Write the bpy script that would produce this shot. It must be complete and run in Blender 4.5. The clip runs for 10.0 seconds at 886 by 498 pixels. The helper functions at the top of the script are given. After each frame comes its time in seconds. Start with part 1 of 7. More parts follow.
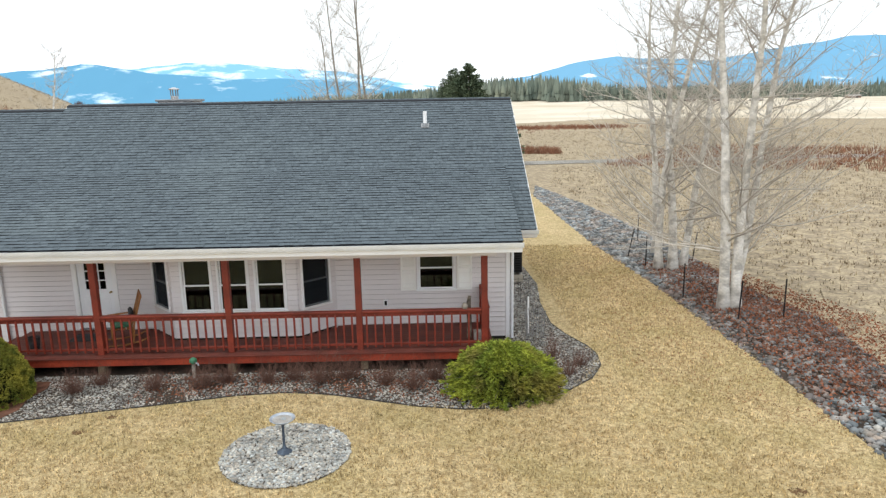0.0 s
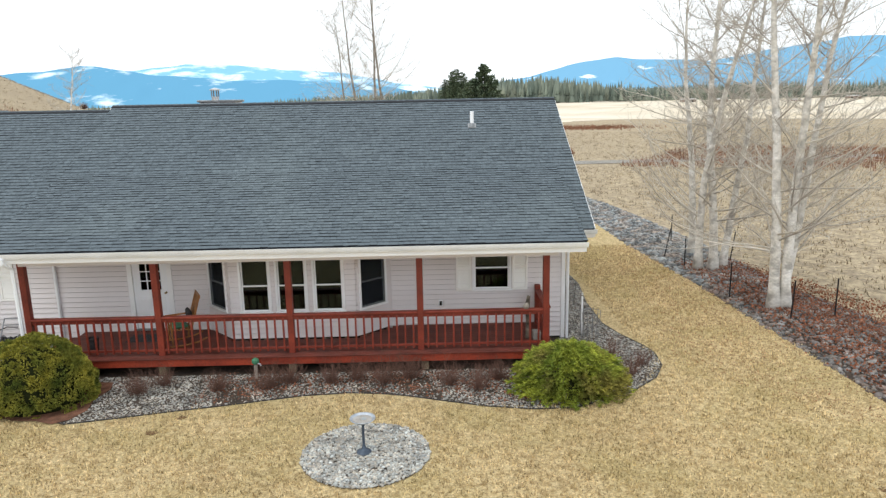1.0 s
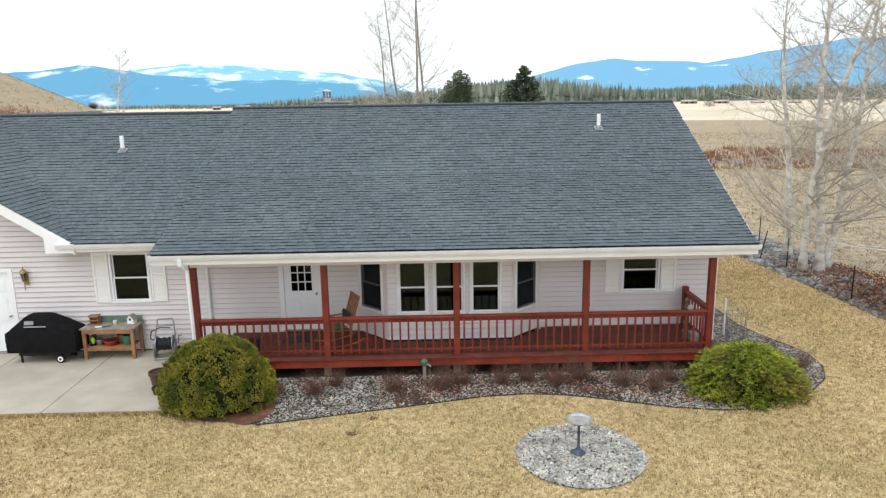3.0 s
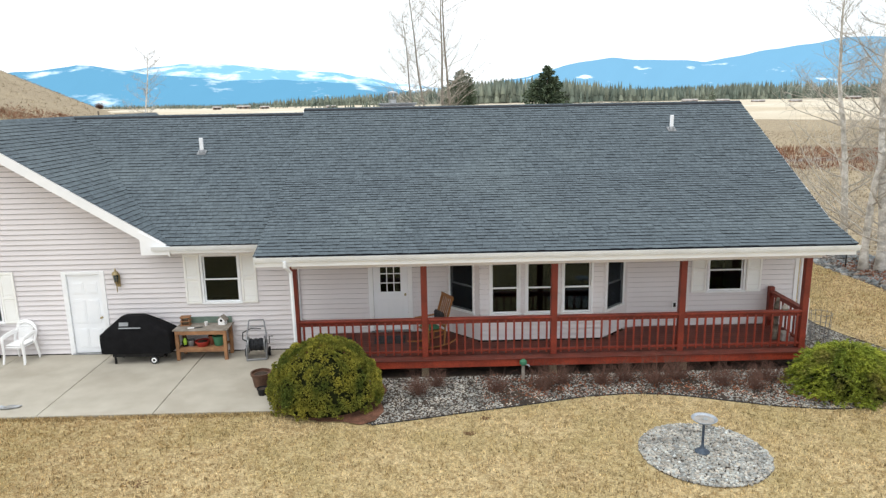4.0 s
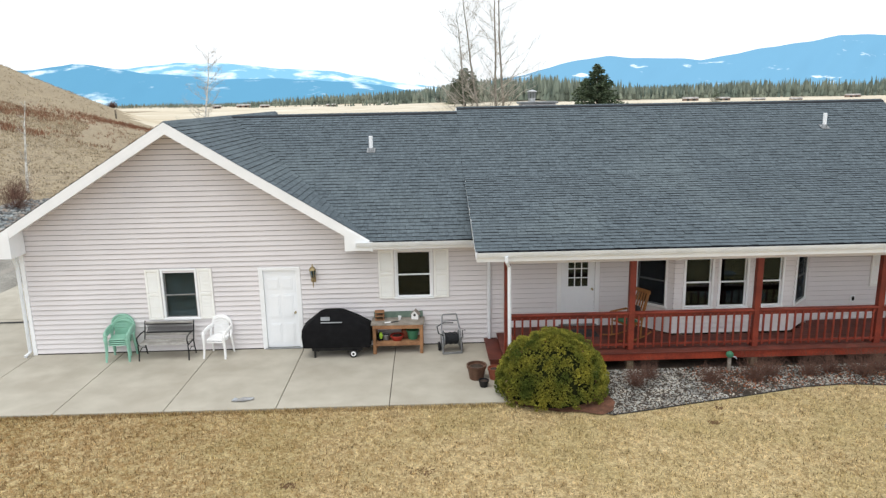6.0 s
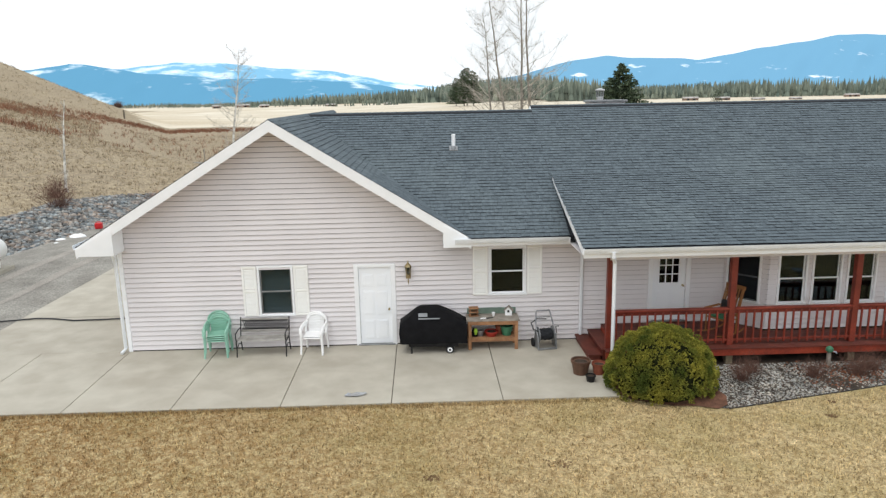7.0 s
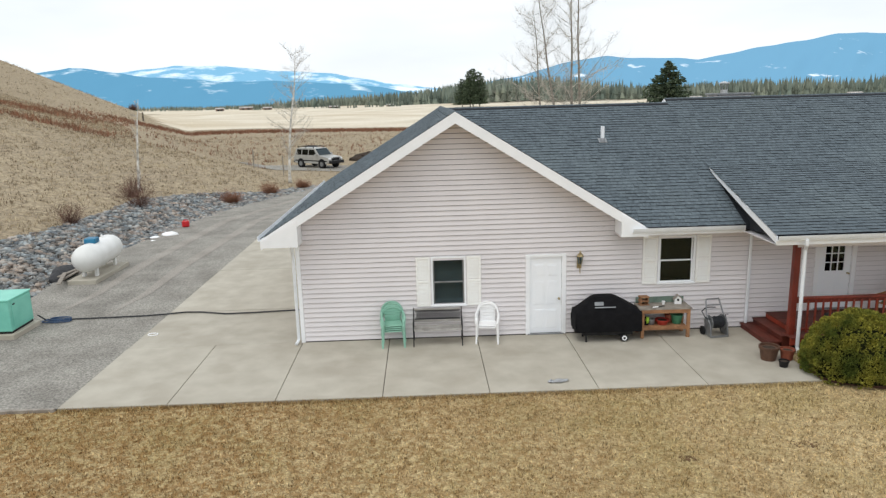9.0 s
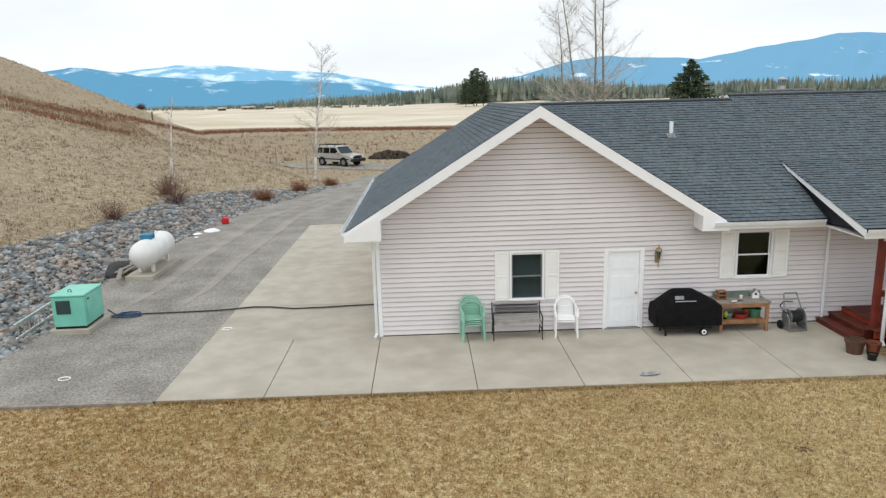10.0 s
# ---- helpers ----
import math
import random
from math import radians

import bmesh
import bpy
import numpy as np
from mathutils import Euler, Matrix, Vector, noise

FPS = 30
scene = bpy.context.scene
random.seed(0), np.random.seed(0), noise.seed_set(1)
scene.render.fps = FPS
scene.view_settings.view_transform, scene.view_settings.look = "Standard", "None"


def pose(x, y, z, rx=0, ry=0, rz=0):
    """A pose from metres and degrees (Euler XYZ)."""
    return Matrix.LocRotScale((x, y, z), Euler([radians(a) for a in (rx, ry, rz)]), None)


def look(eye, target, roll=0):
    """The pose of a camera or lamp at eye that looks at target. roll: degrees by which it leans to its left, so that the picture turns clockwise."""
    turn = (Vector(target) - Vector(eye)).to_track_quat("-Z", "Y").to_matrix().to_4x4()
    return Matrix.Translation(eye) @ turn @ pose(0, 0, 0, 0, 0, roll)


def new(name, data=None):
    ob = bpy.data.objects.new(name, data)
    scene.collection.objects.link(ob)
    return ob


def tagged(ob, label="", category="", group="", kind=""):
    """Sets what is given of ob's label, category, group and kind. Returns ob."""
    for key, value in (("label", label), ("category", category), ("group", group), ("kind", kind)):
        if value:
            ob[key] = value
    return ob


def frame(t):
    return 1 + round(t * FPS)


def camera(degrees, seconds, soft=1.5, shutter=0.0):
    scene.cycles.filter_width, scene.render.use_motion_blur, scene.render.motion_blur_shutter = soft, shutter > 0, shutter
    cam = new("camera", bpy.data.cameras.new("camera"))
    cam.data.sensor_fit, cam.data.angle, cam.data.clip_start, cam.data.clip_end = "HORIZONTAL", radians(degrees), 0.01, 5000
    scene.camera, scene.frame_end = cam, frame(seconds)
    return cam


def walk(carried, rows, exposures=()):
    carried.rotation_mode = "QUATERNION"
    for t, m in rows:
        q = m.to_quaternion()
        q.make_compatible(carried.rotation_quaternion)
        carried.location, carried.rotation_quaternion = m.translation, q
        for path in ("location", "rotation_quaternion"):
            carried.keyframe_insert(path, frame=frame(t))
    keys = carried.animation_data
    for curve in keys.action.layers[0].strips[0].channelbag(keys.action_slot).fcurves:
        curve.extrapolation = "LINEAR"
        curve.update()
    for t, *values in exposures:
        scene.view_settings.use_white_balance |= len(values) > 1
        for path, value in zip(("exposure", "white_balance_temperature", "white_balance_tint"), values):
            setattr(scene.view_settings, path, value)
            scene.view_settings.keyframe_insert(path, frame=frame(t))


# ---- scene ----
cam = camera(65.5, 10.0, soft=1.35)
PATH = [
    (0, (-0.322, 0.14, 5.9), (-0.301, 2.094, 5.472), -1.0),
    (0.5, (-0.962, 0.145, 5.889), (-0.942, 2.1, 5.463), -1.1),
    (1, (-1.695, 0.166, 5.897), (-1.673, 2.12, 5.472), -1.1),
    (1.5, (-2.521, 0.161, 5.925), (-2.497, 2.116, 5.499), -1.0),
    (2, (-3.421, 0.178, 5.948), (-3.395, 2.132, 5.523), -1.0),
    (3.5, (-6.568, 0.116, 6.05), (-6.534, 2.07, 5.627), -0.9),
    (4, (-7.685, 0.082, 6.104), (-7.65, 2.036, 5.679), -1.0),
    (4.5, (-8.851, 0.036, 6.145), (-8.814, 1.99, 5.719), -1.0),
    (5, (-10.031, -0.037, 6.153), (-9.992, 1.917, 5.728), -1.1),
    (5.5, (-11.259, -0.113, 6.191), (-11.217, 1.84, 5.763), -1.1),
    (7, (-14.939, -0.26, 6.195), (-14.887, 1.693, 5.765), -1.1),
    (7.5, (-16.049, -0.319, 6.175), (-15.998, 1.634, 5.746), -1.3),
    (8, (-17.181, -0.384, 6.18), (-17.125, 1.568, 5.75), -1.4),
    (8.5, (-18.249, -0.417, 6.116), (-18.194, 1.536, 5.691), -1.4),
    (9, (-19.3, -0.382, 6.061), (-19.248, 1.571, 5.635), -1.5),
    (9.5, (-20.32, -0.396, 6.01), (-20.267, 1.557, 5.583), -1.5),
    (10, (-21.301, -0.39, 5.987), (-21.25, 1.563, 5.56), -1.5),
]
walk(cam, [(t, look(eye, target, roll)) for t, eye, target, roll in PATH],
     exposures=((0, 0.0), (3.5, -0.02), (5.5, -0.08), (7, -0.23), (10, -0.4)))

# ---- light ----
world = bpy.data.worlds.new("overcast_sky")
scene.world = world
world.use_nodes = True
wn, wl = world.node_tree.nodes, world.node_tree.links
wn.clear()
w_out = wn.new("ShaderNodeOutputWorld")
w_bg = wn.new("ShaderNodeBackground")
w_sky = wn.new("ShaderNodeTexSky")
w_sky.sky_type = "NISHITA"
w_sky.sun_disc = False
w_sky.sun_elevation, w_sky.sun_rotation = radians(63), radians(217)
w_gain = wn.new("ShaderNodeMix")
w_gain.data_type, w_gain.blend_type = "RGBA", "MULTIPLY"
w_gain.inputs[0].default_value = 1.0
w_gain.inputs[7].default_value = (0.1, 0.1, 0.1, 1)
w_tc = wn.new("ShaderNodeTexCoord")
w_map = wn.new("ShaderNodeMapping")
w_map.inputs["Scale"].default_value = (1.2, 1.2, 5.0)
w_noise = wn.new("ShaderNodeTexNoise")
w_noise.inputs["Scale"].default_value, w_noise.inputs["Detail"].default_value = 2.2, 6.0
w_ramp = wn.new("ShaderNodeValToRGB")
w_ramp.color_ramp.elements[0].position, w_ramp.color_ramp.elements[0].color = 0.30, (0.80, 0.80, 0.80, 1)
w_ramp.color_ramp.elements[1].position, w_ramp.color_ramp.elements[1].color = 0.52, (1, 1, 1, 1)
w_mix = wn.new("ShaderNodeMix")
w_mix.data_type = "RGBA"
w_mix.inputs[7].default_value = (0.96, 1.01, 1.05, 1)
wl.new(w_tc.outputs["Generated"], w_map.inputs["Vector"])
wl.new(w_map.outputs[0], w_noise.inputs["Vector"])
wl.new(w_noise.outputs["Fac"], w_ramp.inputs["Fac"])
wl.new(w_sky.outputs[0], w_gain.inputs[6])
wl.new(w_gain.outputs[2], w_mix.inputs[6])
wl.new(w_ramp.outputs["Color"], w_mix.inputs[0])
wl.new(w_mix.outputs[2], w_bg.inputs["Color"])
w_bg.inputs["Strength"].default_value = 1.36
wl.new(w_bg.outputs[0], w_out.inputs["Surface"])

sun = new("sun", bpy.data.lights.new("sun", "SUN"))
sun.data.energy, sun.data.angle, sun.data.color = 1.1, radians(35), (1.0, 0.97, 0.92)
sun.matrix_world = look((-12, -16, 40), (0, 0, 0))


# ---- materials ----
def lin(r, g, b):
    return tuple(((c / 255) / 12.92 if c < 10 else ((c / 255 + 0.055) / 1.055) ** 2.4) for c in (r, g, b)) + (1.0,)


def mat(name, c1, c2, scale=4.0, rough=0.7, bump=0.3, bscale=80.0, metal=0.0, fine=0.35, c3=None, scale3=0.5,
        amount3=0.5, island=0.0, each=0.0, stretch=(1, 1, 1), dist=0.01, spec=0.4, tint=0.0):
    """A surface: two colours by noise, a third in large patches, fine grain, relief, and a shade of its own for each piece."""
    m = bpy.data.materials.new(name)
    m.use_nodes = True
    n, l = m.node_tree.nodes, m.node_tree.links
    b = n["Principled BSDF"]
    tc = n.new("ShaderNodeTexCoord")
    mp = n.new("ShaderNodeMapping")
    mp.inputs["Scale"].default_value = stretch
    l.new(tc.outputs["Object"], mp.inputs["Vector"])

    def noise_tex(s, detail):
        t = n.new("ShaderNodeTexNoise")
        t.inputs["Scale"].default_value, t.inputs["Detail"].default_value = s, detail
        l.new(mp.outputs[0], t.inputs["Vector"])
        return t.outputs["Fac"]

    def spread(sock, lo, hi):
        r = n.new("ShaderNodeMapRange")
        r.inputs["From Min"].default_value, r.inputs["From Max"].default_value = lo, hi
        l.new(sock, r.inputs["Value"])
        return r.outputs["Result"]

    def blend(fac, a, c, kind="MIX"):
        x = n.new("ShaderNodeMix")
        x.data_type, x.blend_type = "RGBA", kind
        for i, v in ((0, fac), (6, a), (7, c)):
            if hasattr(v, "links"):
                l.new(v, x.inputs[i])
            else:
                x.inputs[i].default_value = v
        return x.outputs[2]

    colour = blend(spread(noise_tex(scale, 5), 0.35, 0.65), c1, c2)
    if c3:
        patch = spread(noise_tex(scale3, 4), 0.48, 0.62)
        k = n.new("ShaderNodeMath")
        k.operation = "MULTIPLY"
        k.inputs[1].default_value = amount3
        l.new(patch, k.inputs[0])
        colour = blend(k.outputs[0], colour, c3)
    grain = noise_tex(bscale, 3)
    if fine:
        g = n.new("ShaderNodeMapRange")
        g.inputs["From Min"].default_value, g.inputs["From Max"].default_value = 0.3, 0.7
        g.inputs["To Min"].default_value, g.inputs["To Max"].default_value = 1 - fine, 1 + fine
        l.new(grain, g.inputs["Value"])
        hue = n.new("ShaderNodeHueSaturation")
        l.new(g.outputs["Result"], hue.inputs["Value"])
        l.new(colour, hue.inputs["Color"])
        colour = hue.outputs["Color"]
    if island or each:
        src = n.new("ShaderNodeNewGeometry").outputs["Random Per Island"] if island else n.new("ShaderNodeObjectInfo").outputs["Random"]
        amt = island or each
        g = n.new("ShaderNodeMapRange")
        g.inputs["To Min"].default_value, g.inputs["To Max"].default_value = 1 - amt, 1 + amt
        l.new(src, g.inputs["Value"])
        hue = n.new("ShaderNodeHueSaturation")
        l.new(g.outputs["Result"], hue.inputs["Value"])
        l.new(colour, hue.inputs["Color"])
        colour = hue.outputs["Color"]
        if tint:
            # some pieces rusty, some bluish
            k = n.new("ShaderNodeMath")
            k.operation = "MULTIPLY"
            k.inputs[1].default_value = 17.3
            fr = n.new("ShaderNodeMath")
            fr.operation = "FRACT"
            rp = n.new("ShaderNodeValToRGB")
            rp.color_ramp.elements[0].color, rp.color_ramp.elements[0].position = (0.90, 1.0, 1.03, 1), 0.3
            rp.color_ramp.elements[1].color, rp.color_ramp.elements[1].position = (1.14, 1.0, 0.82, 1), 0.9
            l.new(src, k.inputs[0])
            l.new(k.outputs[0], fr.inputs[0])
            l.new(fr.outputs[0], rp.inputs["Fac"])
            colour = blend(tint, colour, rp.outputs["Color"], "MULTIPLY")
    l.new(colour, b.inputs["Base Color"])
    b.inputs["Roughness"].default_value, b.inputs["Metallic"].default_value = rough, metal
    b.inputs["Specular IOR Level"].default_value = spec
    if bump:
        bp = n.new("ShaderNodeBump")
        bp.inputs["Strength"].default_value, bp.inputs["Distance"].default_value = bump, dist
        l.new(grain, bp.inputs["Height"])
        l.new(bp.outputs[0], b.inputs["Normal"])
    return m


def turf(name, straw, dead, brown, green, grain, island=0.0, size=1.0, west_share=(0.04, 0.68), patchy=1.0):
    """Dormant turf: straw and dead tufts, greenish patches, brown patches that may grow towards the west."""
    m = bpy.data.materials.new(name)
    m.use_nodes = True
    n, l = m.node_tree.nodes, m.node_tree.links
    b = n["Principled BSDF"]
    tc = n.new("ShaderNodeTexCoord")

    def noise_tex(s, detail, lo, hi, rough=0.55):
        t, r = n.new("ShaderNodeTexNoise"), n.new("ShaderNodeMapRange")
        t.inputs["Scale"].default_value, t.inputs["Detail"].default_value, t.inputs["Roughness"].default_value = s / size, detail, rough
        r.inputs["From Min"].default_value, r.inputs["From Max"].default_value = lo, hi
        l.new(tc.outputs["Object"], t.inputs["Vector"])
        l.new(t.outputs["Fac"], r.inputs["Value"])
        return r.outputs["Result"]

    def calc(op, a, c):
        k = n.new("ShaderNodeMath")
        k.operation = op
        k.use_clamp = True
        for i, v in ((0, a), (1, c)):
            if hasattr(v, "links"):
                l.new(v, k.inputs[i])
            else:
                k.inputs[i].default_value = v
        return k.outputs[0]

    def blend(fac, a, c):
        x = n.new("ShaderNodeMix")
        x.data_type = "RGBA"
        for i, v in ((0, fac), (6, a), (7, c)):
            if hasattr(v, "links"):
                l.new(v, x.inputs[i])
            else:
                x.inputs[i].default_value = v
        return x.outputs[2]

    sep = n.new("ShaderNodeSeparateXYZ")
    l.new(tc.outputs["Object"], sep.inputs[0])
    west = n.new("ShaderNodeMapRange")
    west.inputs["From Min"].default_value, west.inputs["From Max"].default_value = -8.0, -23.0
    west.inputs["To Min"].default_value, west.inputs["To Max"].default_value = west_share
    l.new(sep.outputs[0], west.inputs["Value"])
    colour = blend(calc("MULTIPLY", noise_tex(10.0, 4, 0.43, 0.60, 0.75), 0.72), straw, dead)
    colour = blend(calc("MULTIPLY", noise_tex(0.12, 4, 0.45, 0.62), 0.25 * patchy), colour, dead)
    colour = blend(calc("MULTIPLY", noise_tex(0.55, 4, 0.44, 0.64), 0.38 * patchy), colour, green)
    patch = calc("MULTIPLY", calc("ADD", noise_tex(7.0, 4, 0.45, 0.57, 0.75), 0.12), west.outputs["Result"])
    colour = blend(patch, colour, brown)
    gr = n.new("ShaderNodeMapRange")
    gr.inputs["To Min"].default_value, gr.inputs["To Max"].default_value = 1 - grain, 1 + grain
    fine = noise_tex(26, 4, 0.3, 0.7, 0.7)
    if island:
        fine = n.new("ShaderNodeNewGeometry").outputs["Random Per Island"]
    l.new(fine, gr.inputs["Value"])
    hue = n.new("ShaderNodeHueSaturation")
    l.new(gr.outputs["Result"], hue.inputs["Value"])
    l.new(colour, hue.inputs["Color"])
    l.new(hue.outputs["Color"], b.inputs["Base Color"])
    b.inputs["Roughness"].default_value, b.inputs["Specular IOR Level"].default_value = 0.95, 0.1
    if not island:
        bp = n.new("ShaderNodeBump")
        bp.inputs["Strength"].default_value, bp.inputs["Distance"].default_value = 0.8, 0.03
        l.new(fine, bp.inputs["Height"])
        l.new(bp.outputs[0], b.inputs["Normal"])
    return m


TURF = (lin(215, 194, 150), lin(153, 128, 87), lin(142, 104, 58), lin(168, 154, 104))
LAWN = turf("dry_lawn", *TURF, 0.42)
BLADES = turf("dry_grass_blades", *TURF, 0.62, island=1.0)
STUBBLE = mat("pale_stubble", lin(222, 213, 196), lin(204, 192, 170), scale=0.03, rough=0.95, bump=0.6, bscale=1.5, fine=0.1,
              c3=lin(190, 172, 142), scale3=0.012, amount3=0.5, dist=0.2, spec=0.1)
TRACK = mat("packed_gravel", lin(162, 156, 148), lin(146, 140, 132), scale=0.9, rough=0.95, bump=0.8, bscale=24, fine=0.3, dist=0.02, spec=0.15)
FIELD = turf("dry_field", lin(168, 154, 131), lin(122, 108, 90), lin(180, 164, 136), lin(146, 133, 114), 0.42, size=4.0, west_share=(0.8, 0.5), patchy=1.9)
STRAW = mat("field_grass", lin(180, 165, 138), lin(136, 121, 100), scale=0.4, rough=0.9, bump=0, fine=0.1, island=0.5, spec=0.1)
RUST = mat("rusty_dead_stems", lin(150, 106, 84), lin(122, 90, 72), scale=0.4, rough=0.9, bump=0, fine=0.1, island=0.35, spec=0.1)
GRAVEL = mat("drive_gravel", lin(155, 151, 143), lin(133, 129, 122), scale=0.9, rough=0.95, bump=1.0, bscale=22, fine=0.42,
             c3=lin(160, 157, 149), scale3=0.25, amount3=0.5, dist=0.03, spec=0.15)
CONCRETE = mat("worn_concrete", lin(187, 181, 167), lin(173, 166, 152), scale=1.4, rough=0.85, bump=0.15, bscale=120, fine=0.06,
               c3=lin(158, 149, 134), scale3=0.9, amount3=0.35, each=0.03)
JOINT = mat("joint_dirt", lin(62, 57, 51), lin(48, 44, 40), scale=9, rough=0.95)
SIDING = mat("vinyl_siding", lin(229, 224, 225), lin(224, 219, 220), scale=0.8, rough=0.55, bump=0.06, bscale=160, fine=0.02, each=0.012)
WHITE = mat("white_vinyl_trim", lin(249, 250, 252), lin(243, 245, 247), scale=2, rough=0.45, bump=0.05, bscale=90, fine=0.03)
GUTTER = mat("white_gutter", lin(243, 246, 250), lin(228, 231, 234), scale=1.4, rough=0.4, bump=0.05, bscale=40, fine=0.05)
DOORW = mat("white_door_paint", lin(249, 251, 254), lin(243, 246, 250), scale=1.5, rough=0.4, bump=0.04, fine=0.02)
SHUTTER = mat("ivory_shutter", lin(250, 250, 247), lin(245, 244, 240), scale=2, rough=0.5, bump=0.05, fine=0.02)
SHINGLE = mat("asphalt_shingle", lin(103, 113, 119), lin(83, 92, 98), scale=12, rough=0.95, bump=0.5, bscale=160, fine=0.25, island=0.10,
              dist=0.004, spec=0.2, c3=lin(114, 124, 127), scale3=0.3, amount3=0.3)
SHINGLE_PIECE = mat("asphalt_shingle_tab", lin(103, 113, 119), lin(83, 92, 98), scale=12, rough=0.95, bump=0.5, bscale=160, fine=0.25, each=0.10,
                    dist=0.004, spec=0.2)
# black asphalt edge, doubling as a painted shadow line along each course
SHINGLE_EDGE = mat("asphalt_edge_shadow", lin(30, 32, 35), lin(24, 26, 28), rough=0.95, bump=0)
ROOFDECK = mat("roof_underlay", lin(44, 47, 52), lin(36, 39, 44), rough=0.95)
REDWOOD = mat("red_stained_wood", lin(136, 56, 40), lin(102, 40, 28), scale=2.0, rough=0.5, bump=0.25, bscale=30, fine=0.2,
              stretch=(1, 1, 1), each=0.1, dist=0.004)
REDFASCIA = mat("bright_red_stain", lin(158, 64, 42), lin(126, 50, 34), scale=2.0, rough=0.5, bump=0.25, bscale=30, fine=0.2, each=0.06, dist=0.004)
DECKTOP = mat("worn_deck_board", lin(112, 54, 42), lin(86, 42, 33), scale=2.5, rough=0.6, bump=0.3, bscale=40, fine=0.2, each=0.12, dist=0.004)
PIER = mat("treated_pier_wood", lin(146, 132, 108), lin(116, 104, 84), scale=6, rough=0.85, bump=0.3, bscale=50)
SOIL = mat("dark_soil", lin(78, 66, 56), lin(54, 46, 39), scale=3, rough=0.95, bump=0.8, bscale=40, fine=0.3)
EARTH = mat("brown_crumbs", lin(128, 102, 76), lin(98, 76, 56), scale=6, rough=0.95, fine=0.2, spec=0.1)
FADEDGREEN = mat("faded_green_board", lin(122, 140, 128), lin(104, 122, 110), scale=5, rough=0.8, fine=0.1)
MULCH = mat("red_bark_mulch", lin(134, 92, 72), lin(98, 68, 52), scale=6, rough=0.95, bump=1.0, bscale=45, fine=0.35, dist=0.03)
STONE = mat("river_cobble", lin(152, 154, 154), lin(90, 94, 98), scale=2.2, rough=0.7, bump=0.2, bscale=30, fine=0.15, island=0.55, tint=0.6,
            c3=lin(166, 142, 124), scale3=1.6, amount3=0.45)
PEBBLE = mat("bed_pebble", lin(190, 187, 181), lin(134, 132, 128), scale=3.0, rough=0.75, bump=0.1, bscale=60, fine=0.1, island=0.32, tint=0.6)
PEBBLE_PIECE = mat("circle_pebble", lin(206, 204, 200), lin(150, 148, 146), scale=3.0, rough=0.75, bump=0.1, bscale=60, fine=0.1, each=0.4, tint=0.6)
BERMSTONE = mat("lichened_cobble", lin(132, 127, 124), lin(90, 87, 86), scale=2.2, rough=0.8, bump=0.2, bscale=30, fine=0.15, island=0.5, tint=0.7,
                c3=lin(140, 112, 100), scale3=1.3, amount3=0.45)
LEAFLITTER = mat("fallen_leaves", lin(160, 104, 78), lin(118, 78, 60), scale=3, rough=0.9, bump=0, fine=0.1, island=0.4, spec=0.1)
BARK = mat("aspen_bark", lin(234, 231, 225), lin(204, 199, 189), scale=3.0, rough=0.85, bump=0.5, bscale=14, fine=0.15,
           c3=lin(70, 63, 57), scale3=3.4, amount3=0.45, stretch=(1, 1, 1.3), dist=0.008)
BARKDARK = mat("old_aspen_bark", lin(134, 124, 110), lin(92, 84, 74), scale=4.0, rough=0.9, bump=0.8, bscale=14, fine=0.25,
               c3=lin(48, 43, 38), scale3=4.0, amount3=0.8, stretch=(1, 1, 1.6), dist=0.03)
TWIG = mat("bare_twigs", lin(208, 201, 190), lin(168, 160, 149), scale=1.5, rough=0.9, bump=0, fine=0.1, island=0.22)
BARKGREY = mat("grey_cottonwood_bark", lin(158, 151, 141), lin(122, 115, 106), scale=3.0, rough=0.9, bump=0.5, bscale=14, fine=0.2, stretch=(1, 1, 2), dist=0.02)
SHRUBTWIG = mat("dormant_shrub_twigs", lin(118, 86, 74), lin(92, 70, 60), scale=2, rough=0.9, bump=0, fine=0.1, island=0.35)
YEW = mat("yew_foliage", lin(170, 162, 70), lin(92, 104, 46), scale=2.2, rough=0.8, bump=0, fine=0.1, island=0.6, spec=0.15)
# shade between the sprigs, put into the colour of the bush cores
YEWCORE = mat("bush_core_shade", lin(46, 50, 26), lin(32, 36, 20), scale=6, rough=0.95, spec=0.1)
JUNIPER = mat("juniper_foliage", lin(164, 170, 66), lin(104, 124, 50), scale=3.0, rough=0.75, bump=0, fine=0.1, island=0.6, spec=0.2,
              c3=lin(158, 132, 78), scale3=1.4, amount3=0.5)
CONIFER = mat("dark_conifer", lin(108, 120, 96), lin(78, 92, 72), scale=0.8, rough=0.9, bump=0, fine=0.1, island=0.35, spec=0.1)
# distance haze is mixed into this paler, greyer tree colour
FARWOOD = mat("hazed_far_conifers", lin(128, 132, 116), lin(88, 100, 92), scale=0.02, rough=0.95, bump=0, fine=0.1, island=0.35, spec=0.05)
BLACKCOVER = mat("black_vinyl_cover", lin(24, 24, 26), lin(17, 17, 19), scale=5, rough=0.85, bump=0.3, bscale=9, fine=0.08, dist=0.02, spec=0.15)
BLACKMETAL = mat("black_metal", lin(36, 36, 38), lin(26, 26, 28), scale=8, rough=0.45, bump=0.1, metal=0.3)
GREYMETAL = mat("grey_metal", lin(152, 154, 156), lin(130, 132, 134), scale=5, rough=0.4, bump=0.1, metal=0.6, fine=0.1)
ALU = mat("aluminium", lin(206, 208, 210), lin(180, 182, 184), scale=6, rough=0.35, bump=0.05, metal=0.8, fine=0.1)
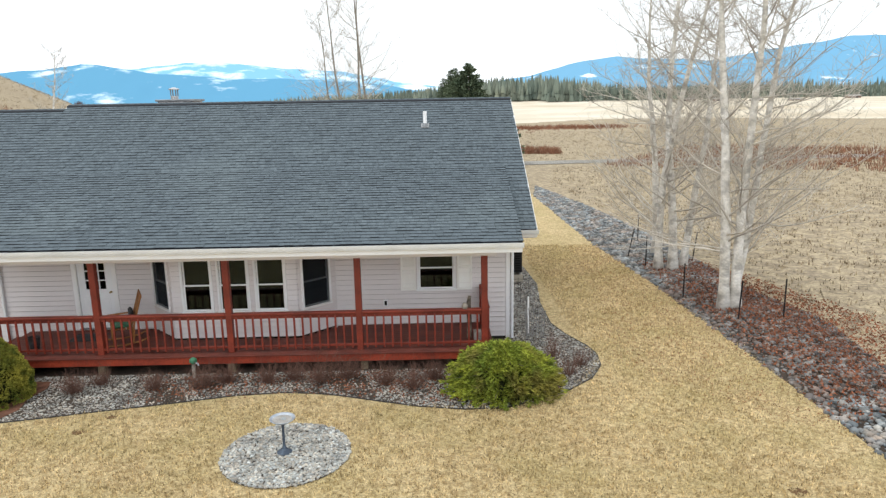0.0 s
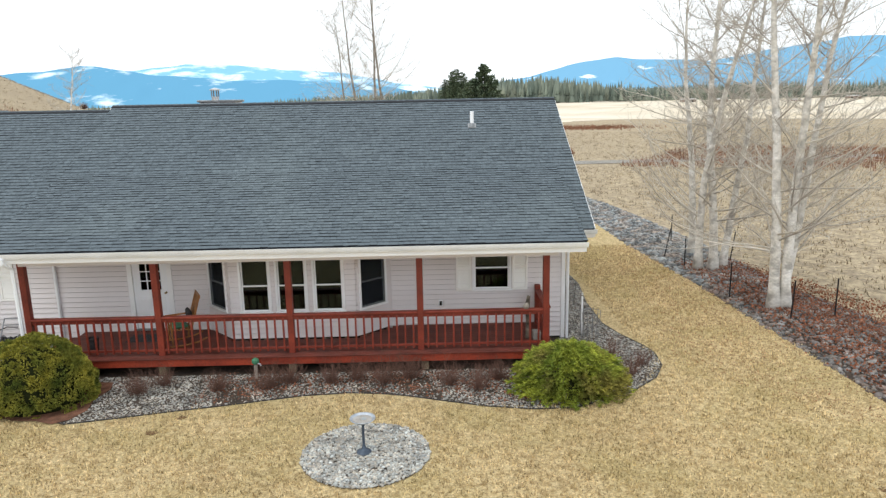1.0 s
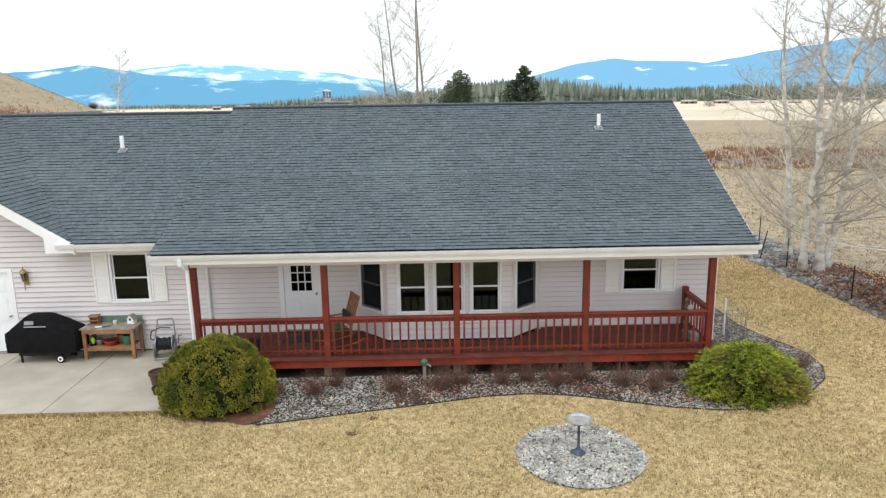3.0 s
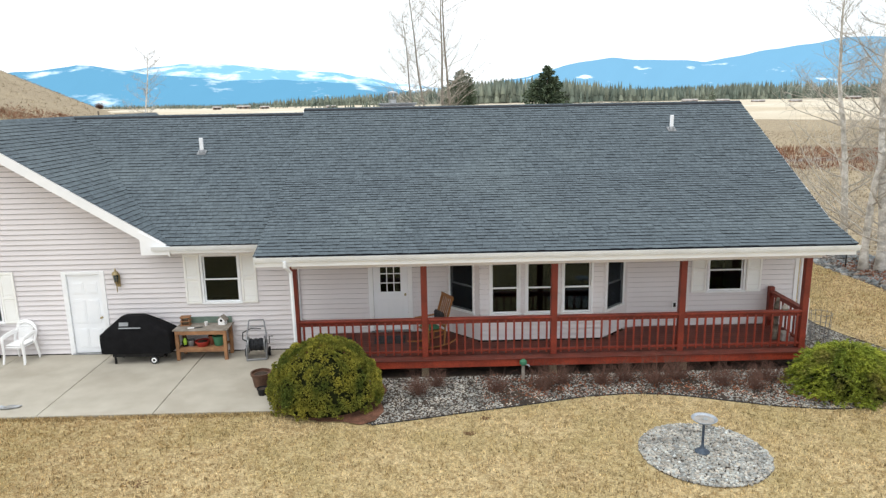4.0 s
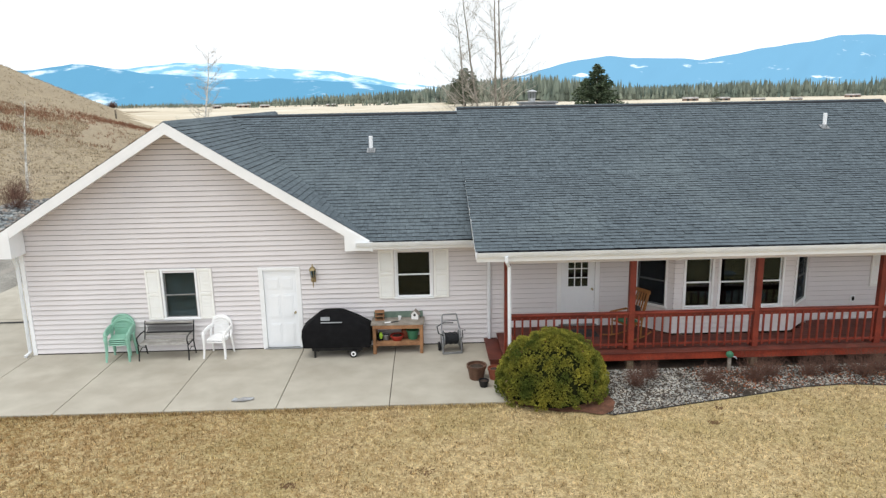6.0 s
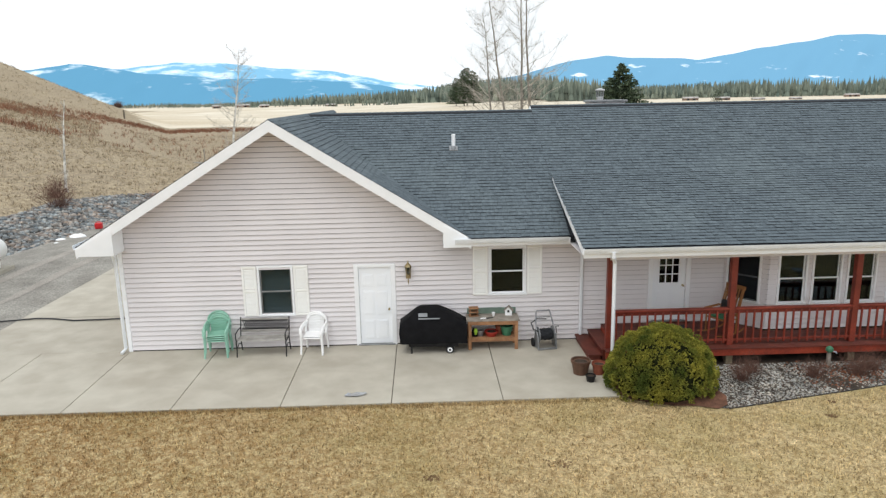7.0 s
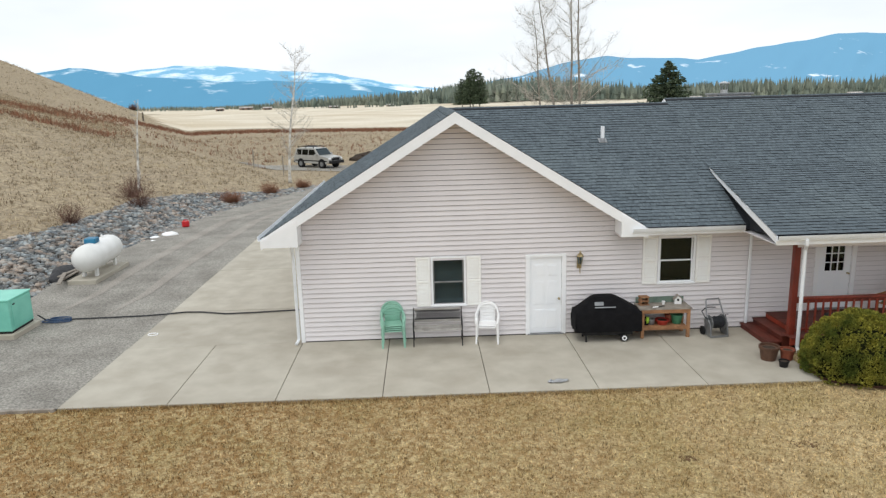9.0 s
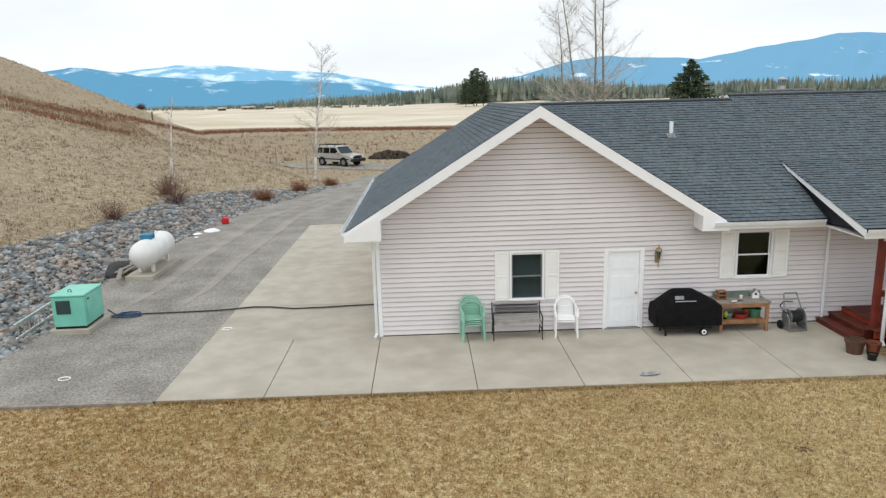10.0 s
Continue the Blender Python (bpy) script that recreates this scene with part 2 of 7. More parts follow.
BRASS = mat("aged_brass", lin(182, 166, 128), lin(150, 132, 96), scale=12, rough=0.4, bump=0.1, metal=0.5)
GREENPLASTIC = mat("green_plastic", lin(150, 198, 178), lin(136, 184, 164), scale=4, rough=0.45, bump=0.03, fine=0.03)
WHITEPLASTIC = mat("white_plastic", lin(252, 252, 252), lin(246, 246, 246), scale=4, rough=0.4, bump=0.03, fine=0.03)
GREYSLAT = mat("weathered_slat", lin(170, 166, 160), lin(140, 136, 130), scale=6, rough=0.8, bump=0.3, bscale=50, fine=0.15, each=0.1)
OLDWOOD = mat("weathered_bench_wood", lin(168, 124, 88), lin(136, 98, 70), scale=4, rough=0.8, bump=0.3, bscale=40, fine=0.2, each=0.12)
GREYWOOD = mat("silvered_wood", lin(160, 152, 142), lin(128, 120, 110), scale=5, rough=0.85, bump=0.3, bscale=40, fine=0.2)
HONEYWOOD = mat("honey_wood", lin(170, 116, 66), lin(138, 92, 52), scale=4, rough=0.6, bump=0.2, bscale=40, fine=0.2, each=0.1)
TERRACOTTA = mat("terracotta", lin(150, 84, 62), lin(122, 66, 48), scale=7, rough=0.8, bump=0.2, fine=0.1)
BROWNPOT = mat("brown_glazed_pot", lin(104, 76, 60), lin(82, 58, 46), scale=6, rough=0.5, bump=0.1, fine=0.1)
GREENPOT = mat("green_bucket", lin(70, 130, 98), lin(58, 112, 84), scale=5, rough=0.5, fine=0.05)
REDPOT = mat("red_pot", lin(176, 58, 44), lin(150, 46, 36), scale=5, rough=0.5, fine=0.05)
LIME = mat("lime_green", lin(170, 210, 70), lin(150, 190, 60), rough=0.5)
TANK = mat("white_tank_paint", lin(238, 238, 236), lin(226, 226, 222), scale=1.5, rough=0.35, bump=0.05, fine=0.03)
BLUECAP = mat("blue_dome", lin(44, 122, 158), lin(38, 108, 142), rough=0.45)
TEAL = mat("teal_enamel", lin(134, 210, 190), lin(120, 198, 178), scale=2, rough=0.4, bump=0.04, fine=0.04)
TEALDARK = mat("teal_louvre", lin(46, 70, 66), lin(34, 54, 52), rough=0.6)
GALV = mat("galvanized_bath", lin(190, 196, 204), lin(156, 164, 174), scale=9, rough=0.35, bump=0.1, metal=0.5, fine=0.12)
PEDESTAL = mat("blue_grey_iron", lin(82, 94, 108), lin(62, 72, 86), scale=9, rough=0.5, metal=0.3, fine=0.1)
SILVERPAINT = mat("silver_car_paint", lin(182, 181, 176), lin(170, 169, 164), scale=2, rough=0.3, metal=0.2, bump=0, fine=0.02)
RUBBER = mat("tyre_rubber", lin(34, 34, 35), lin(26, 26, 27), scale=8, rough=0.85)
REDPLASTIC = mat("red_plastic", lin(206, 38, 44), lin(186, 32, 38), rough=0.45)
CABLE = mat("black_cable", lin(44, 46, 50), lin(34, 36, 40), rough=0.6)
BLUECABLE = mat("blue_cable", lin(60, 84, 118), lin(48, 70, 100), rough=0.6)
TARP = mat("dark_tarp", lin(64, 64, 66), lin(46, 46, 48), scale=6, rough=0.8, bump=0.6, bscale=20, dist=0.03)
SCREEN = mat("dark_blind", lin(228, 240, 246), lin(220, 232, 238), rough=0.8)
# dark paint for unlit rooms and for the shadow gaps between siding planks
DIMSHADE = mat("dim_shade", lin(52, 50, 48), lin(44, 42, 41), rough=0.9)
FARROOF = mat("far_roof", lin(196, 192, 188), lin(140, 132, 126), scale=0.3, rough=0.8)
FARWALL = mat("far_wall", lin(150, 126, 110), lin(118, 98, 86), scale=0.3, rough=0.8)


def glass(name, tint):
    m = bpy.data.materials.new(name)
    m.use_nodes = True
    n, l = m.node_tree.nodes, m.node_tree.links
    n.clear()
    o, mix = n.new("ShaderNodeOutputMaterial"), n.new("ShaderNodeMixShader")
    clear, gloss, fres = n.new("ShaderNodeBsdfTransparent"), n.new("ShaderNodeBsdfGlossy"), n.new("ShaderNodeFresnel")
    clear.inputs[0].default_value = tint
    gloss.inputs["Roughness"].default_value = 0.02
    gloss.inputs["Color"].default_value = (0.72, 0.9, 1.0, 1)
    fres.inputs["IOR"].default_value = 1.5
    l.new(fres.outputs[0], mix.inputs[0])
    l.new(clear.outputs[0], mix.inputs[1])
    l.new(gloss.outputs[0], mix.inputs[2])
    l.new(mix.outputs[0], o.inputs["Surface"])
    return m


def mesh_screen(name):
    """Fine dark insect mesh."""
    m = bpy.data.materials.new(name)
    m.use_nodes = True
    b = m.node_tree.nodes["Principled BSDF"]
    b.inputs["Base Color"].default_value, b.inputs["Roughness"].default_value, b.inputs["Alpha"].default_value = lin(40, 44, 48), 0.9, 0.45
    b.inputs["Specular IOR Level"].default_value = 0.1
    return m


INSECT = mesh_screen("insect_mesh")
GLASS = glass("window_glass", (0.42, 0.47, 0.48, 1))
CARGLASS = glass("car_glass", (0.2, 0.22, 0.22, 1))


def far_hills(name, forest, snow, lo, hi, glow):
    """Distant hills: forest and snowy clearings, haze painted in as blue tint and glow."""
    m = bpy.data.materials.new(name)
    m.use_nodes = True
    n, l = m.node_tree.nodes, m.node_tree.links
    b = n["Principled BSDF"]
    tc, mp = n.new("ShaderNodeTexCoord"), n.new("ShaderNodeMapping")
    mp.inputs["Scale"].default_value = (1, 1, 3.0)
    t = n.new("ShaderNodeTexNoise")
    t.inputs["Scale"].default_value, t.inputs["Detail"].default_value = 0.0046, 9
    t.inputs["Roughness"].default_value = 0.6
    r = n.new("ShaderNodeMapRange")
    r.inputs["From Min"].default_value, r.inputs["From Max"].default_value = lo, hi
    x = n.new("ShaderNodeMix")
    x.data_type = "RGBA"
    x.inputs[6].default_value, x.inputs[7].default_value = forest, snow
    l.new(tc.outputs["Object"], mp.inputs[0])
    l.new(mp.outputs[0], t.inputs["Vector"])
    l.new(t.outputs["Fac"], r.inputs["Value"])
    l.new(r.outputs["Result"], x.inputs[0])
    l.new(x.outputs[2], b.inputs["Base Color"])
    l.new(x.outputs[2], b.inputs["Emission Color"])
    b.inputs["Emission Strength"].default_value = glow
    b.inputs["Roughness"].default_value, b.inputs["Specular IOR Level"].default_value = 1.0, 0.0
    return m


# blue forest colours and emission stand in for haze over distance
HILLNEAR = far_hills("haze_tinted_hills", lin(87, 137, 166), lin(200, 216, 224), 0.58, 0.72, 0.5)
HILLFAR = far_hills("haze_tinted_snowy_hills", lin(116, 164, 192), lin(220, 230, 238), 0.47, 0.64, 0.5)
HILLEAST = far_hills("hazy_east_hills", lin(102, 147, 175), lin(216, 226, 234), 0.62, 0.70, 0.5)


# ---- mesh building ----
class M:
    """Collects vertices and faces of one mesh."""

    def __init__(self):
        self.v, self.f = [], []

    def add(self, verts, faces):
        k = len(self.v)
        self.v.extend(tuple(p) for p in verts)
        self.f.extend(tuple(i + k for i in q) for q in faces)
        return self

    def box(self, x0, y0, z0, x1, y1, z1, b=0.0):
        if b:
            # a box with chamfered edges
            v, fs = [], []
            for sx in (0, 1):
                for sy in (0, 1):
                    for sz in (0, 1):
                        X, Y, Z = (x0, x1)[sx], (y0, y1)[sy], (z0, z1)[sz]
                        dx, dy, dz = b * (1 - 2 * sx), b * (1 - 2 * sy), b * (1 - 2 * sz)
                        v += [(X, Y + dy, Z + dz), (X + dx, Y, Z + dz), (X + dx, Y + dy, Z)]

            def c(sx, sy, sz, a):
                return (sx * 4 + sy * 2 + sz) * 3 + a
            for s in (0, 1):
                q = [[c(s, 0, 0, 0), c(s, 1, 0, 0), c(s, 1, 1, 0), c(s, 0, 1, 0)], [c(0, s, 0, 1), c(1, s, 0, 1), c(1, s, 1, 1), c(0, s, 1, 1)],
                     [c(0, 0, s, 2), c(1, 0, s, 2), c(1, 1, s, 2), c(0, 1, s, 2)]]
                fs += [q[0][:: (1 if s else -1)], q[1][:: (-1 if s else 1)], q[2][:: (1 if s else -1)]]
            for s in (0, 1):
                for t in (0, 1):
                    e = [[c(s, t, 0, 0), c(s, t, 1, 0), c(s, t, 1, 1), c(s, t, 0, 1)], [c(s, 0, t, 0), c(s, 1, t, 0), c(s, 1, t, 2), c(s, 0, t, 2)],
                         [c(0, s, t, 1), c(1, s, t, 1), c(1, s, t, 2), c(0, s, t, 2)]]
                    fs += e
            for sx in (0, 1):
                for sy in (0, 1):
                    for sz in (0, 1):
                        fs.append([c(sx, sy, sz, 0), c(sx, sy, sz, 1), c(sx, sy, sz, 2)])
            return self.add(v, fs)
        v = [(x, y, z) for x in (x0, x1) for y in (y0, y1) for z in (z0, z1)]
        return self.add(v, [(0, 1, 3, 2), (4, 6, 7, 5), (0, 4, 5, 1), (2, 3, 7, 6), (0, 2, 6, 4), (1, 5, 7, 3)])

    def prism(self, poly, lift):
        """A slab: a polygon of points, and the vector by which its other side lies off."""
        n, L = len(poly), Vector(lift)
        v = [Vector(p) for p in poly] + [Vector(p) + L for p in poly]
        return self.add(v, [tuple(range(n))[::-1], tuple(range(n, 2 * n))] + [(i, (i + 1) % n, n + (i + 1) % n, n + i) for i in range(n)])

    def tube(self, pts, radii, n=6, cap=True):
        pts = [Vector(p) for p in pts]
        if not hasattr(radii, "__len__"):
            radii = [radii] * len(pts)
        k = len(self.v)
        side = None
        for i, p in enumerate(pts):
            d = (pts[min(i + 1, len(pts) - 1)] - pts[max(i - 1, 0)])
            d = d.normalized() if d.length > 1e-9 else Vector((0, 0, 1))
            if side is None:
                side = d.cross(Vector((0, 0, 1)) if abs(d.z) < 0.9 else Vector((1, 0, 0)))
            side = (side - d * side.dot(d)).normalized()
            up = d.cross(side)
            for j in range(n):
                a = 2 * math.pi * j / n
                q = p + (side * math.cos(a) + up * math.sin(a)) * radii[i]
                self.v.append((q.x, q.y, q.z))
        for i in range(len(pts) - 1):
            for j in range(n):
                a, b2 = k + i * n + j, k + i * n + (j + 1) % n
                self.f.append((a, b2, b2 + n, a + n))
        if cap:
            self.f.append(tuple(k + j for j in range(n))[::-1])
            self.f.append(tuple(k + (len(pts) - 1) * n + j for j in range(n)))
        return self

    def lathe(self, profile, at=(0, 0, 0), n=20):
        """Turned about the upright axis: (radius, height) from bottom to top."""
        k, ax = len(self.v), at
        for r, z in profile:
            for j in range(n):
                a = 2 * math.pi * j / n
                self.v.append((ax[0] + r * math.cos(a), ax[1] + r * math.sin(a), ax[2] + z))
        for i in range(len(profile) - 1):
            for j in range(n):
                a, b2 = k + i * n + j, k + i * n + (j + 1) % n
                self.f.append((a, b2, b2 + n, a + n))
        self.f.append(tuple(k + j for j in range(n))[::-1])
        self.f.append(tuple(k + (len(profile) - 1) * n + j for j in range(n)))
        return self

    def mesh(self, name, smooth=False):
        me = bpy.data.meshes.new(name)
        me.from_pydata(self.v, [], self.f)
        me.update()
        if not smooth:
            bm = bmesh.new()
            bm.from_mesh(me)
            bmesh.ops.recalc_face_normals(bm, faces=bm.faces)
            bm.to_mesh(me)
            bm.free()
        else:
            me.shade_smooth()
        return me


def part(name, m, material, parent=None, label="", smooth=False):
    """One mesh object, under a thing or under a part."""
    me = m.mesh(name, smooth) if isinstance(m, M) else m
    if not me.materials:
        me.materials.append(material)
    ob = new(name, me)
    ob.parent = parent
    if label:
        ob["label"] = label
    return ob


def thing(name, at, label, category, turn=0.0, group="", kind="", tilt=0.0):
    ob = new(name)
    ob.empty_display_size = 0.1
    ob.matrix_world = pose(*at, tilt, 0, turn)
    return tagged(ob, label, category, group, kind)


def arrays(name, verts, faces, material, parent=None, smooth=False, label=""):
    """A mesh from numpy arrays: faces all of one size."""
    me = bpy.data.meshes.new(name)
    nf, k = faces.shape
    me.vertices.add(len(verts))
    me.vertices.foreach_set("co", np.ascontiguousarray(verts, np.float32).ravel())
    me.loops.add(nf * k)
    me.loops.foreach_set("vertex_index", np.ascontiguousarray(faces, np.int32).ravel())
    me.polygons.add(nf)
    me.polygons.foreach_set("loop_start", np.arange(0, nf * k, k, dtype=np.int32))
    me.update(calc_edges=True)
    me.validate()
    if smooth:
        me.shade_smooth()
    me.materials.append(material)
    ob = new(name, me)
    ob.parent = parent
    if label:
        ob["label"] = label
    return ob


# ---- the lie of the land ----
FOOT_Y = [-200, 20, 34, 48, 54, 60, 75, 90, 130, 160, 200, 260, 300, 600]
FOOT_X = [-32, -32.1, -32.4, -30.0, -29.5, -31, -37, -43, -62, -72, -86, -118, -150, -300]


def step(a, b, x):
    t = np.clip((x - a) / (b - a), 0, 1)
    return t * t * (3 - 2 * t)


def land(x, y):
    """Height of the ground: a level yard, a cobbled bank and a hill to the west, a plain that falls gently to the north."""
    x, y = np.asarray(x, float), np.asarray(y, float)
    s = np.maximum(0, np.interp(y, FOOT_Y, FOOT_X) - x)
    s2 = np.maximum(0, s - 4)
    hill = (0.8 * step(0, 4.5, s) + 0.2 * s2 + 0.0025 * s2 ** 2)
    hill = 22 * np.tanh(hill / 22) * (1 + 0.55 * step(95, 190, y)) * (1 - step(240, 460, y)) * (1 - step(20, 60, -y))
    roll = (np.sin(x * 0.021 + 1.3) * np.sin(y * 0.017) * 1.1 + 0.5 * np.sin(x * 0.05 + y * 0.031)) * step(60, 200, y)
    berm = 0.16 * np.exp(-((x - 8.0) / 0.9) ** 2) * (1 - step(44, 50, y))
    return -0.1 + hill - 0.0015 * np.maximum(0, y - 70) + roll + berm


def drape(name, poly, cell, lift, material, kind="structure", label="", category=""):
    """A sheet that follows the land inside a polygon, with a soft irregular grid."""
    bm = bmesh.new()
    vs = [bm.verts.new((p[0], p[1], 0)) for p in poly]
    bm.faces.new(vs)
    lo = [min(p[i] for p in poly) for i in (0, 1)]
    hi = [max(p[i] for p in poly) for i in (0, 1)]
    for ax in (0, 1):
        k = lo[ax] + cell
        while k < hi[ax]:
            co, no = [0, 0, 0], [0, 0, 0]
            co[ax], no[ax] = k, 1
            bmesh.ops.bisect_plane(bm, geom=bm.verts[:] + bm.edges[:] + bm.faces[:], plane_co=co, plane_no=no)
            k += cell
    for v in bm.verts:
        v.co.z = float(land(v.co.x, v.co.y)) + lift
    bmesh.ops.recalc_face_normals(bm, faces=bm.faces)
    for f in bm.faces:
        if f.normal.z < 0:
            f.normal_flip()
    me = bpy.data.meshes.new(name)
    bm.to_mesh(me)
    bm.free()
    me.shade_smooth()
    me.materials.append(material)
    return tagged(new(name, me), label, category, "", kind)


def inside(poly, x, y):
    ok = np.zeros(len(x), bool)
    n = len(poly)
    for i in range(n):
        (ax, ay), (bx, by) = poly[i], poly[(i + 1) % n]
        if ay == by:
            continue
        cross = ((ay > y) != (by > y)) & (x < (bx - ax) * (y - ay) / (by - ay) + ax)
        ok ^= cross
    return ok


def scatter(poly, n, rng, land_lift=0.0):
    lo = [min(p[i] for p in poly) for i in (0, 1)]
    hi = [max(p[i] for p in poly) for i in (0, 1)]
    x, y = rng.uniform(lo[0], hi[0], n * 3), rng.uniform(lo[1], hi[1], n * 3)
    k = inside(poly, x, y)
    x, y = x[k][:n], y[k][:n]
    return np.stack([x, y, land(x, y) + land_lift], 1)


def ico(level):
    bm = bmesh.new()
    bmesh.ops.create_icosphere(bm, subdivisions=level, radius=1)
    v = np.array([p.co[:] for p in bm.verts])
    bm.verts.index_update()
    f = np.array([[p.index for p in q.verts] for q in bm.faces])
    bm.free()
    return v, f


def stones(name, pts, size, material, rng, level=1, flat=0.6, parent=None, spread=0.45):
    """Many rounded stones in one mesh, each turned, squashed and dented its own way."""
    v, f = ico(level)
    n = len(pts)
    s = size * np.minimum(np.exp(rng.normal(0, spread, n)), 2.1)[:, None, None]
    sc = np.stack([rng.uniform(0.75, 1.35, n), rng.uniform(0.75, 1.1, n), rng.uniform(flat * 0.75, flat * 1.2, n)], 1)[:, None, :]
    dent = 1 + rng.normal(0, 0.09, (n, len(v), 1))
    q = v[None] * dent * sc * s * 0.5
    a, b = rng.uniform(0, 2 * np.pi, n), rng.normal(0, 0.25, n)
    cb, sb = np.cos(b)[:, None], np.sin(b)[:, None]
    x, z = q[..., 0] * cb - q[..., 2] * sb, q[..., 0] * sb + q[..., 2] * cb
    ca, sa = np.cos(a)[:, None], np.sin(a)[:, None]
    q = np.stack([x * ca - q[..., 1] * sa, x * sa + q[..., 1] * ca, z], -1) + pts[:, None, :]
    faces = f[None] + (np.arange(n) * len(v))[:, None, None]
    return arrays(name, q.reshape(-1, 3), faces.reshape(-1, 3), material, parent, smooth=True)


def blades(name, pts, height, width, lean, per, material, rng, parent=None):
    """Tufts of single narrow blades."""
    n = len(pts) * per
    p = np.repeat(pts, per, 0) + np.concatenate([rng.normal(0, width * 2.5, (n, 2)), np.zeros((n, 1))], 1)
    a, h = rng.uniform(0, 2 * np.pi, n), height * rng.uniform(0.5, 1.3, n)
    w = np.stack([np.cos(a), np.sin(a), np.zeros(n)], 1) * (width * 0.5)
    t = rng.uniform(0, 2 * np.pi, n)
    k = rng.uniform(0, 1, n) * lean
    tip = p + np.stack([np.cos(t) * k * h, np.sin(t) * k * h, h * np.sqrt(np.maximum(0.05, 1 - np.minimum(k, 0.97) ** 2))], 1)
    v = np.stack([p - w, p + w, tip], 1).reshape(-1, 3)
    return arrays(name, v, np.arange(n * 3).reshape(-1, 3), material, parent)


def grid_sheet(name, xs, ys, material):
    X, Y = np.meshgrid(xs, ys)
    v = np.stack([X, Y, land(X, Y)], -1).reshape(-1, 3)
    nx, ny = len(xs), len(ys)
    i = (np.arange(ny - 1)[:, None] * nx + np.arange(nx - 1)[None]).ravel()
    return arrays(name, v, np.stack([i, i + 1, i + nx + 1, i + nx], 1), material, smooth=True)


# ---- ground ----
rng = np.random.default_rng(7)
XS = np.unique(np.concatenate([np.arange(-80, 40, 1.0), np.linspace(-260, -80, 46), np.linspace(40, 200, 33), np.linspace(-4600, -260, 30), np.linspace(200, 4600, 30)]))
YS = np.unique(np.concatenate([np.arange(-20, 90, 1.0), np.linspace(90, 320, 80), np.linspace(320, 1400, 60), np.linspace(1400, 4700, 20), np.linspace(-3000, -20, 12)]))
ground = tagged(grid_sheet("ground", XS, YS, FIELD), "dry straw-coloured meadow with a grassy hill", "ground", "", "structure")

# the pale cropped hayfield beyond the meadow is part of the same sheet
HAYFIELD = [(-80 + i * 20, 168 + 5 * math.sin(i * 0.9) + 4 * math.sin(i * 2.3)) for i in range(31)] + [(1300, 900), (1300, 1400), (-560, 1400), (-400, 800), (-168, 320), (-122, 250)]
mid_p = np.empty(len(ground.data.polygons) * 3, np.float32)
ground.data.polygons.foreach_get("center", mid_p)
mid_p = mid_p.reshape(-1, 3).astype(float)
ground.data.materials.append(STUBBLE)
ground.data.polygons.foreach_set("material_index", inside(HAYFIELD, mid_p[:, 0], mid_p[:, 1]).astype(np.int32))

LAWN_POLY = [(-60, -8), (20, -8), (13, 0), (8.5, 7), (7.0, 10.4), (6.95, 13.3), (6.85, 16.5), (6.6, 21.8), (6.15, 27.6), (5.8, 42), (5.2, 48), (-3, 50),
             (-6, 28), (1.4, 28), (1.4, 16.7), (-10.9, 16.7), (-10.9, 13.06), (-32, 13.06), (-60, 13.0)]
drape("lawn", LAWN_POLY, 1.0, 0.05, LAWN, label="short dormant lawn, straw yellow with greenish patches", category="lawn")
DRIVE_POLY = [(-31.9, 13.1), (-27.0, 13.1), (-27.0, 33.6), (-23.4, 33.6), (-18, 46), (-12, 56), (-18, 62), (-26, 56), (-28.6, 46.4), (-31.2, 39.5), (-32.3, 31.3), (-32.9, 25.9), (-31.8, 18)]
drape("gravel_drive", DRIVE_POLY, 1.0, 0.085, GRAVEL, label="grey crushed-gravel driveway with faint wheel tracks", category="driveway")
ROAD_POLY = [(-37, 66.5), (-30, 63.5), (-20, 58), (-8, 60), (12, 62.5), (60, 64), (160, 66), (160, 69), (60, 67), (12, 65.6), (-8, 64), (-20, 64), (-30, 69), (-37, 70)]
drape("gravel_road", ROAD_POLY, 2.0, 0.04, GRAVEL, label="pale gravel lane crossing the meadow", category="road")

for off in (0.0, -1.7):
    mid = [(-28.9 + off, 19.5), (-28.6 + off, 22), (-28.7 + off, 26), (-28.2 + off, 36), (-25.9 + off * 0.9, 44), (-22.6 + off * 0.6, 49.4)]
    wide = [0.02, 0.16, 0.24, 0.26, 0.22, 0.02]
    drape("wheel_track", [(x + w, y) for (x, y), w in zip(mid, wide)] + [(x - w, y) for (x, y), w in zip(mid[::-1], wide[::-1])], 1.0, 0.093, TRACK,
          label="pale packed wheel track in the gravel", category="wheel track")
# concrete: walk along the house in panels, and the parking strip beside the garage
paving = thing("patio_slab", (0, 0, 0), "pale concrete patio in broad panels with dirty joints", "patio", kind="structure")
JX = [-27.02, -24.77, -22.53, -20.29, -18.03, -15.72, -13.38, -10.92]
for a, b in zip(JX, JX[1:]):
    part("panel", M().box(a + 0.007, 13.1, -0.12, b - 0.007, 16.62, 0.0, 0.008), CONCRETE, paving)
for y0, y1 in ((16.63, 19.7), (19.72, 24.9), (24.92, 30.0), (30.02, 33.6)):
    part("panel", M().box(-27.0, y0 + 0.01, -0.12, -22.45 if y0 < 28 else -22.5, y1 - 0.01, -0.005, 0.008), CONCRETE, paving)
part("joint_bed", M().box(-27.0, 13.12, -0.16, -10.94, 33.5, -0.03), JOINT, paving)
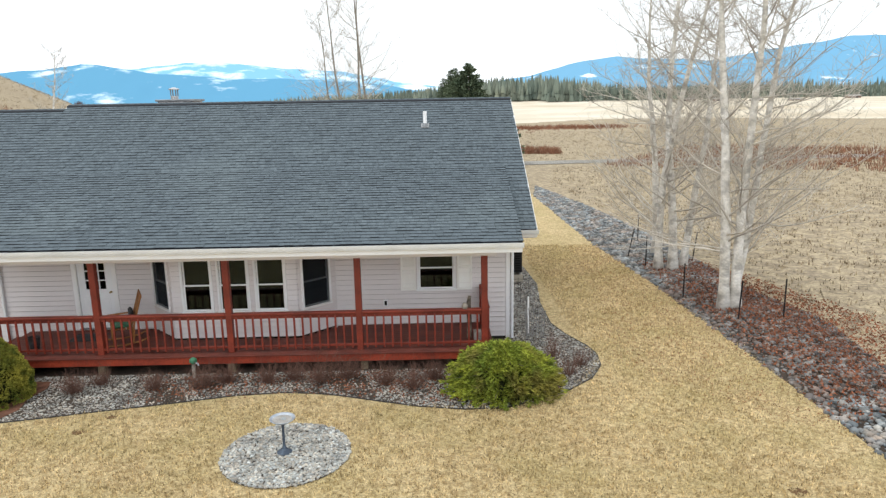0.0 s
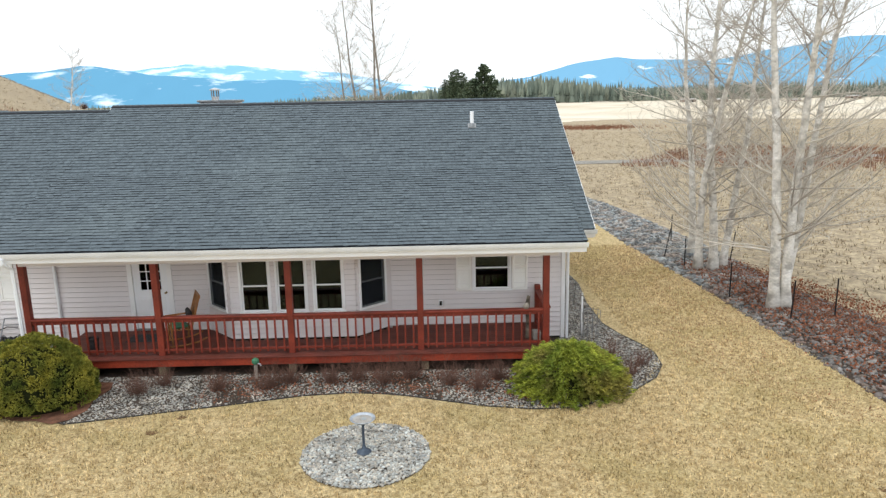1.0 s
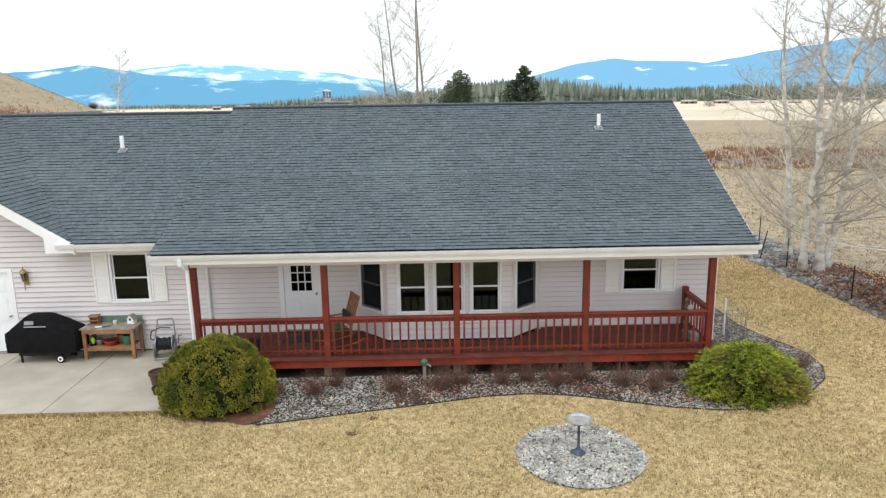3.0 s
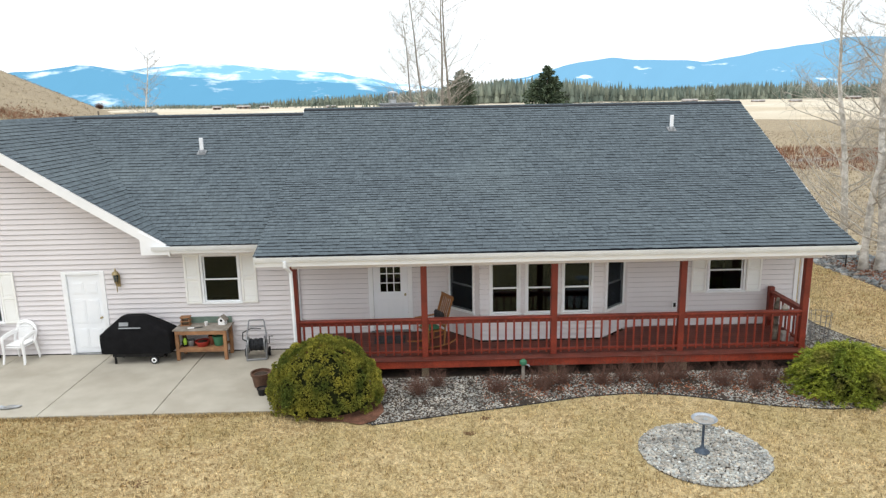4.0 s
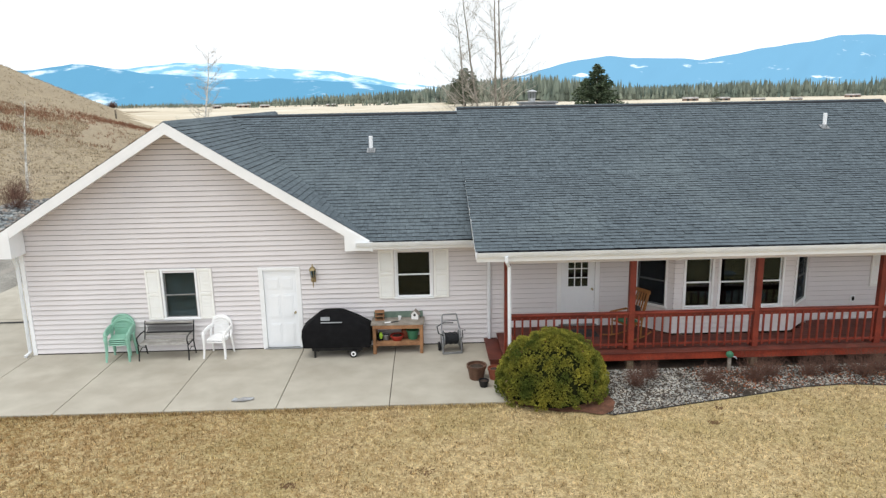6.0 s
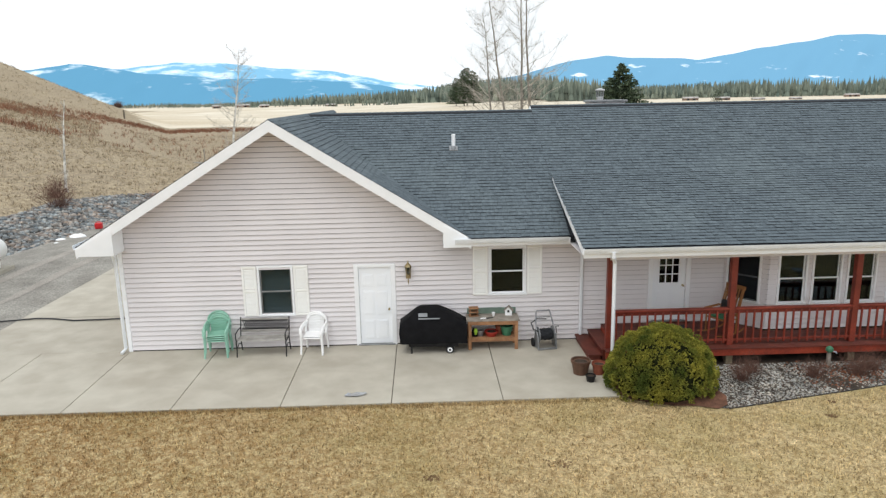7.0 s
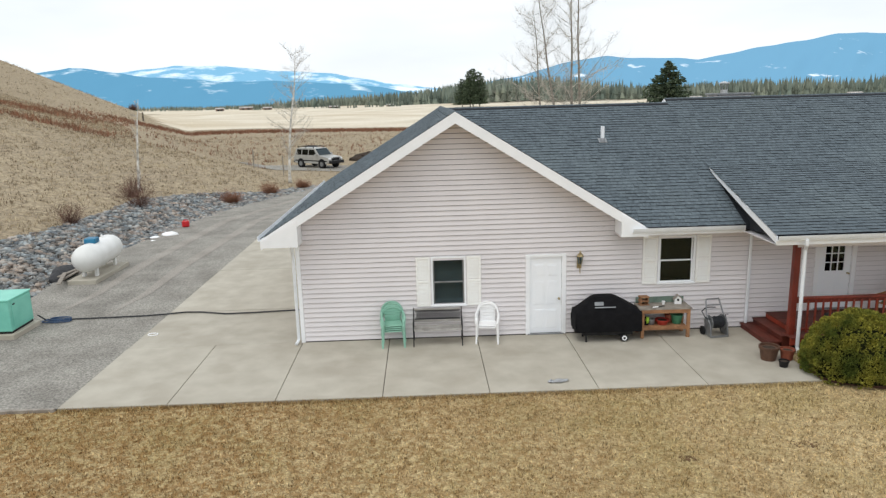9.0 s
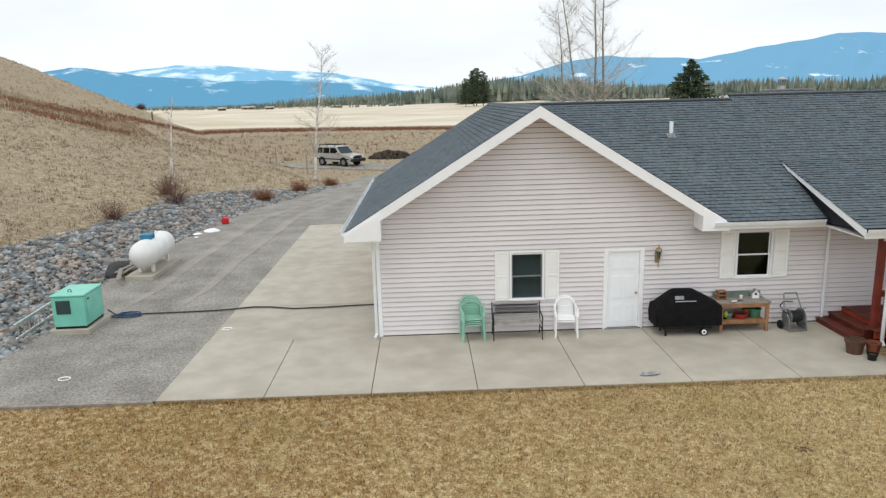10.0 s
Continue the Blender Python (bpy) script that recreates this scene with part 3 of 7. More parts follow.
edging = part("edging_board", M().box(-32.2, 13.02, -0.1, -27.05, 13.1, 0.02, 0.006), GREYWOOD)
tagged(edging, "weathered timber board edging the gravel", "edging", "", "structure")

# ---- roof ----
E0, SL, RY = (16.05, 2.87), 0.512, 21.68          # main eave (y, z), slope, western ridge
RY2 = 21.92                                         # eastern ridge
RZ, RZ2 = E0[1] + SL * (RY - E0[0]), E0[1] + SL * (RY2 - E0[0])
PE, PJ = (14.45, 2.90), (18.47, 4.115)              # porch eave and where the porch roof meets the main one
PS = (PJ[1] - PE[1]) / (PJ[0] - PE[0])
GX, GZ, GL, GR = -18.5, RZ, -23.22, -13.87          # garage ridge, its eaves
GSR, GSL = (RZ - 2.87) / (GR - GX), (RZ - 2.87) / (GX - GL)
TH = 0.14
roof = thing("roof", (0, 0, 0), "dark slate-grey asphalt shingle roof with white trim", "roof", kind="structure")


def mz(y):
    return E0[1] + SL * (y - E0[0])


def vx(y):
    """x of the valley between house and garage roofs."""
    return GR - (y - E0[0]) * (GR - GX) / (RY - E0[0])


slabs = M()
slabs.prism([(GR, 16.05, 2.87), (-11.5, 16.05, 2.87), (-11.5, RY, RZ), (GX, RY, RZ)], (0, 0, -TH))
slabs.prism([(-11.5, 16.05, 2.87), (2.05, 16.05, 2.87), (2.05, RY2, RZ2), (-11.5, RY2, RZ2)], (0, 0, -TH))
slabs.prism([(-11.42, 14.45, PE[1]), (1.53, 14.45, PE[1]), (1.53, PJ[0] + 0.05, PJ[1]), (-11.42, PJ[0] + 0.05, PJ[1])], (0, 0, -0.12))
slabs.prism([(GR, 16.05, 2.87), (GX, RY, RZ), (GX, 16.05, RZ)], (0, 0, -TH))
slabs.prism([(GL, 16.05, 2.87), (GX, 16.05, RZ), (GX, 28.1, RZ), (GL, 28.1, 2.87)], (0, 0, -TH))
slabs.prism([(GX, RY, RZ), (GX, 28.1, RZ), (GR, 28.1, 2.87), (GR, 27.31, 2.87)], (0, 0, -TH))
slabs.prism([(GX, RY, RZ), (-11.5, RY, RZ), (-11.5, 27.31, 2.87), (GR, 27.31, 2.87)], (0, 0, -TH))
slabs.prism([(-11.5, RY2, RZ2), (2.05, RY2, RZ2), (2.05, 27.8, 2.87), (-11.5, 27.8, 2.87)], (0, 0, -TH))
part("roof_deck", slabs, ROOFDECK, roof)
# cheek walls that close the porch roof's raised ends, dark to paint the shadow gap there, and the ridge step
part("cheek_board", M().prism([(-11.30, 14.6, PE[1] - 0.1), (-11.30, 16.2, 2.72), (-11.30, PJ[0], PJ[1] - 0.03), (-11.30, 14.6, PE[1] + PS * 0.15 - 0.02)], (0.02, 0, 0)), ROOFDECK, roof)
part("cheek_board", M().prism([(1.49, 14.6, PE[1] - 0.1), (1.49, 16.2, 2.72), (1.49, PJ[0], PJ[1] - 0.03), (1.49, 14.6, PE[1] + PS * 0.15 - 0.02)], (0.02, 0, 0)), ROOFDECK, roof)
part("step_flashing", M().prism([(-11.52, RY, RZ), (-11.52, RY2, RZ2), (-11.52, RY2 + 0.3, RZ2 - 0.15), (-11.52, RY + 0.1, RZ - 0.05)], (0.02, 0, 0)), WHITE, roof)

# shingles: courses of tabs, each tab with its own lower lip
EXPO, TAB = 0.145, 0.2
sh_v, sh_f = [], []


def tabs(origin, U, V, N, vmax, lo, hi, keep=None):
    """Tabs over a roof plane. origin: point at u=0, v=0; lo(v), hi(v): the course's ends along u. keep: a list that takes the first courses instead."""
    O, U, V, N = (Vector(p) for p in (origin, U, V, N))
    rows = int(vmax / EXPO) + 1
    for r in range(rows):
        v0, v1 = r * EXPO - 0.02, min(vmax, (r + 1) * EXPO + 0.012)
        a, b = lo(min(vmax, (r + 0.5) * EXPO)), hi(min(vmax, (r + 0.5) * EXPO))
        u = a - random.uniform(0, TAB)
        while u < b:
            w = TAB * random.uniform(0.55, 1.25)
            s, e = max(a, u), min(b, u + w)
            u += w
            if e - s < 0.02:
                continue
            lip = 0.018 + random.choice((0.0, 0.0, 0.008))
            jog = random.uniform(-0.003, 0.003)
            if keep is not None and len(keep) < 300 and r >= 0 and s > a and e < b:
                keep.append((O + U * s + V * (v0 + jog), e - s, v1 - v0, lip))
                continue
            g = 0.0025
            p = [O + U * (s + g) + V * (v0 + jog), O + U * (e - g) + V * (v0 + jog), O + U * (e - g) + V * v1, O + U * (s + g) + V * v1]
            k = len(sh_v)
            sh_v.extend([p[0] + N * lip, p[1] + N * lip, p[2] + N * 0.004, p[3] + N * 0.004, p[0], p[1]])
            sh_f.extend([(k, k + 1, k + 2, k + 3), (k + 4, k + 5, k + 1, k)])


cm = math.hypot(1, SL)
Vm, Nm = (0, 1 / cm, SL / cm), (0, -SL / cm, 1 / cm)
cp = math.hypot(1, PS)
Vp, Np = (0, 1 / cp, PS / cp), (0, -PS / cp, 1 / cp)
front = []
tabs((0, PE[0], PE[1] + 0.003), (1, 0, 0), Vp, Np, (PJ[0] - PE[0]) * cp, lambda v: -11.475, lambda v: 1.55, front)
# upper main roof east of the step, then the strip beside the porch roof, then the part west of it up to the valley
yj = PJ[0] - 0.12
tabs((0, yj, mz(yj) + 0.003), (1, 0, 0), Vm, Nm, (RY2 - yj) * cm, lambda v: -11.5, lambda v: 2.07)
tabs((0, 16.03, mz(16.03) + 0.003), (1, 0, 0), Vm, Nm, (yj - 16.0) * cm, lambda v: 1.5, lambda v: 2.07)
tabs((0, 16.03, mz(16.03) + 0.003), (1, 0, 0), Vm, Nm, (RY - 16.03) * cm, lambda v: vx(16.03 + v / cm) - 0.02, lambda v: -11.42 if v / cm < 2.35 else -11.5)
cr = math.hypot(1, GSR)
tabs((GR, 0, 2.873), (0, 1, 0), (-1 / cr, 0, GSR / cr), (GSR / cr, 0, 1 / cr), (GR - GX) * cr, lambda v: 16.03,
     lambda v: 16.05 + (v / cr) * (RY - 16.05) / (GR - GX) + 0.02)
cl = math.hypot(1, GSL)
tabs((GL - 0.02, 0, 2.865), (0, 1, 0), (1 / cl, 0, GSL / cl), (-GSL / cl, 0, 1 / cl), (GX - GL) * cl, lambda v: 16.03, lambda v: 28.1)
me_sh = bpy.data.meshes.new("shingles")
me_sh.from_pydata([tuple(p) for p in sh_v], [], sh_f)
me_sh.materials.append(SHINGLE)
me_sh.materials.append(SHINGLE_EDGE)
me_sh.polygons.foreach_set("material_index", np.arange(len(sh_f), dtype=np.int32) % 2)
tagged(part("shingle_field", me_sh, SHINGLE, roof), kind="stuff")
# ridge caps
caps = M()
for x0, x1, y, z in ((GX, -11.5, RY, RZ), (-11.5, 2.07, RY2, RZ2)):
    x = x0
    while x < x1:
        e = min(x1, x + 0.2)
        caps.prism([(x, y - 0.13, z - 0.13 * SL + 0.012), (x, y, z + 0.028), (x, y + 0.13, z - 0.13 * SL + 0.012)], (e - x - 0.006, 0, 0.006))
        x += 0.2
y = 16.03
while y < 28.1:
    caps.prism([(GX - 0.13, y, RZ - 0.13 * GSL + 0.014), (GX, y, RZ + 0.03), (GX + 0.13, y, RZ - 0.13 * GSR + 0.014)], (0, 0.194, 0.006))
    y += 0.2
part("ridge_cap", caps, SHINGLE, roof)
# raised vent body; its dark sides paint the shadow below the ridge caps
for x0, x1, y, z in ((GX, -11.5, RY, RZ), (-11.5, 2.07, RY2, RZ2)):
    part("ridge_vent", M().prism([(x0, y - 0.15, z - 0.085), (x0, y - 0.15, z - 0.035), (x0, y, z + 0.02), (x0, y + 0.15, z - 0.035), (x0, y + 0.15, z - 0.085)], (x1 - x0, 0, 0)), ROOFDECK, roof)

# fascia, rakes, gutters and soffits
def gutter(name, x0, x1, y, z, parent):
    g = M()
    prof = [(0.0, 0.0), (-0.075, 0.0), (-0.10, 0.05), (-0.12, 0.115), (-0.105, 0.115), (-0.088, 0.055), (-0.066, 0.014), (0.0, 0.014)]
    k = [(x0, y + a, z + b) for a, b in prof]
    g.prism(k, (x1 - x0, 0, 0))
    return part(name, g, GUTTER, parent)


gutter("gutter", -11.45, 1.55, 14.45, 2.775, roof)
gutter("gutter", GR - 0.35, -11.46, 16.03, 2.74, roof)
gutter("gutter", 1.56, 2.10, 16.03, 2.74, roof)
part("fascia_board", M().box(-11.44, 14.452, 2.66, 1.53, 14.48, 2.86, 0.004), WHITE, roof)
part("fascia_board", M().box(GR - 0.3, 16.035, 2.66, -11.4, 16.06, 2.82, 0.004), WHITE, roof)
part("fascia_board", M().box(1.5, 16.035, 2.66, 2.07, 16.06, 2.82, 0.004), WHITE, roof)
rk = M()
for xa, xb in ((GL - 0.05, GX), (GR + 0.05, GX)):
    za, zb = 2.87 - 0.03, RZ + 0.005
    rk.prism([(xa, 16.02, za), (xb, 16.02, zb), (xb, 16.02, zb - 0.27), (xa, 16.02, za - 0.25)], (0, 0.04, 0))
part("rake_board", rk, WHITE, roof)
rk = M()
rk.prism([(2.05, 16.03, 2.87), (2.05, RY2, RZ2), (2.05, RY2, RZ2 - 0.2), (2.05, 16.03, 2.67)], (0.03, 0, 0))
part("rake_board", rk, WHITE, roof)
rk = M()
rk.prism([(-11.46, 14.43, PE[1] - 0.025), (-11.46, PJ[0] + 0.02, PJ[1] - 0.02), (-11.46, PJ[0] + 0.0, PJ[1] - 0.08), (-11.46, 16.0, PE[1] + PS * 1.55 - 0.17), (-11.46, 14.43, PE[1] - 0.19)], (0.03, 0, 0))
part("rake_board", rk, WHITE, roof)
# boxed eave returns at the foot of the garage gable
ret = M()
ret.prism([(GR + 0.05, 16.0, 2.64), (GR + 0.05, 16.0, 2.82), (GR - 0.62, 16.0, 3.2), (GR - 0.62, 16.0, 2.64)], (0, 0.6, 0))
part("eave_return", ret, WHITE, roof)
ret = M()
ret.prism([(GL - 0.05, 16.0, 2.64), (GL - 0.05, 16.0, 2.80), (GL + 0.85, 16.0, 3.3), (GL + 0.85, 16.0, 2.64)], (0, 0.6, 0))
part("eave_return", ret, WHITE, roof)
sof = M()
sof.box(GL, 16.6, 2.64, -22.5, 28.0, 2.67)
sof.box(-14.5, 16.06, 2.64, -11.4, 16.66, 2.67)
sof.box(1.45, 16.06, 2.64, 2.05, 27.7, 2.67)
sof.box(-11.4, 14.49, 2.655, 1.5, 16.66, 2.68)
for xa, xb in ((GL, GX), (GR, GX)):
    sof.prism([(xa, 16.06, 2.70), (xb, 16.06, RZ - 0.17), (xb, 16.66, RZ - 0.17), (xa, 16.66, 2.70)], (0, 0, -0.02))
part("soffit", sof, SIDING, roof)
part("eave_trim", M().box(GL - 0.03, 16.06, 2.62, GL, 28.1, 2.84), WHITE, roof)
gl = M()
gl.prism([(GL - 0.01, 16.05, 2.80), (GL - 0.11, 16.05, 2.80), (GL - 0.13, 16.05, 2.91), (GL - 0.12, 16.05, 2.91), (GL - 0.10, 16.05, 2.815), (GL - 0.01, 16.05, 2.815)], (0, 12.05, 0))
part("gutter", gl, GUTTER, roof)

# ---- walls ----
WY = 16.63
# (x0, x1, z0, z1) of the openings in the front wall
WIN1, WIN2, WIN3 = (-19.12, -18.33, 0.89, 2.11), (-13.30, -12.44, 1.29, 2.47), (-0.75, 0.11, 1.29, 2.38)
GDOOR, EDOOR = (-16.64, -15.82, 0.0, 2.06), (-9.14, -8.28, 0.42, 2.44)
BAYX = (-7.31, -2.80)
OPEN = [WIN1, WIN2, WIN3, GDOOR, EDOOR, (BAYX[0] + 0.1, BAYX[1] - 0.1, -0.1, 2.6)]


def top_at(x):
    """Underside of the roof along the front wall."""
    t = 2.66
    if x < GR:
        s = GSL * (x - GL) if x < GX else GSR * (GR - x)
        t = max(t, 2.87 + s - 0.18)
    return t


wall = thing("wall_south", (0, 0, 0), "pale pinkish-grey vinyl lap siding on the front wall", "wall", kind="structure")
core = M()
xs = sorted({-22.48, 1.43, *[o[0] for o in OPEN], *[o[1] for o in OPEN], GR - 0.4})
for a, b in zip(xs, xs[1:]):
    holes = sorted((o[2], o[3]) for o in OPEN if o[0] <= a + 1e-6 and o[1] >= b - 1e-6)
    z = -0.12
    for h in holes:
        if h[0] > z + 0.01:
            core.box(a, WY + 0.02, z, b, WY + 0.16, h[0])
        z = max(z, h[1])
    if z < 2.66:
        core.box(a, WY + 0.02, z, b, WY + 0.16, 2.66)
core.prism([(-22.48, WY + 0.02, 2.66), (GR - 0.4, WY + 0.02, 2.66), (GR - 0.4, WY + 0.02, 2.9), (GX, WY + 0.02, RZ - 0.2), (-22.48, WY + 0.02, 3.15)], (0, 0.14, 0))
# dark core shows between planks as painted shadow lines
part("wall_core", core, DIMSHADE, wall)
COURSE = 0.127


def plank(parent, x0, x1, z, y, xt0=None, xt1=None):
    xt0, xt1 = x0 if xt0 is None else xt0, x1 if xt1 is None else xt1
    k = M()
    h = COURSE - 0.014
    a = [(x0, y - 0.024, z), (x1, y - 0.024, z), (xt1, y + 0.006, z + h), (xt0, y + 0.006, z + h)]
    b = [(x0, y + 0.019, z), (x1, y + 0.019, z), (xt1, y + 0.019, z + h), (xt0, y + 0.019, z + h)]
    k.add(a + b, [(0, 1, 2, 3), (1, 0, 4, 5), (2, 1, 5, 6), (3, 2, 6, 7), (0, 3, 7, 4)])
    return part("plank", k, SIDING, parent)


z = 0.03
while z < RZ - 0.25:
    ends, tops = [-22.5, 1.45], None
    if z > 2.60:
        h = COURSE + 0.004
        ends = [max(-22.5, GL + (z - 2.69) / GSL), min(GR - 0.1, GR - (z - 2.69) / GSR)]
        tops = [max(-22.5, GL + (z + h - 2.69) / GSL), min(GR - 0.1, GR - (z + h - 2.69) / GSR)]
        if tops[1] - tops[0] < 0.05:
            break
    cuts = [ends[0]]
    for o in sorted(OPEN):
        if o[2] < z + COURSE * 0.5 < o[3] and o[1] > ends[0] and o[0] < ends[1]:
            cuts += [o[0] - 0.03, o[1] + 0.03]
    cuts.append(ends[1])
    for a, b in zip(cuts[::2], cuts[1::2]):
        if b - a > 0.02:
            plank(wall, a, b, z, WY, *(tops or ()))
    z += COURSE
for x0, x1 in ((-22.56, -22.46), (1.40, 1.50)):
    part("corner_trim", M().box(x0, WY - 0.034, -0.02, x1, WY + 0.1, 2.66, 0.006), WHITE, wall)
part("foundation_strip", M().box(-22.5, WY - 0.012, -0.1, -10.5, WY + 0.02, 0.03), JOINT, wall)
# the other walls that close the house
for nm, bx in (("wall_west", (-22.5, 16.8, -0.1, -22.34, 27.9, 2.75)), ("wall_north", (-22.5, 27.0, -0.1, 1.45, 27.16, 2.75)), ("wall_east", (1.29, 16.8, -0.1, 1.45, 27.1, 2.75))):
    w = thing(nm, (0, 0, 0), "pale vinyl lap siding wall", "wall", kind="structure")
    part("wall_core", M().box(*bx), SIDING, w)
    if nm == "wall_east":
        part("gable_core", M().prism([(1.29, 16.7, 2.7), (1.29, RY2, RZ2 - 0.2), (1.29, 27.2, 2.7)], (0.16, 0, 0)), SIDING, w)
    if nm == "wall_west":
        zz = 0.03
        while zz < 2.6:
            part("plank", M().prism([(-22.512, 16.73, zz), (-22.50, 16.73, zz + 0.13), (-22.49, 16.73, zz + 0.13), (-22.49, 16.73, zz)], (0, 11.1, 0)), SIDING, w)
            zz += COURSE
# room surfaces painted dark, so dimness is in their colour
floor_in = tagged(part("floor", M().box(-22.3, 16.8, -0.1, 1.28, 27.0, 0.35), DIMSHADE), "interior floor, painted dark for the dim room", "floor", "", "structure")
ceiling_in = tagged(part("ceiling", M().box(-22.3, 16.8, 2.62, 1.28, 27.0, 2.65), DIMSHADE), "plain interior ceiling", "ceiling", "", "structure")
partition = tagged(part("wall_inner", M().box(-22.3, 20.4, 0.35, 1.28, 20.5, 2.62), DIMSHADE), "plain interior wall", "wall", "", "structure")


def window(name, o, y, label, shutters=0.0, parent_pose=None, blind=False, trim=0.05, screen=False):
    """A double-hung window: o = x0, x1, z0, z1 in its own plane; looking towards -y."""
    x0, x1, z0, z1 = o
    w = thing(name, (0, 0, 0), label, "window", kind="structure")
    if parent_pose is not None:
        w.matrix_world = parent_pose
    fr = M()
    t = trim
    fr.box(x0 - t, y - 0.036, z1, x1 + t, y + 0.05, z1 + t, 0.004)
    fr.box(x0 - t, y - 0.036, z0 - t, x0, y + 0.05, z1, 0.004)
    fr.box(x1, y - 0.036, z0 - t, x1 + t, y + 0.05, z1, 0.004)
    part("window_frame", fr, WHITE, w)
    part("window_sill", M().box(x0 - t - 0.02, y - 0.05, z0 - t, x1 + t + 0.02, y + 0.05, z0, 0.006), WHITE, w)
    zm = (z0 + z1) / 2 - 0.02
    for (a, b, d) in ((zm - 0.02, z1, 0.035), (z0, zm + 0.02, 0.01)):
        s = M()
        q = 0.035
        s.box(x0, y + d, a, x1, y + d + 0.03, a + q, 0.003)
        s.box(x0, y + d, b - q, x1, y + d + 0.03, b, 0.003)
        s.box(x0, y + d, a + q, x0 + q, y + d + 0.03, b - q, 0.003)
        s.box(x1 - q, y + d, a + q, x1, y + d + 0.03, b - q, 0.003)
        sash = part("sash", s, WHITE if not blind else GREYMETAL, w)
        pane = part("pane", M().box(x0 + q, y + d + 0.013, a + q, x1 - q, y + d + 0.017, b - q), GLASS, sash)
        pane.visible_shadow = False
    if screen:
        sc = part("insect_screen", M().box(x0 + 0.004, y - 0.012, z0 + 0.004, x1 - 0.004, y - 0.008, z1 - 0.004), INSECT, w, "dark insect mesh")
        sc.visible_shadow = False
    if blind:
        part("blind", M().box(x0, y + 0.10, z0, x1, y + 0.105, z1), SCREEN, w)
    if shutters:
        for a, b in ((x0 - t - 0.02 - shutters, x0 - t - 0.02), (x1 + t + 0.02, x1 + t + 0.02 + shutters)):
            zb, zt = z0 - 0.03, z1 + 0.05
            s = M()
            s.box(a, y - 0.05, zb, a + 0.05, y - 0.014, zt, 0.004)
            s.box(b - 0.05, y - 0.05, zb, b, y - 0.014, zt, 0.004)
            for c, d in ((zb, zb + 0.06), ((zb + zt) / 2 - 0.03, (zb + zt) / 2 + 0.03), (zt - 0.06, zt)):
                s.box(a + 0.05, y - 0.05, c, b - 0.05, y - 0.014, d, 0.004)
            sh = part("shutter", s, SHUTTER, w)
            sl = M()
            c = zb + 0.07
            while c < zt - 0.08:
                if abs(c - (zb + zt) / 2) > 0.06:
                    sl.prism([(a + 0.05, y - 0.042, c), (a + 0.05, y - 0.02, c + 0.03), (a + 0.05, y - 0.014, c + 0.03), (a + 0.05, y - 0.034, c)], (b - a - 0.1, 0, 0))
                c += 0.036
            sl.box(a + 0.05, y - 0.022, zb + 0.05, b - 0.05, y - 0.012, zt - 0.05)
            part("louvre", sl, SHUTTER, sh)
    return w


window("window_1", WIN1, WY, "double-hung window with a lowered blind and ivory shutters", 0.36, blind=True)
window("window_2", WIN2, WY, "double-hung window with dark glass and ivory shutters", 0.38)
window("window_3", WIN3, WY, "double-hung window with dark glass and ivory shutters under the porch", 0.38)


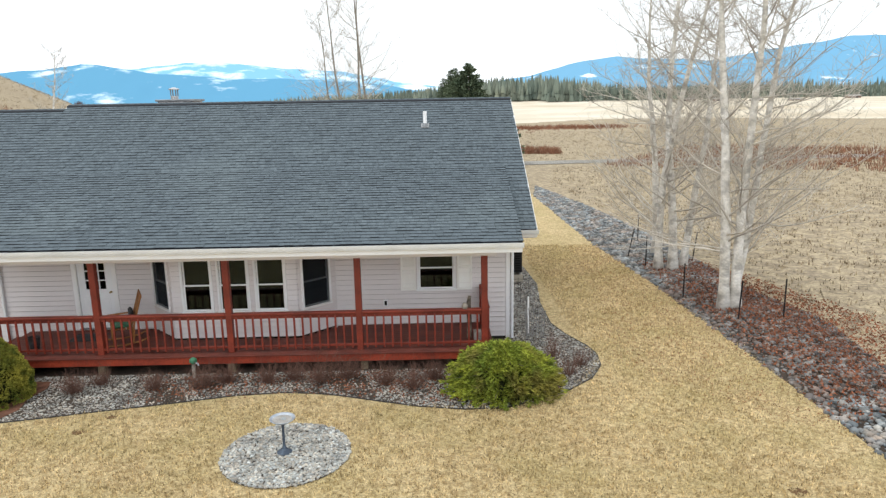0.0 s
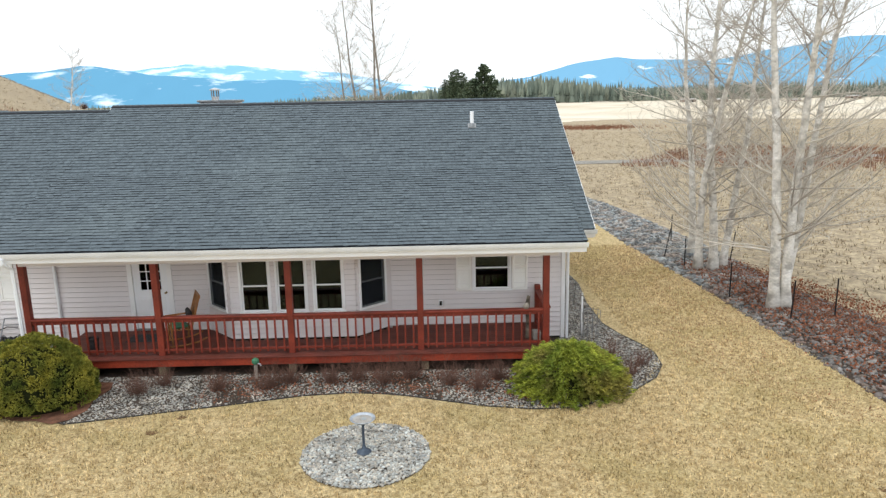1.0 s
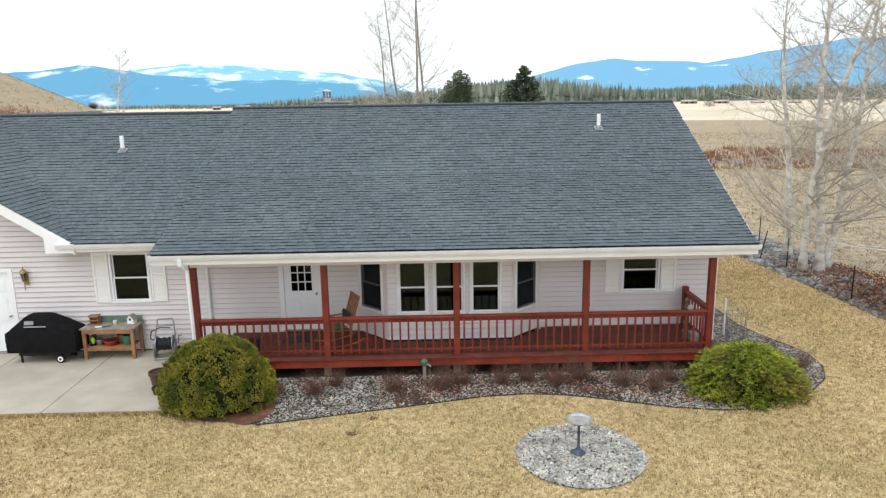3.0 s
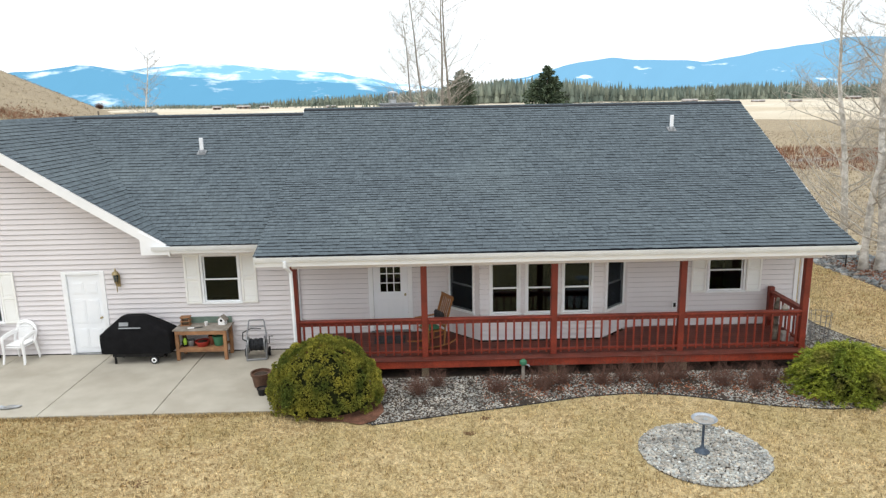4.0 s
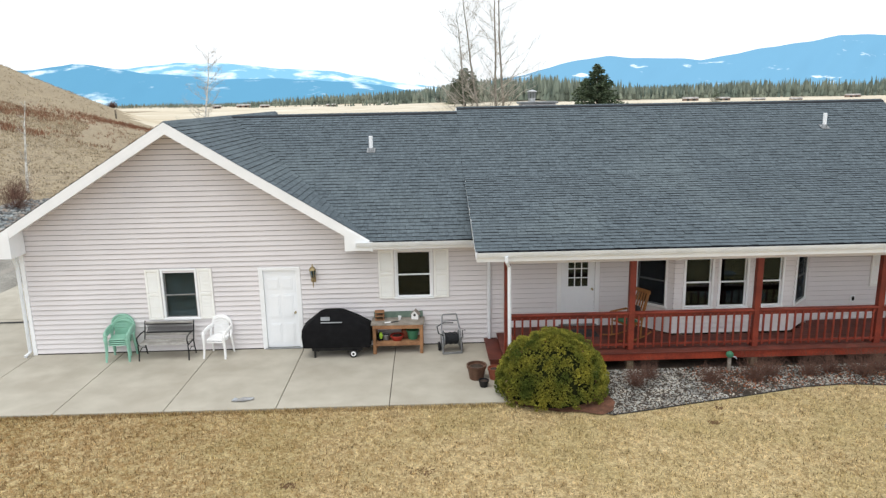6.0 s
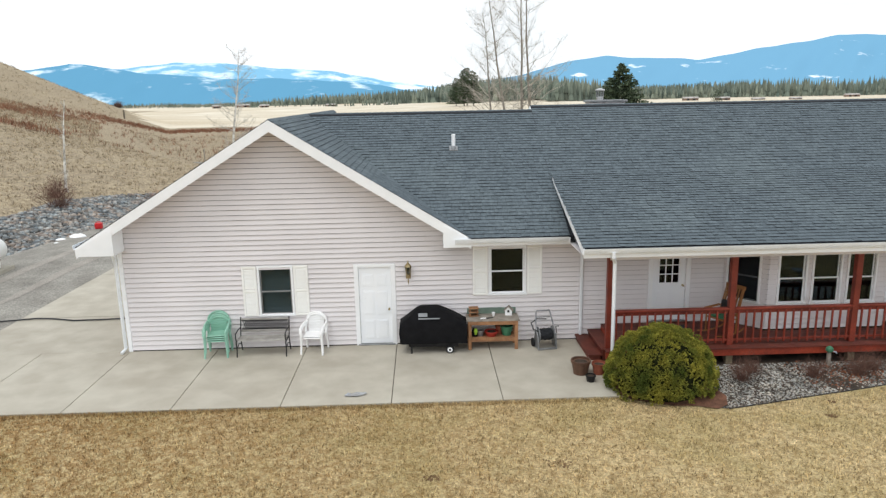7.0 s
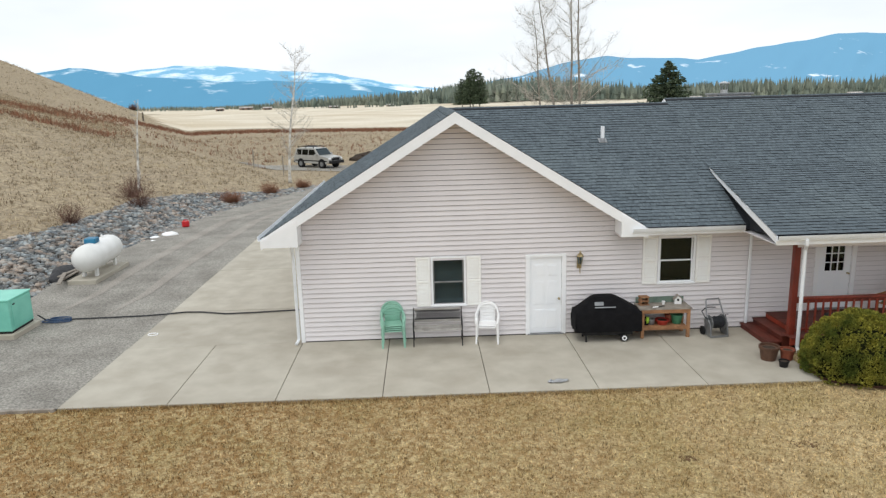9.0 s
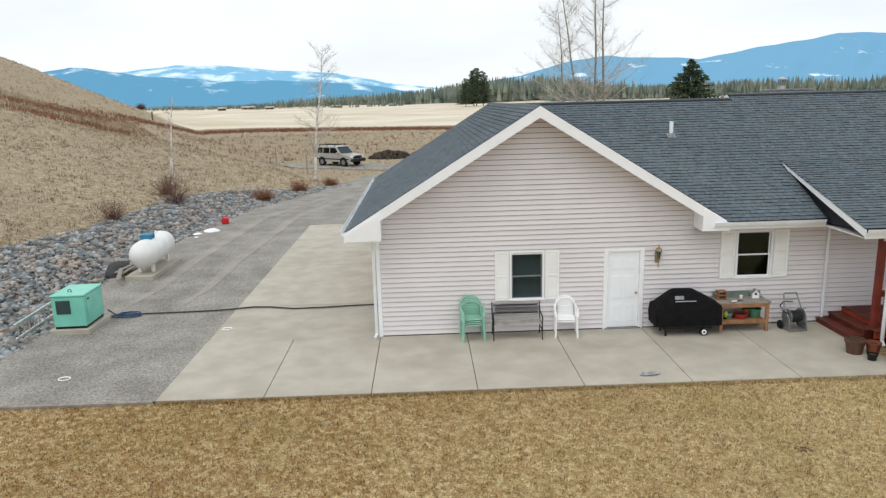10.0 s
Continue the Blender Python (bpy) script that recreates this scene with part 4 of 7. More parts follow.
def door(name, o, y, label, lites):
    x0, x1, z0, z1 = o
    d = thing(name, (0, 0, 0), label, "door", kind="structure")
    cs = M()
    cs.box(x0 - 0.11, y - 0.035, z0, x0, y + 0.08, z1 + 0.08, 0.005)
    cs.box(x1, y - 0.035, z0, x1 + 0.11, y + 0.08, z1 + 0.08, 0.005)
    cs.box(x0, y - 0.035, z1, x1, y + 0.08, z1 + 0.08, 0.005)
    part("casing", cs, WHITE, d)
    part("threshold", M().box(x0 - 0.06, y - 0.07, z0, x1 + 0.06, y + 0.05, z0 + 0.03, 0.005), GREYMETAL, d)
    lf = M()
    W = x1 - x0
    zt = z1 - 0.005
    if lites:
        ga, gb, gz0, gz1 = x0 + 0.17, x1 - 0.17, z1 - 1.01, z1 - 0.30
        lf.box(x0 + 0.004, y + 0.02, z0 + 0.03, x1 - 0.004, y + 0.06, gz0)
        lf.box(x0 + 0.004, y + 0.02, gz1, x1 - 0.004, y + 0.06, zt)
        lf.box(x0 + 0.004, y + 0.02, gz0, ga, y + 0.06, gz1)
        lf.box(gb, y + 0.02, gz0, x1 - 0.004, y + 0.06, gz1)
    else:
        lf.box(x0 + 0.004, y + 0.02, z0 + 0.03, x1 - 0.004, y + 0.06, zt)
    leaf = part("leaf", lf, DOORW, d)
    rows = ((0.16, 0.82),) if lites else ((0.16, 0.66), (0.80, 1.42), (1.56, 1.86))
    for r0, r1 in rows:
        for c0, c1 in ((0.13, 0.46), (0.54, 0.87)):
            p = M()
            a, b = x0 + W * c0, x0 + W * c1
            p.box(a, y + 0.012, z0 + r0, b, y + 0.02, z0 + r1, 0.003)
            p.box(a + 0.035, y + 0.006, z0 + r0 + 0.035, b - 0.035, y + 0.012, z0 + r1 - 0.035, 0.003)
            part("panel", p, DOORW, leaf)
    if lites:
        pane = part("pane", M().box(ga, y + 0.038, gz0, gb, y + 0.042, gz1), GLASS, leaf)
        pane.visible_shadow = False
        gr = M()
        for i in range(4):
            x = ga + (gb - ga) * i / 3
            gr.box(x - 0.011, y + 0.012, gz0, x + 0.011, y + 0.036, gz1)
            zz = gz0 + (gz1 - gz0) * i / 3
            gr.box(ga, y + 0.014, zz - 0.011, gb, y + 0.034, zz + 0.011)
        part("muntin", gr, DOORW, leaf)
    kn = M().tube([(x1 - 0.07, y + 0.02, z0 + 0.95), (x1 - 0.07, y - 0.03, z0 + 0.95), (x1 - 0.07, y - 0.035, z0 + 0.95), (x1 - 0.07, y - 0.06, z0 + 0.95)], [0.026, 0.012, 0.028, 0.024], 12)
    part("knob", kn, BRASS, leaf, "brass door knob")
    return d


door("door_1", GDOOR, WY, "closed white six-panel service door", False)
door("door_2", EDOOR, WY, "closed white entry door with a nine-light window", True)

# bay window: a front with three windows and two slanted cheeks
BY = 15.84
BX = (-6.54, -3.60)
bay = thing("wall_bay", (0, 0, 0), "bay of pale lap siding standing out onto the porch", "bay window", kind="structure")
BW = [(-6.27, -5.63), (-5.42, -4.77), (-4.55, -3.90)]
BZ = (1.07, 2.34)
bc = M()
edges = [BX[0], *[e for w in BW for e in w], BX[1]]
for i, (a, b) in enumerate(zip(edges, edges[1:])):
    if i % 2 == 0:
        bc.box(a, BY + 0.02, 0.4, b, BY + 0.12, 2.66)
    else:
        bc.box(a, BY + 0.02, 0.4, b, BY + 0.12, BZ[0])
        bc.box(a, BY + 0.02, BZ[1], b, BY + 0.12, 2.66)
# same dark core, painted shadow in the bay's plank gaps
part("wall_core", bc, DIMSHADE, bay)
z = 0.41
while z < 2.6:
    if BZ[0] - 0.05 < z + 0.06 < BZ[1] + 0.05:
        for i in range(0, len(edges), 2):
            plank(bay, edges[i] + (0.05 if i else 0), edges[i + 1] - (0.05 if i + 2 < len(edges) else 0), z, BY)
    else:
        plank(bay, BX[0], BX[1], z, BY)
    z += COURSE
for i, (a, b) in enumerate(BW):
    window("window_%d" % (i + 4), (a, b, *BZ), BY, "tall double-hung bay window with dark glass")
for i, (ax, ay, bx2, by2) in enumerate(((BAYX[0], WY, BX[0], BY), (BX[1], BY, BAYX[1], WY))):
    ln = math.hypot(bx2 - ax, by2 - ay)
    turn = math.degrees(math.atan2(by2 - ay, bx2 - ax))
    P = pose(ax, ay, 0, 0, 0, turn)
    ck = thing("wall_bay_cheek", (0, 0, 0), "slanted cheek of the bay in lap siding", "bay window", kind="structure")
    ck.matrix_world = P
    w0, w1 = ln * (0.12 if i == 0 else 0.14), ln * 0.80
    cc = M()
    cc.box(0, 0.02, 0.4, w0, 0.1, 2.66)
    cc.box(w1, 0.02, 0.4, ln, 0.1, 2.66)
    cc.box(w0, 0.02, 0.4, w1, 0.1, BZ[0])
    cc.box(w0, 0.02, BZ[1], w1, 0.1, 2.66)
    part("wall_core", cc, DIMSHADE, ck)
    z = 0.41
    while z < 2.6:
        if BZ[0] - 0.05 < z + 0.06 < BZ[1] + 0.05:
            plank(ck, 0.01, w0 - 0.05, z, 0)
            plank(ck, w1 + 0.05, ln - 0.01, z, 0)
        else:
            plank(ck, 0.0, ln, z, 0)
        z += COURSE
    window("window_%d" % (i + 7), (w0, w1, *BZ), 0.0, "narrow double-hung window behind a dark insect screen", parent_pose=P, screen=True)

# ---- porch ----
DZ, DY0, DX0, DX1 = 0.40, 14.62, -10.45, 0.95
deck = thing("porch_deck", (0, 0, 0), "red-brown stained wooden porch deck", "deck", kind="structure")
y = DY0
bw = 0.139
while y < WY - 0.03:
    e = min(y + bw - 0.006, WY - 0.03)
    if e - y > 0.03:
        if y + bw < BY - 0.04:
            part("board", M().box(-10.82 if y < 15.02 else DX0, y, DZ - 0.03, DX1, e, DZ, 0.004), DECKTOP, deck)
        else:
            s = (y + bw - BY) / (WY - BY)
            part("board", M().box(DX0, y, DZ - 0.03, BX[0] - 0.7 * s - 0.03, e, DZ, 0.004), DECKTOP, deck)
            part("board", M().box(BX[1] + 0.84 * s + 0.03, y, DZ - 0.03, DX1, e, DZ, 0.004), DECKTOP, deck)
    y += bw
part("fascia", M().box(-10.82, DY0 + 0.035, 0.20, DX1, DY0 + 0.075, DZ - 0.032, 0.004), REDFASCIA, deck)
part("fascia", M().box(DX1 - 0.04, DY0 + 0.08, 0.17, DX1, WY - 0.05, DZ - 0.032, 0.004), REDFASCIA, deck)
part("fascia", M().box(DX0, DY0 + 0.08, 0.17, DX0 + 0.04, WY - 0.05, DZ - 0.032, 0.004), REDFASCIA, deck)
jo = M()
for i in range(24):
    x = DX0 + 0.3 + i * 0.48
    jo.box(x, DY0 + 0.08, 0.19, x + 0.04, WY - 0.05, DZ - 0.032)
part("joist", jo, PIER, deck)
for x in (-7.87, -4.96, -1.98, 0.7, -10.2):
    part("pier", M().box(x - 0.08, 14.76, -0.2, x + 0.08, 14.92, 0.2, 0.008), PIER, deck)
stairs = thing("porch_steps", (0, 0, 0), "low dark-red wooden steps at the end of the porch", "steps", kind="structure")
for i, (x0, zt) in enumerate(((-11.12, 0.14), (-10.8, 0.27))):
    part("tread", M().box(x0, 15.1, zt - 0.035, x0 + 0.34, WY - 0.03, zt, 0.005), DECKTOP, stairs)
    part("riser", M().box(x0 + 0.03, 15.12, 0.0, x0 + 0.30, WY - 0.04, zt - 0.036), DECKTOP, stairs)
POSTX = (-10.72, -7.86, -4.95, -2.06, 0.74)
for i, x in enumerate(POSTX):
    p = M()
    p.box(-0.07, -0.07, DZ, 0.07, 0.07, 2.64, 0.008)
    m = part("porch_post", p, REDWOOD)
    m.location = (x, 14.88, 0)
    tagged(m, "square red-stained timber porch post", "post", "porch posts")
beam = tagged(part("porch_beam", M().box(-10.75, 14.80, 2.52, 1.0, 14.96, 2.655, 0.005), SIDING), "pale clad porch beam under the eave", "beam", "", "structure")


def railing(x0, x1, n, at, turn):
    r = thing("porch_railing", at, "red-stained wooden railing with square balusters", "railing", turn, "porch railings")
    part("top_rail", M().box(x0, -0.07, 0.86, x1, 0.07, 0.905, 0.008), REDWOOD, r)
    part("under_rail", M().box(x0, -0.02, 0.77, x1, 0.02, 0.858, 0.004), REDWOOD, r)
    part("bottom_rail", M().box(x0, -0.035, 0.10, x1, 0.035, 0.15, 0.005), REDWOOD, r)
    me = M().box(-0.02, -0.02, 0.06, 0.02, 0.02, 0.83, 0.004).mesh("baluster")
    me.materials.append(REDWOOD)
    for i in range(n):
        b = new("baluster", me)
        b.parent = r
        b.location = (x0 + (x1 - x0) * (i + 0.5) / n, -0.042, 0)
    return r


for a, b in zip(POSTX, POSTX[1:]):
    L = b - a - 0.14
    railing(0, L, max(6, round(L / 0.185)), (a + 0.07, 14.86, DZ), 0)
railing(0, 1.45, 8, (0.80, 14.98, DZ), 90)
p = tagged(part("rail_end_post", M().box(0.73, 16.44, DZ, 0.86, 16.57, DZ + 1.0, 0.008), REDWOOD), "short red railing post against the wall", "post")
for x, y, z0, zt in ((-10.98, WY - 0.05, 0.05, 2.6),):
    d = M()
    d.tube([(x + 0.35, 16.0, 2.76), (x + 0.33, 16.02, 2.68), (x, WY - 0.06, 2.5), (x, WY - 0.06, 0.12), (x, WY - 0.16, 0.05)], 0.042, 6)
    tagged(part("downspout", d, GUTTER), "white metal downspout fixed to the siding", "downspout")
d = M().tube([(-10.80, 14.36, 2.79), (-10.80, 14.36, 2.68), (-10.72, 14.54, 2.52), (-10.70, 14.56, 0.2), (-10.70, 14.48, 0.08)], 0.042, 6)
tagged(part("downspout", d, GUTTER), "white metal downspout on the porch corner post", "downspout")
d = M().tube([(-22.62, 16.45, 2.78), (-22.62, 16.5, 2.5), (-22.62, 16.58, 2.3), (-22.62, 16.58, 0.1), (-22.66, 16.4, 0.03)], 0.042, 6)
tagged(part("downspout", d, GUTTER), "white metal downspout at the garage corner", "downspout")
d = M().tube([(1.56, 16.0, 2.78), (1.55, 16.4, 2.55), (1.55, 16.58, 2.45), (1.55, 16.58, -0.02)], 0.04, 6)
tagged(part("downspout", d, GUTTER), "white metal downspout at the house corner", "downspout")

# soil under the deck and the planted bed of pebbles along it
BED = [(-8.9, 12.42), (-8.0, 12.62), (-7.0, 12.87), (-6.2, 13.05), (-5.45, 13.23), (-4.5, 13.48), (-3.57, 13.57), (-2.9, 13.5), (-2.37, 13.37), (-1.5, 13.05), (-0.73, 12.78), (0.2, 12.6), (1.0, 12.62),
       (2.29, 13.3), (3.0, 14.0), (3.35, 14.7), (3.42, 15.4), (3.31, 15.95), (2.95, 16.8), (2.72, 17.7), (2.72, 19.5), (2.94, 21.7), (2.8, 24.0), (2.3, 26), (1.46, 26), (1.46, 16.62), (-10.5, 16.62), (-10.5, 13.2)]
drape("planting_bed", BED, 0.6, 0.06, SOIL, label="dark soil bed under loose grey pebbles", category="bed")
MULCH_POLY = [(-10.95, 13.35), (-10.7, 12.95), (-10.35, 12.78), (-9.95, 12.6), (-9.5, 12.58), (-9.1, 12.42), (-8.85, 12.6), (-8.7, 13.0), (-8.8, 13.5), (-8.7, 14.0), (-8.8, 14.4), (-10.7, 14.4)]
drape("bark_mulch", MULCH_POLY, 0.4, 0.075, MULCH, label="reddish bark mulch round the clipped yew", category="mulch")
# ---- end of structure ----


# ---- planting, stone and distance ----
DIRT = ((5.12, 9.53, 0.13), (-12.7, 10.55, 0.2), (-6.69, 12.6, 0.1), (-7.04, 12.0, 0.11), (-14.93, 10.23, 0.14))
CIRCLE = [(-2.97 + 1.11 * math.cos(a * math.pi / 24), 11.04 + 1.11 * math.sin(a * math.pi / 24)) for a in range(48)]
circle = drape("gravel_circle", CIRCLE, 0.5, 0.062, SOIL, label="round bed of pale pebbles set in the lawn", category="gravel bed")
n_piece = 300
cp_pts = scatter(CIRCLE, 8200, rng, 0.070)
v_i, f_i = ico(1)
pm = bpy.data.meshes.new("pebble")
pm.from_pydata([tuple(p) for p in (v_i * (1 + rng.normal(0, 0.08, (len(v_i), 1))) * 0.5 * np.array([1.2, 0.9, 0.6]))], [], [tuple(int(i) for i in q) for q in f_i])
pm.materials.append(PEBBLE_PIECE)
pm.shade_smooth()
for q in cp_pts[:n_piece]:
    s = float(0.046 * math.exp(rng.normal(0, 0.3)))
    o = new("pebble", pm)
    o.parent = circle
    o.matrix_local = pose(float(q[0]), float(q[1]), float(q[2]) + 0.012, float(rng.normal(0, 12)), float(rng.normal(0, 12)), float(rng.uniform(0, 360))) @ Matrix.Diagonal((s, s, s, 1))
tagged(stones("pebbles", cp_pts[n_piece:], 0.034, PEBBLE, rng, parent=circle), kind="stuff")

bed_pts = scatter(BED, 56000, rng, 0.060)
k = ~((bed_pts[:, 1] > 14.7) & (bed_pts[:, 0] < 1.3)) & ~inside(MULCH_POLY, bed_pts[:, 0], bed_pts[:, 1]) & (bed_pts[:, 0] > -9.3)
soil_gap = np.sin(bed_pts[:, 0] * 1.9) * 0.5 + np.sin(bed_pts[:, 0] * 4.3 + bed_pts[:, 1] * 3) * 0.3
k &= ~((soil_gap > 0.25) & (bed_pts[:, 0] > -6.3) & (bed_pts[:, 0] < 0) & (bed_pts[:, 1] < 14.5) & (rng.uniform(0, 1, len(bed_pts)) < 0.72))
tagged(stones("bed_pebbles", bed_pts[k], 0.026, PEBBLE, rng, level=1), "loose grey and white pebbles over dark soil", "pebbles", "", "stuff")
litter_pts = scatter([(-6.6, 13.2), (-3.4, 13.6), (-0.3, 12.9), (2.2, 13.4), (2.2, 14.4), (-6.6, 14.5)], 2600, rng, 0.10)
tagged(blades("bed_leaf_litter", litter_pts, 0.035, 0.05, 1.0, 1, LEAFLITTER, rng), "brown leaf litter between the shrubs", "leaf litter", "", "stuff")
edge = M().tube([(p[0], p[1], float(land(*p)) + 0.065) for p in BED[:21]], 0.013, 5)
tagged(part("bed_edging", edge, BLACKMETAL), "black plastic edging between bed and lawn", "edging", "", "structure")

# cobbled berm along the lawn's east side
BERM = [(10.6, 3.5), (13.0, 3.5), (10.8, 9.5), (9.3, 12.5), (10.0, 17.6), (9.3, 21.2), (9.1, 27.3), (8.3, 33.5), (6.6, 47), (5.75, 42), (6.1, 27.6), (6.6, 21.8), (6.8, 16.5), (6.95, 13.3), (7.0, 10.4), (8.4, 7)]
drape("cobble_berm", BERM, 0.8, 0.03, SOIL, label="long low berm of dark soil under cobbles", category="berm")
b_pts = scatter(BERM, 17000, rng, 0.045)
dark = (b_pts[:, 1] < 21) & (b_pts[:, 1] > 12.5)
tagged(stones("berm_cobbles", b_pts[dark], 0.09, BERMSTONE, rng, level=1), "dusty dark cobbles on the berm under the aspens", "cobbles", "", "stuff")
tagged(stones("pale_cobbles", b_pts[~dark], 0.10, STONE, rng, level=1), "grey and tan river cobbles on the berm", "cobbles", "", "stuff")
ll = scatter([(7.2, 11.5), (10.3, 12.5), (11.3, 17.5), (9.2, 24), (7.0, 24)], 9000, rng, 0.10)
tagged(blades("aspen_leaf_litter", ll, 0.05, 0.07, 1.0, 1, LEAFLITTER, rng), "reddish-brown fallen aspen leaves among the cobbles", "leaf litter", "", "stuff")
ll = scatter([(3.6, 15), (5.2, 12.5), (7, 11), (6.8, 20), (6.2, 27), (5, 27), (4.4, 20)], 4200, rng, 0.085)
tagged(blades("lawn_leaf_litter", ll, 0.02, 0.035, 1.0, 1, LEAFLITTER, rng), "scattered brown leaves on the lawn", "leaf litter", "", "stuff")

# cobbled bank west of the drive
BANK = [(-31.5, 12.0), (-31.7, 15.8), (-31.6, 18.1), (-33.0, 25.9), (-32.3, 31.4), (-31.1, 39.5), (-28.5, 46.4), (-26.2, 50.5), (-27.4, 51.5), (-30, 49), (-32.9, 45.4), (-35.9, 39.7), (-36.4, 30.6), (-37.2, 24.9), (-38.4, 18), (-38.4, 12)]
k_pts = scatter(BANK, 19000, rng, 0.04)
drape("bank_soil", BANK, 0.8, 0.02, SOIL, label="soil bank beneath loose cobbles", category="bank")
bank_stones = stones("bank_cobbles", k_pts, 0.15, STONE, rng, level=1, flat=0.62, spread=0.42)
tagged(bank_stones, "grey, white and rust river cobbles on the bank", "cobbles", "", "stuff")

# bare earth patches in the lawn
for i, (x, y, s) in enumerate(DIRT):
    c = rng.uniform(0, 2 * np.pi, 60)
    q = np.sqrt(rng.uniform(0, 1, 60)) * s * 0.75
    p = np.stack([x + np.cos(c) * q * 1.5, y + np.sin(c) * q, np.full(60, float(land(x, y)) + 0.052)], 1)
    tagged(stones("dirt_patch", p, 0.03, EARTH, rng, level=1, flat=0.5), "small patch of dark crumbled earth in the lawn", "dirt patch", "dirt patches", "stuff")

# grass
near_lawn = scatter([(-34, 4.5), (13, 4.5), (8.5, 7), (7.0, 10.4), (6.9, 16.5), (6.2, 27.6), (3.0, 27.6), (3.3, 15), (2.3, 13.2), (-0.7, 12.7), (-3.5, 13.5), (-7, 12.8), (-9, 12.3), (-11, 13.0), (-34, 13.0)], 80000, rng, 0.05)
keep = ((near_lawn[:, 0] + 2.97) ** 2 + (near_lawn[:, 1] - 11.04) ** 2) > 1.15 ** 2
tagged(blades("lawn_grass", near_lawn[keep], 0.055, 0.022, 1.0, 3, BLADES, rng), "short flattened straw-coloured lawn grass", "grass", "", "stuff")
fringe = scatter([(-27.0, 12.97), (-10.9, 12.97), (-10.9, 13.10), (-27.0, 13.10)], 5000, rng, 0.05)
tagged(blades("edge_grass", fringe, 0.06, 0.014, 1.0, 3, BLADES, rng), "straw grass leaning against the patio's edge", "grass", "", "stuff")
hill = scatter([(-37, 10), (-36.2, 31), (-35.8, 40), (-33, 46), (-28, 52), (-36, 62), (-50, 76), (-74, 130), (-130, 130), (-60, 10)], 30000, rng, 0)
tagged(blades("hill_grass", hill, 0.17, 0.05, 1.1, 6, STRAW, rng), "pale dead bunch grass over the hill", "grass", "", "stuff")
far_hill = scatter([(-58, 74), (-66, 100), (-80, 150), (-100, 200), (-130, 250), (-230, 250), (-190, 140), (-110, 60)], 5200, rng, 0)
tagged(blades("hill_tussocks", far_hill, 0.4, 0.12, 1.2, 5, STRAW, rng), "scattered tussocks over the upper hill", "grass", "", "stuff")
mead = scatter([(-30, 52), (-18, 64), (12, 66), (60, 68), (80, 110), (-70, 130), (-45, 76)], 11000, rng, 0)
tagged(blades("meadow_grass", mead, 0.17, 0.05, 1.1, 5, STRAW, rng), "pale dead meadow grass", "grass", "", "stuff")
east = scatter([(10.8, 4), (60, 20), (70, 60), (10, 60), (7.5, 46), (9.4, 30), (10.2, 18), (9.6, 12.5)], 11000, rng, 0)
tagged(blades("east_field_grass", east, 0.15, 0.05, 1.0, 4, STRAW, rng), "thin straw-coloured grass in the field", "grass", "", "stuff")
rust = [scatter(p, n, rng, 0) for p, n in (
    ([(4, 74), (13, 73), (14, 80), (3, 82)], 700), ([(14, 60), (60, 40), (70, 60), (30, 82)], 2400), ([(22, 22), (60, 30), (40, 40), (24, 34)], 500),
    ([(-58, 62), (-48, 66), (-52, 74), (-62, 70)], 200))]
LINE = [(-78, 70), (-72, 84), (-73, 98), (-78, 118), (-81, 145), (-60, 150), (-30, 142), (5, 134), (34, 130)]
for (ax, ay), (bx, by) in zip(LINE, LINE[1:]):
    k = rng.uniform(0, 1, int((17 if bx < -60 else 48) * math.hypot(bx - ax, by - ay)))
    px, py = ax + (bx - ax) * k + rng.normal(0, 3.4, len(k)), ay + (by - ay) * k + rng.normal(0, 3.6, len(k))
    rust.append(np.stack([px, py, land(px, py)], 1))
loose = scatter([(-60, 70), (-34, 64), (-20, 80), (10, 100), (20, 122), (-70, 132)], 500, rng, 0)
rust.append(loose)
tagged(blades("dead_stem_thicket", np.concatenate(rust), 0.55, 0.07, 0.8, 5, RUST, rng), "rust-brown thickets of dead stems in the meadow", "thicket", "", "stuff")


# ---- trees and shrubs ----
def bend(p, d, length, n, lift, wander, r):
    pts = [p.copy()]
    for i in range(n):
        d = (d + Vector((r.gauss(0, wander), r.gauss(0, wander), r.gauss(0, wander) + lift))).normalized()
        p = p + d * (length / n)
        pts.append(p)
    return pts


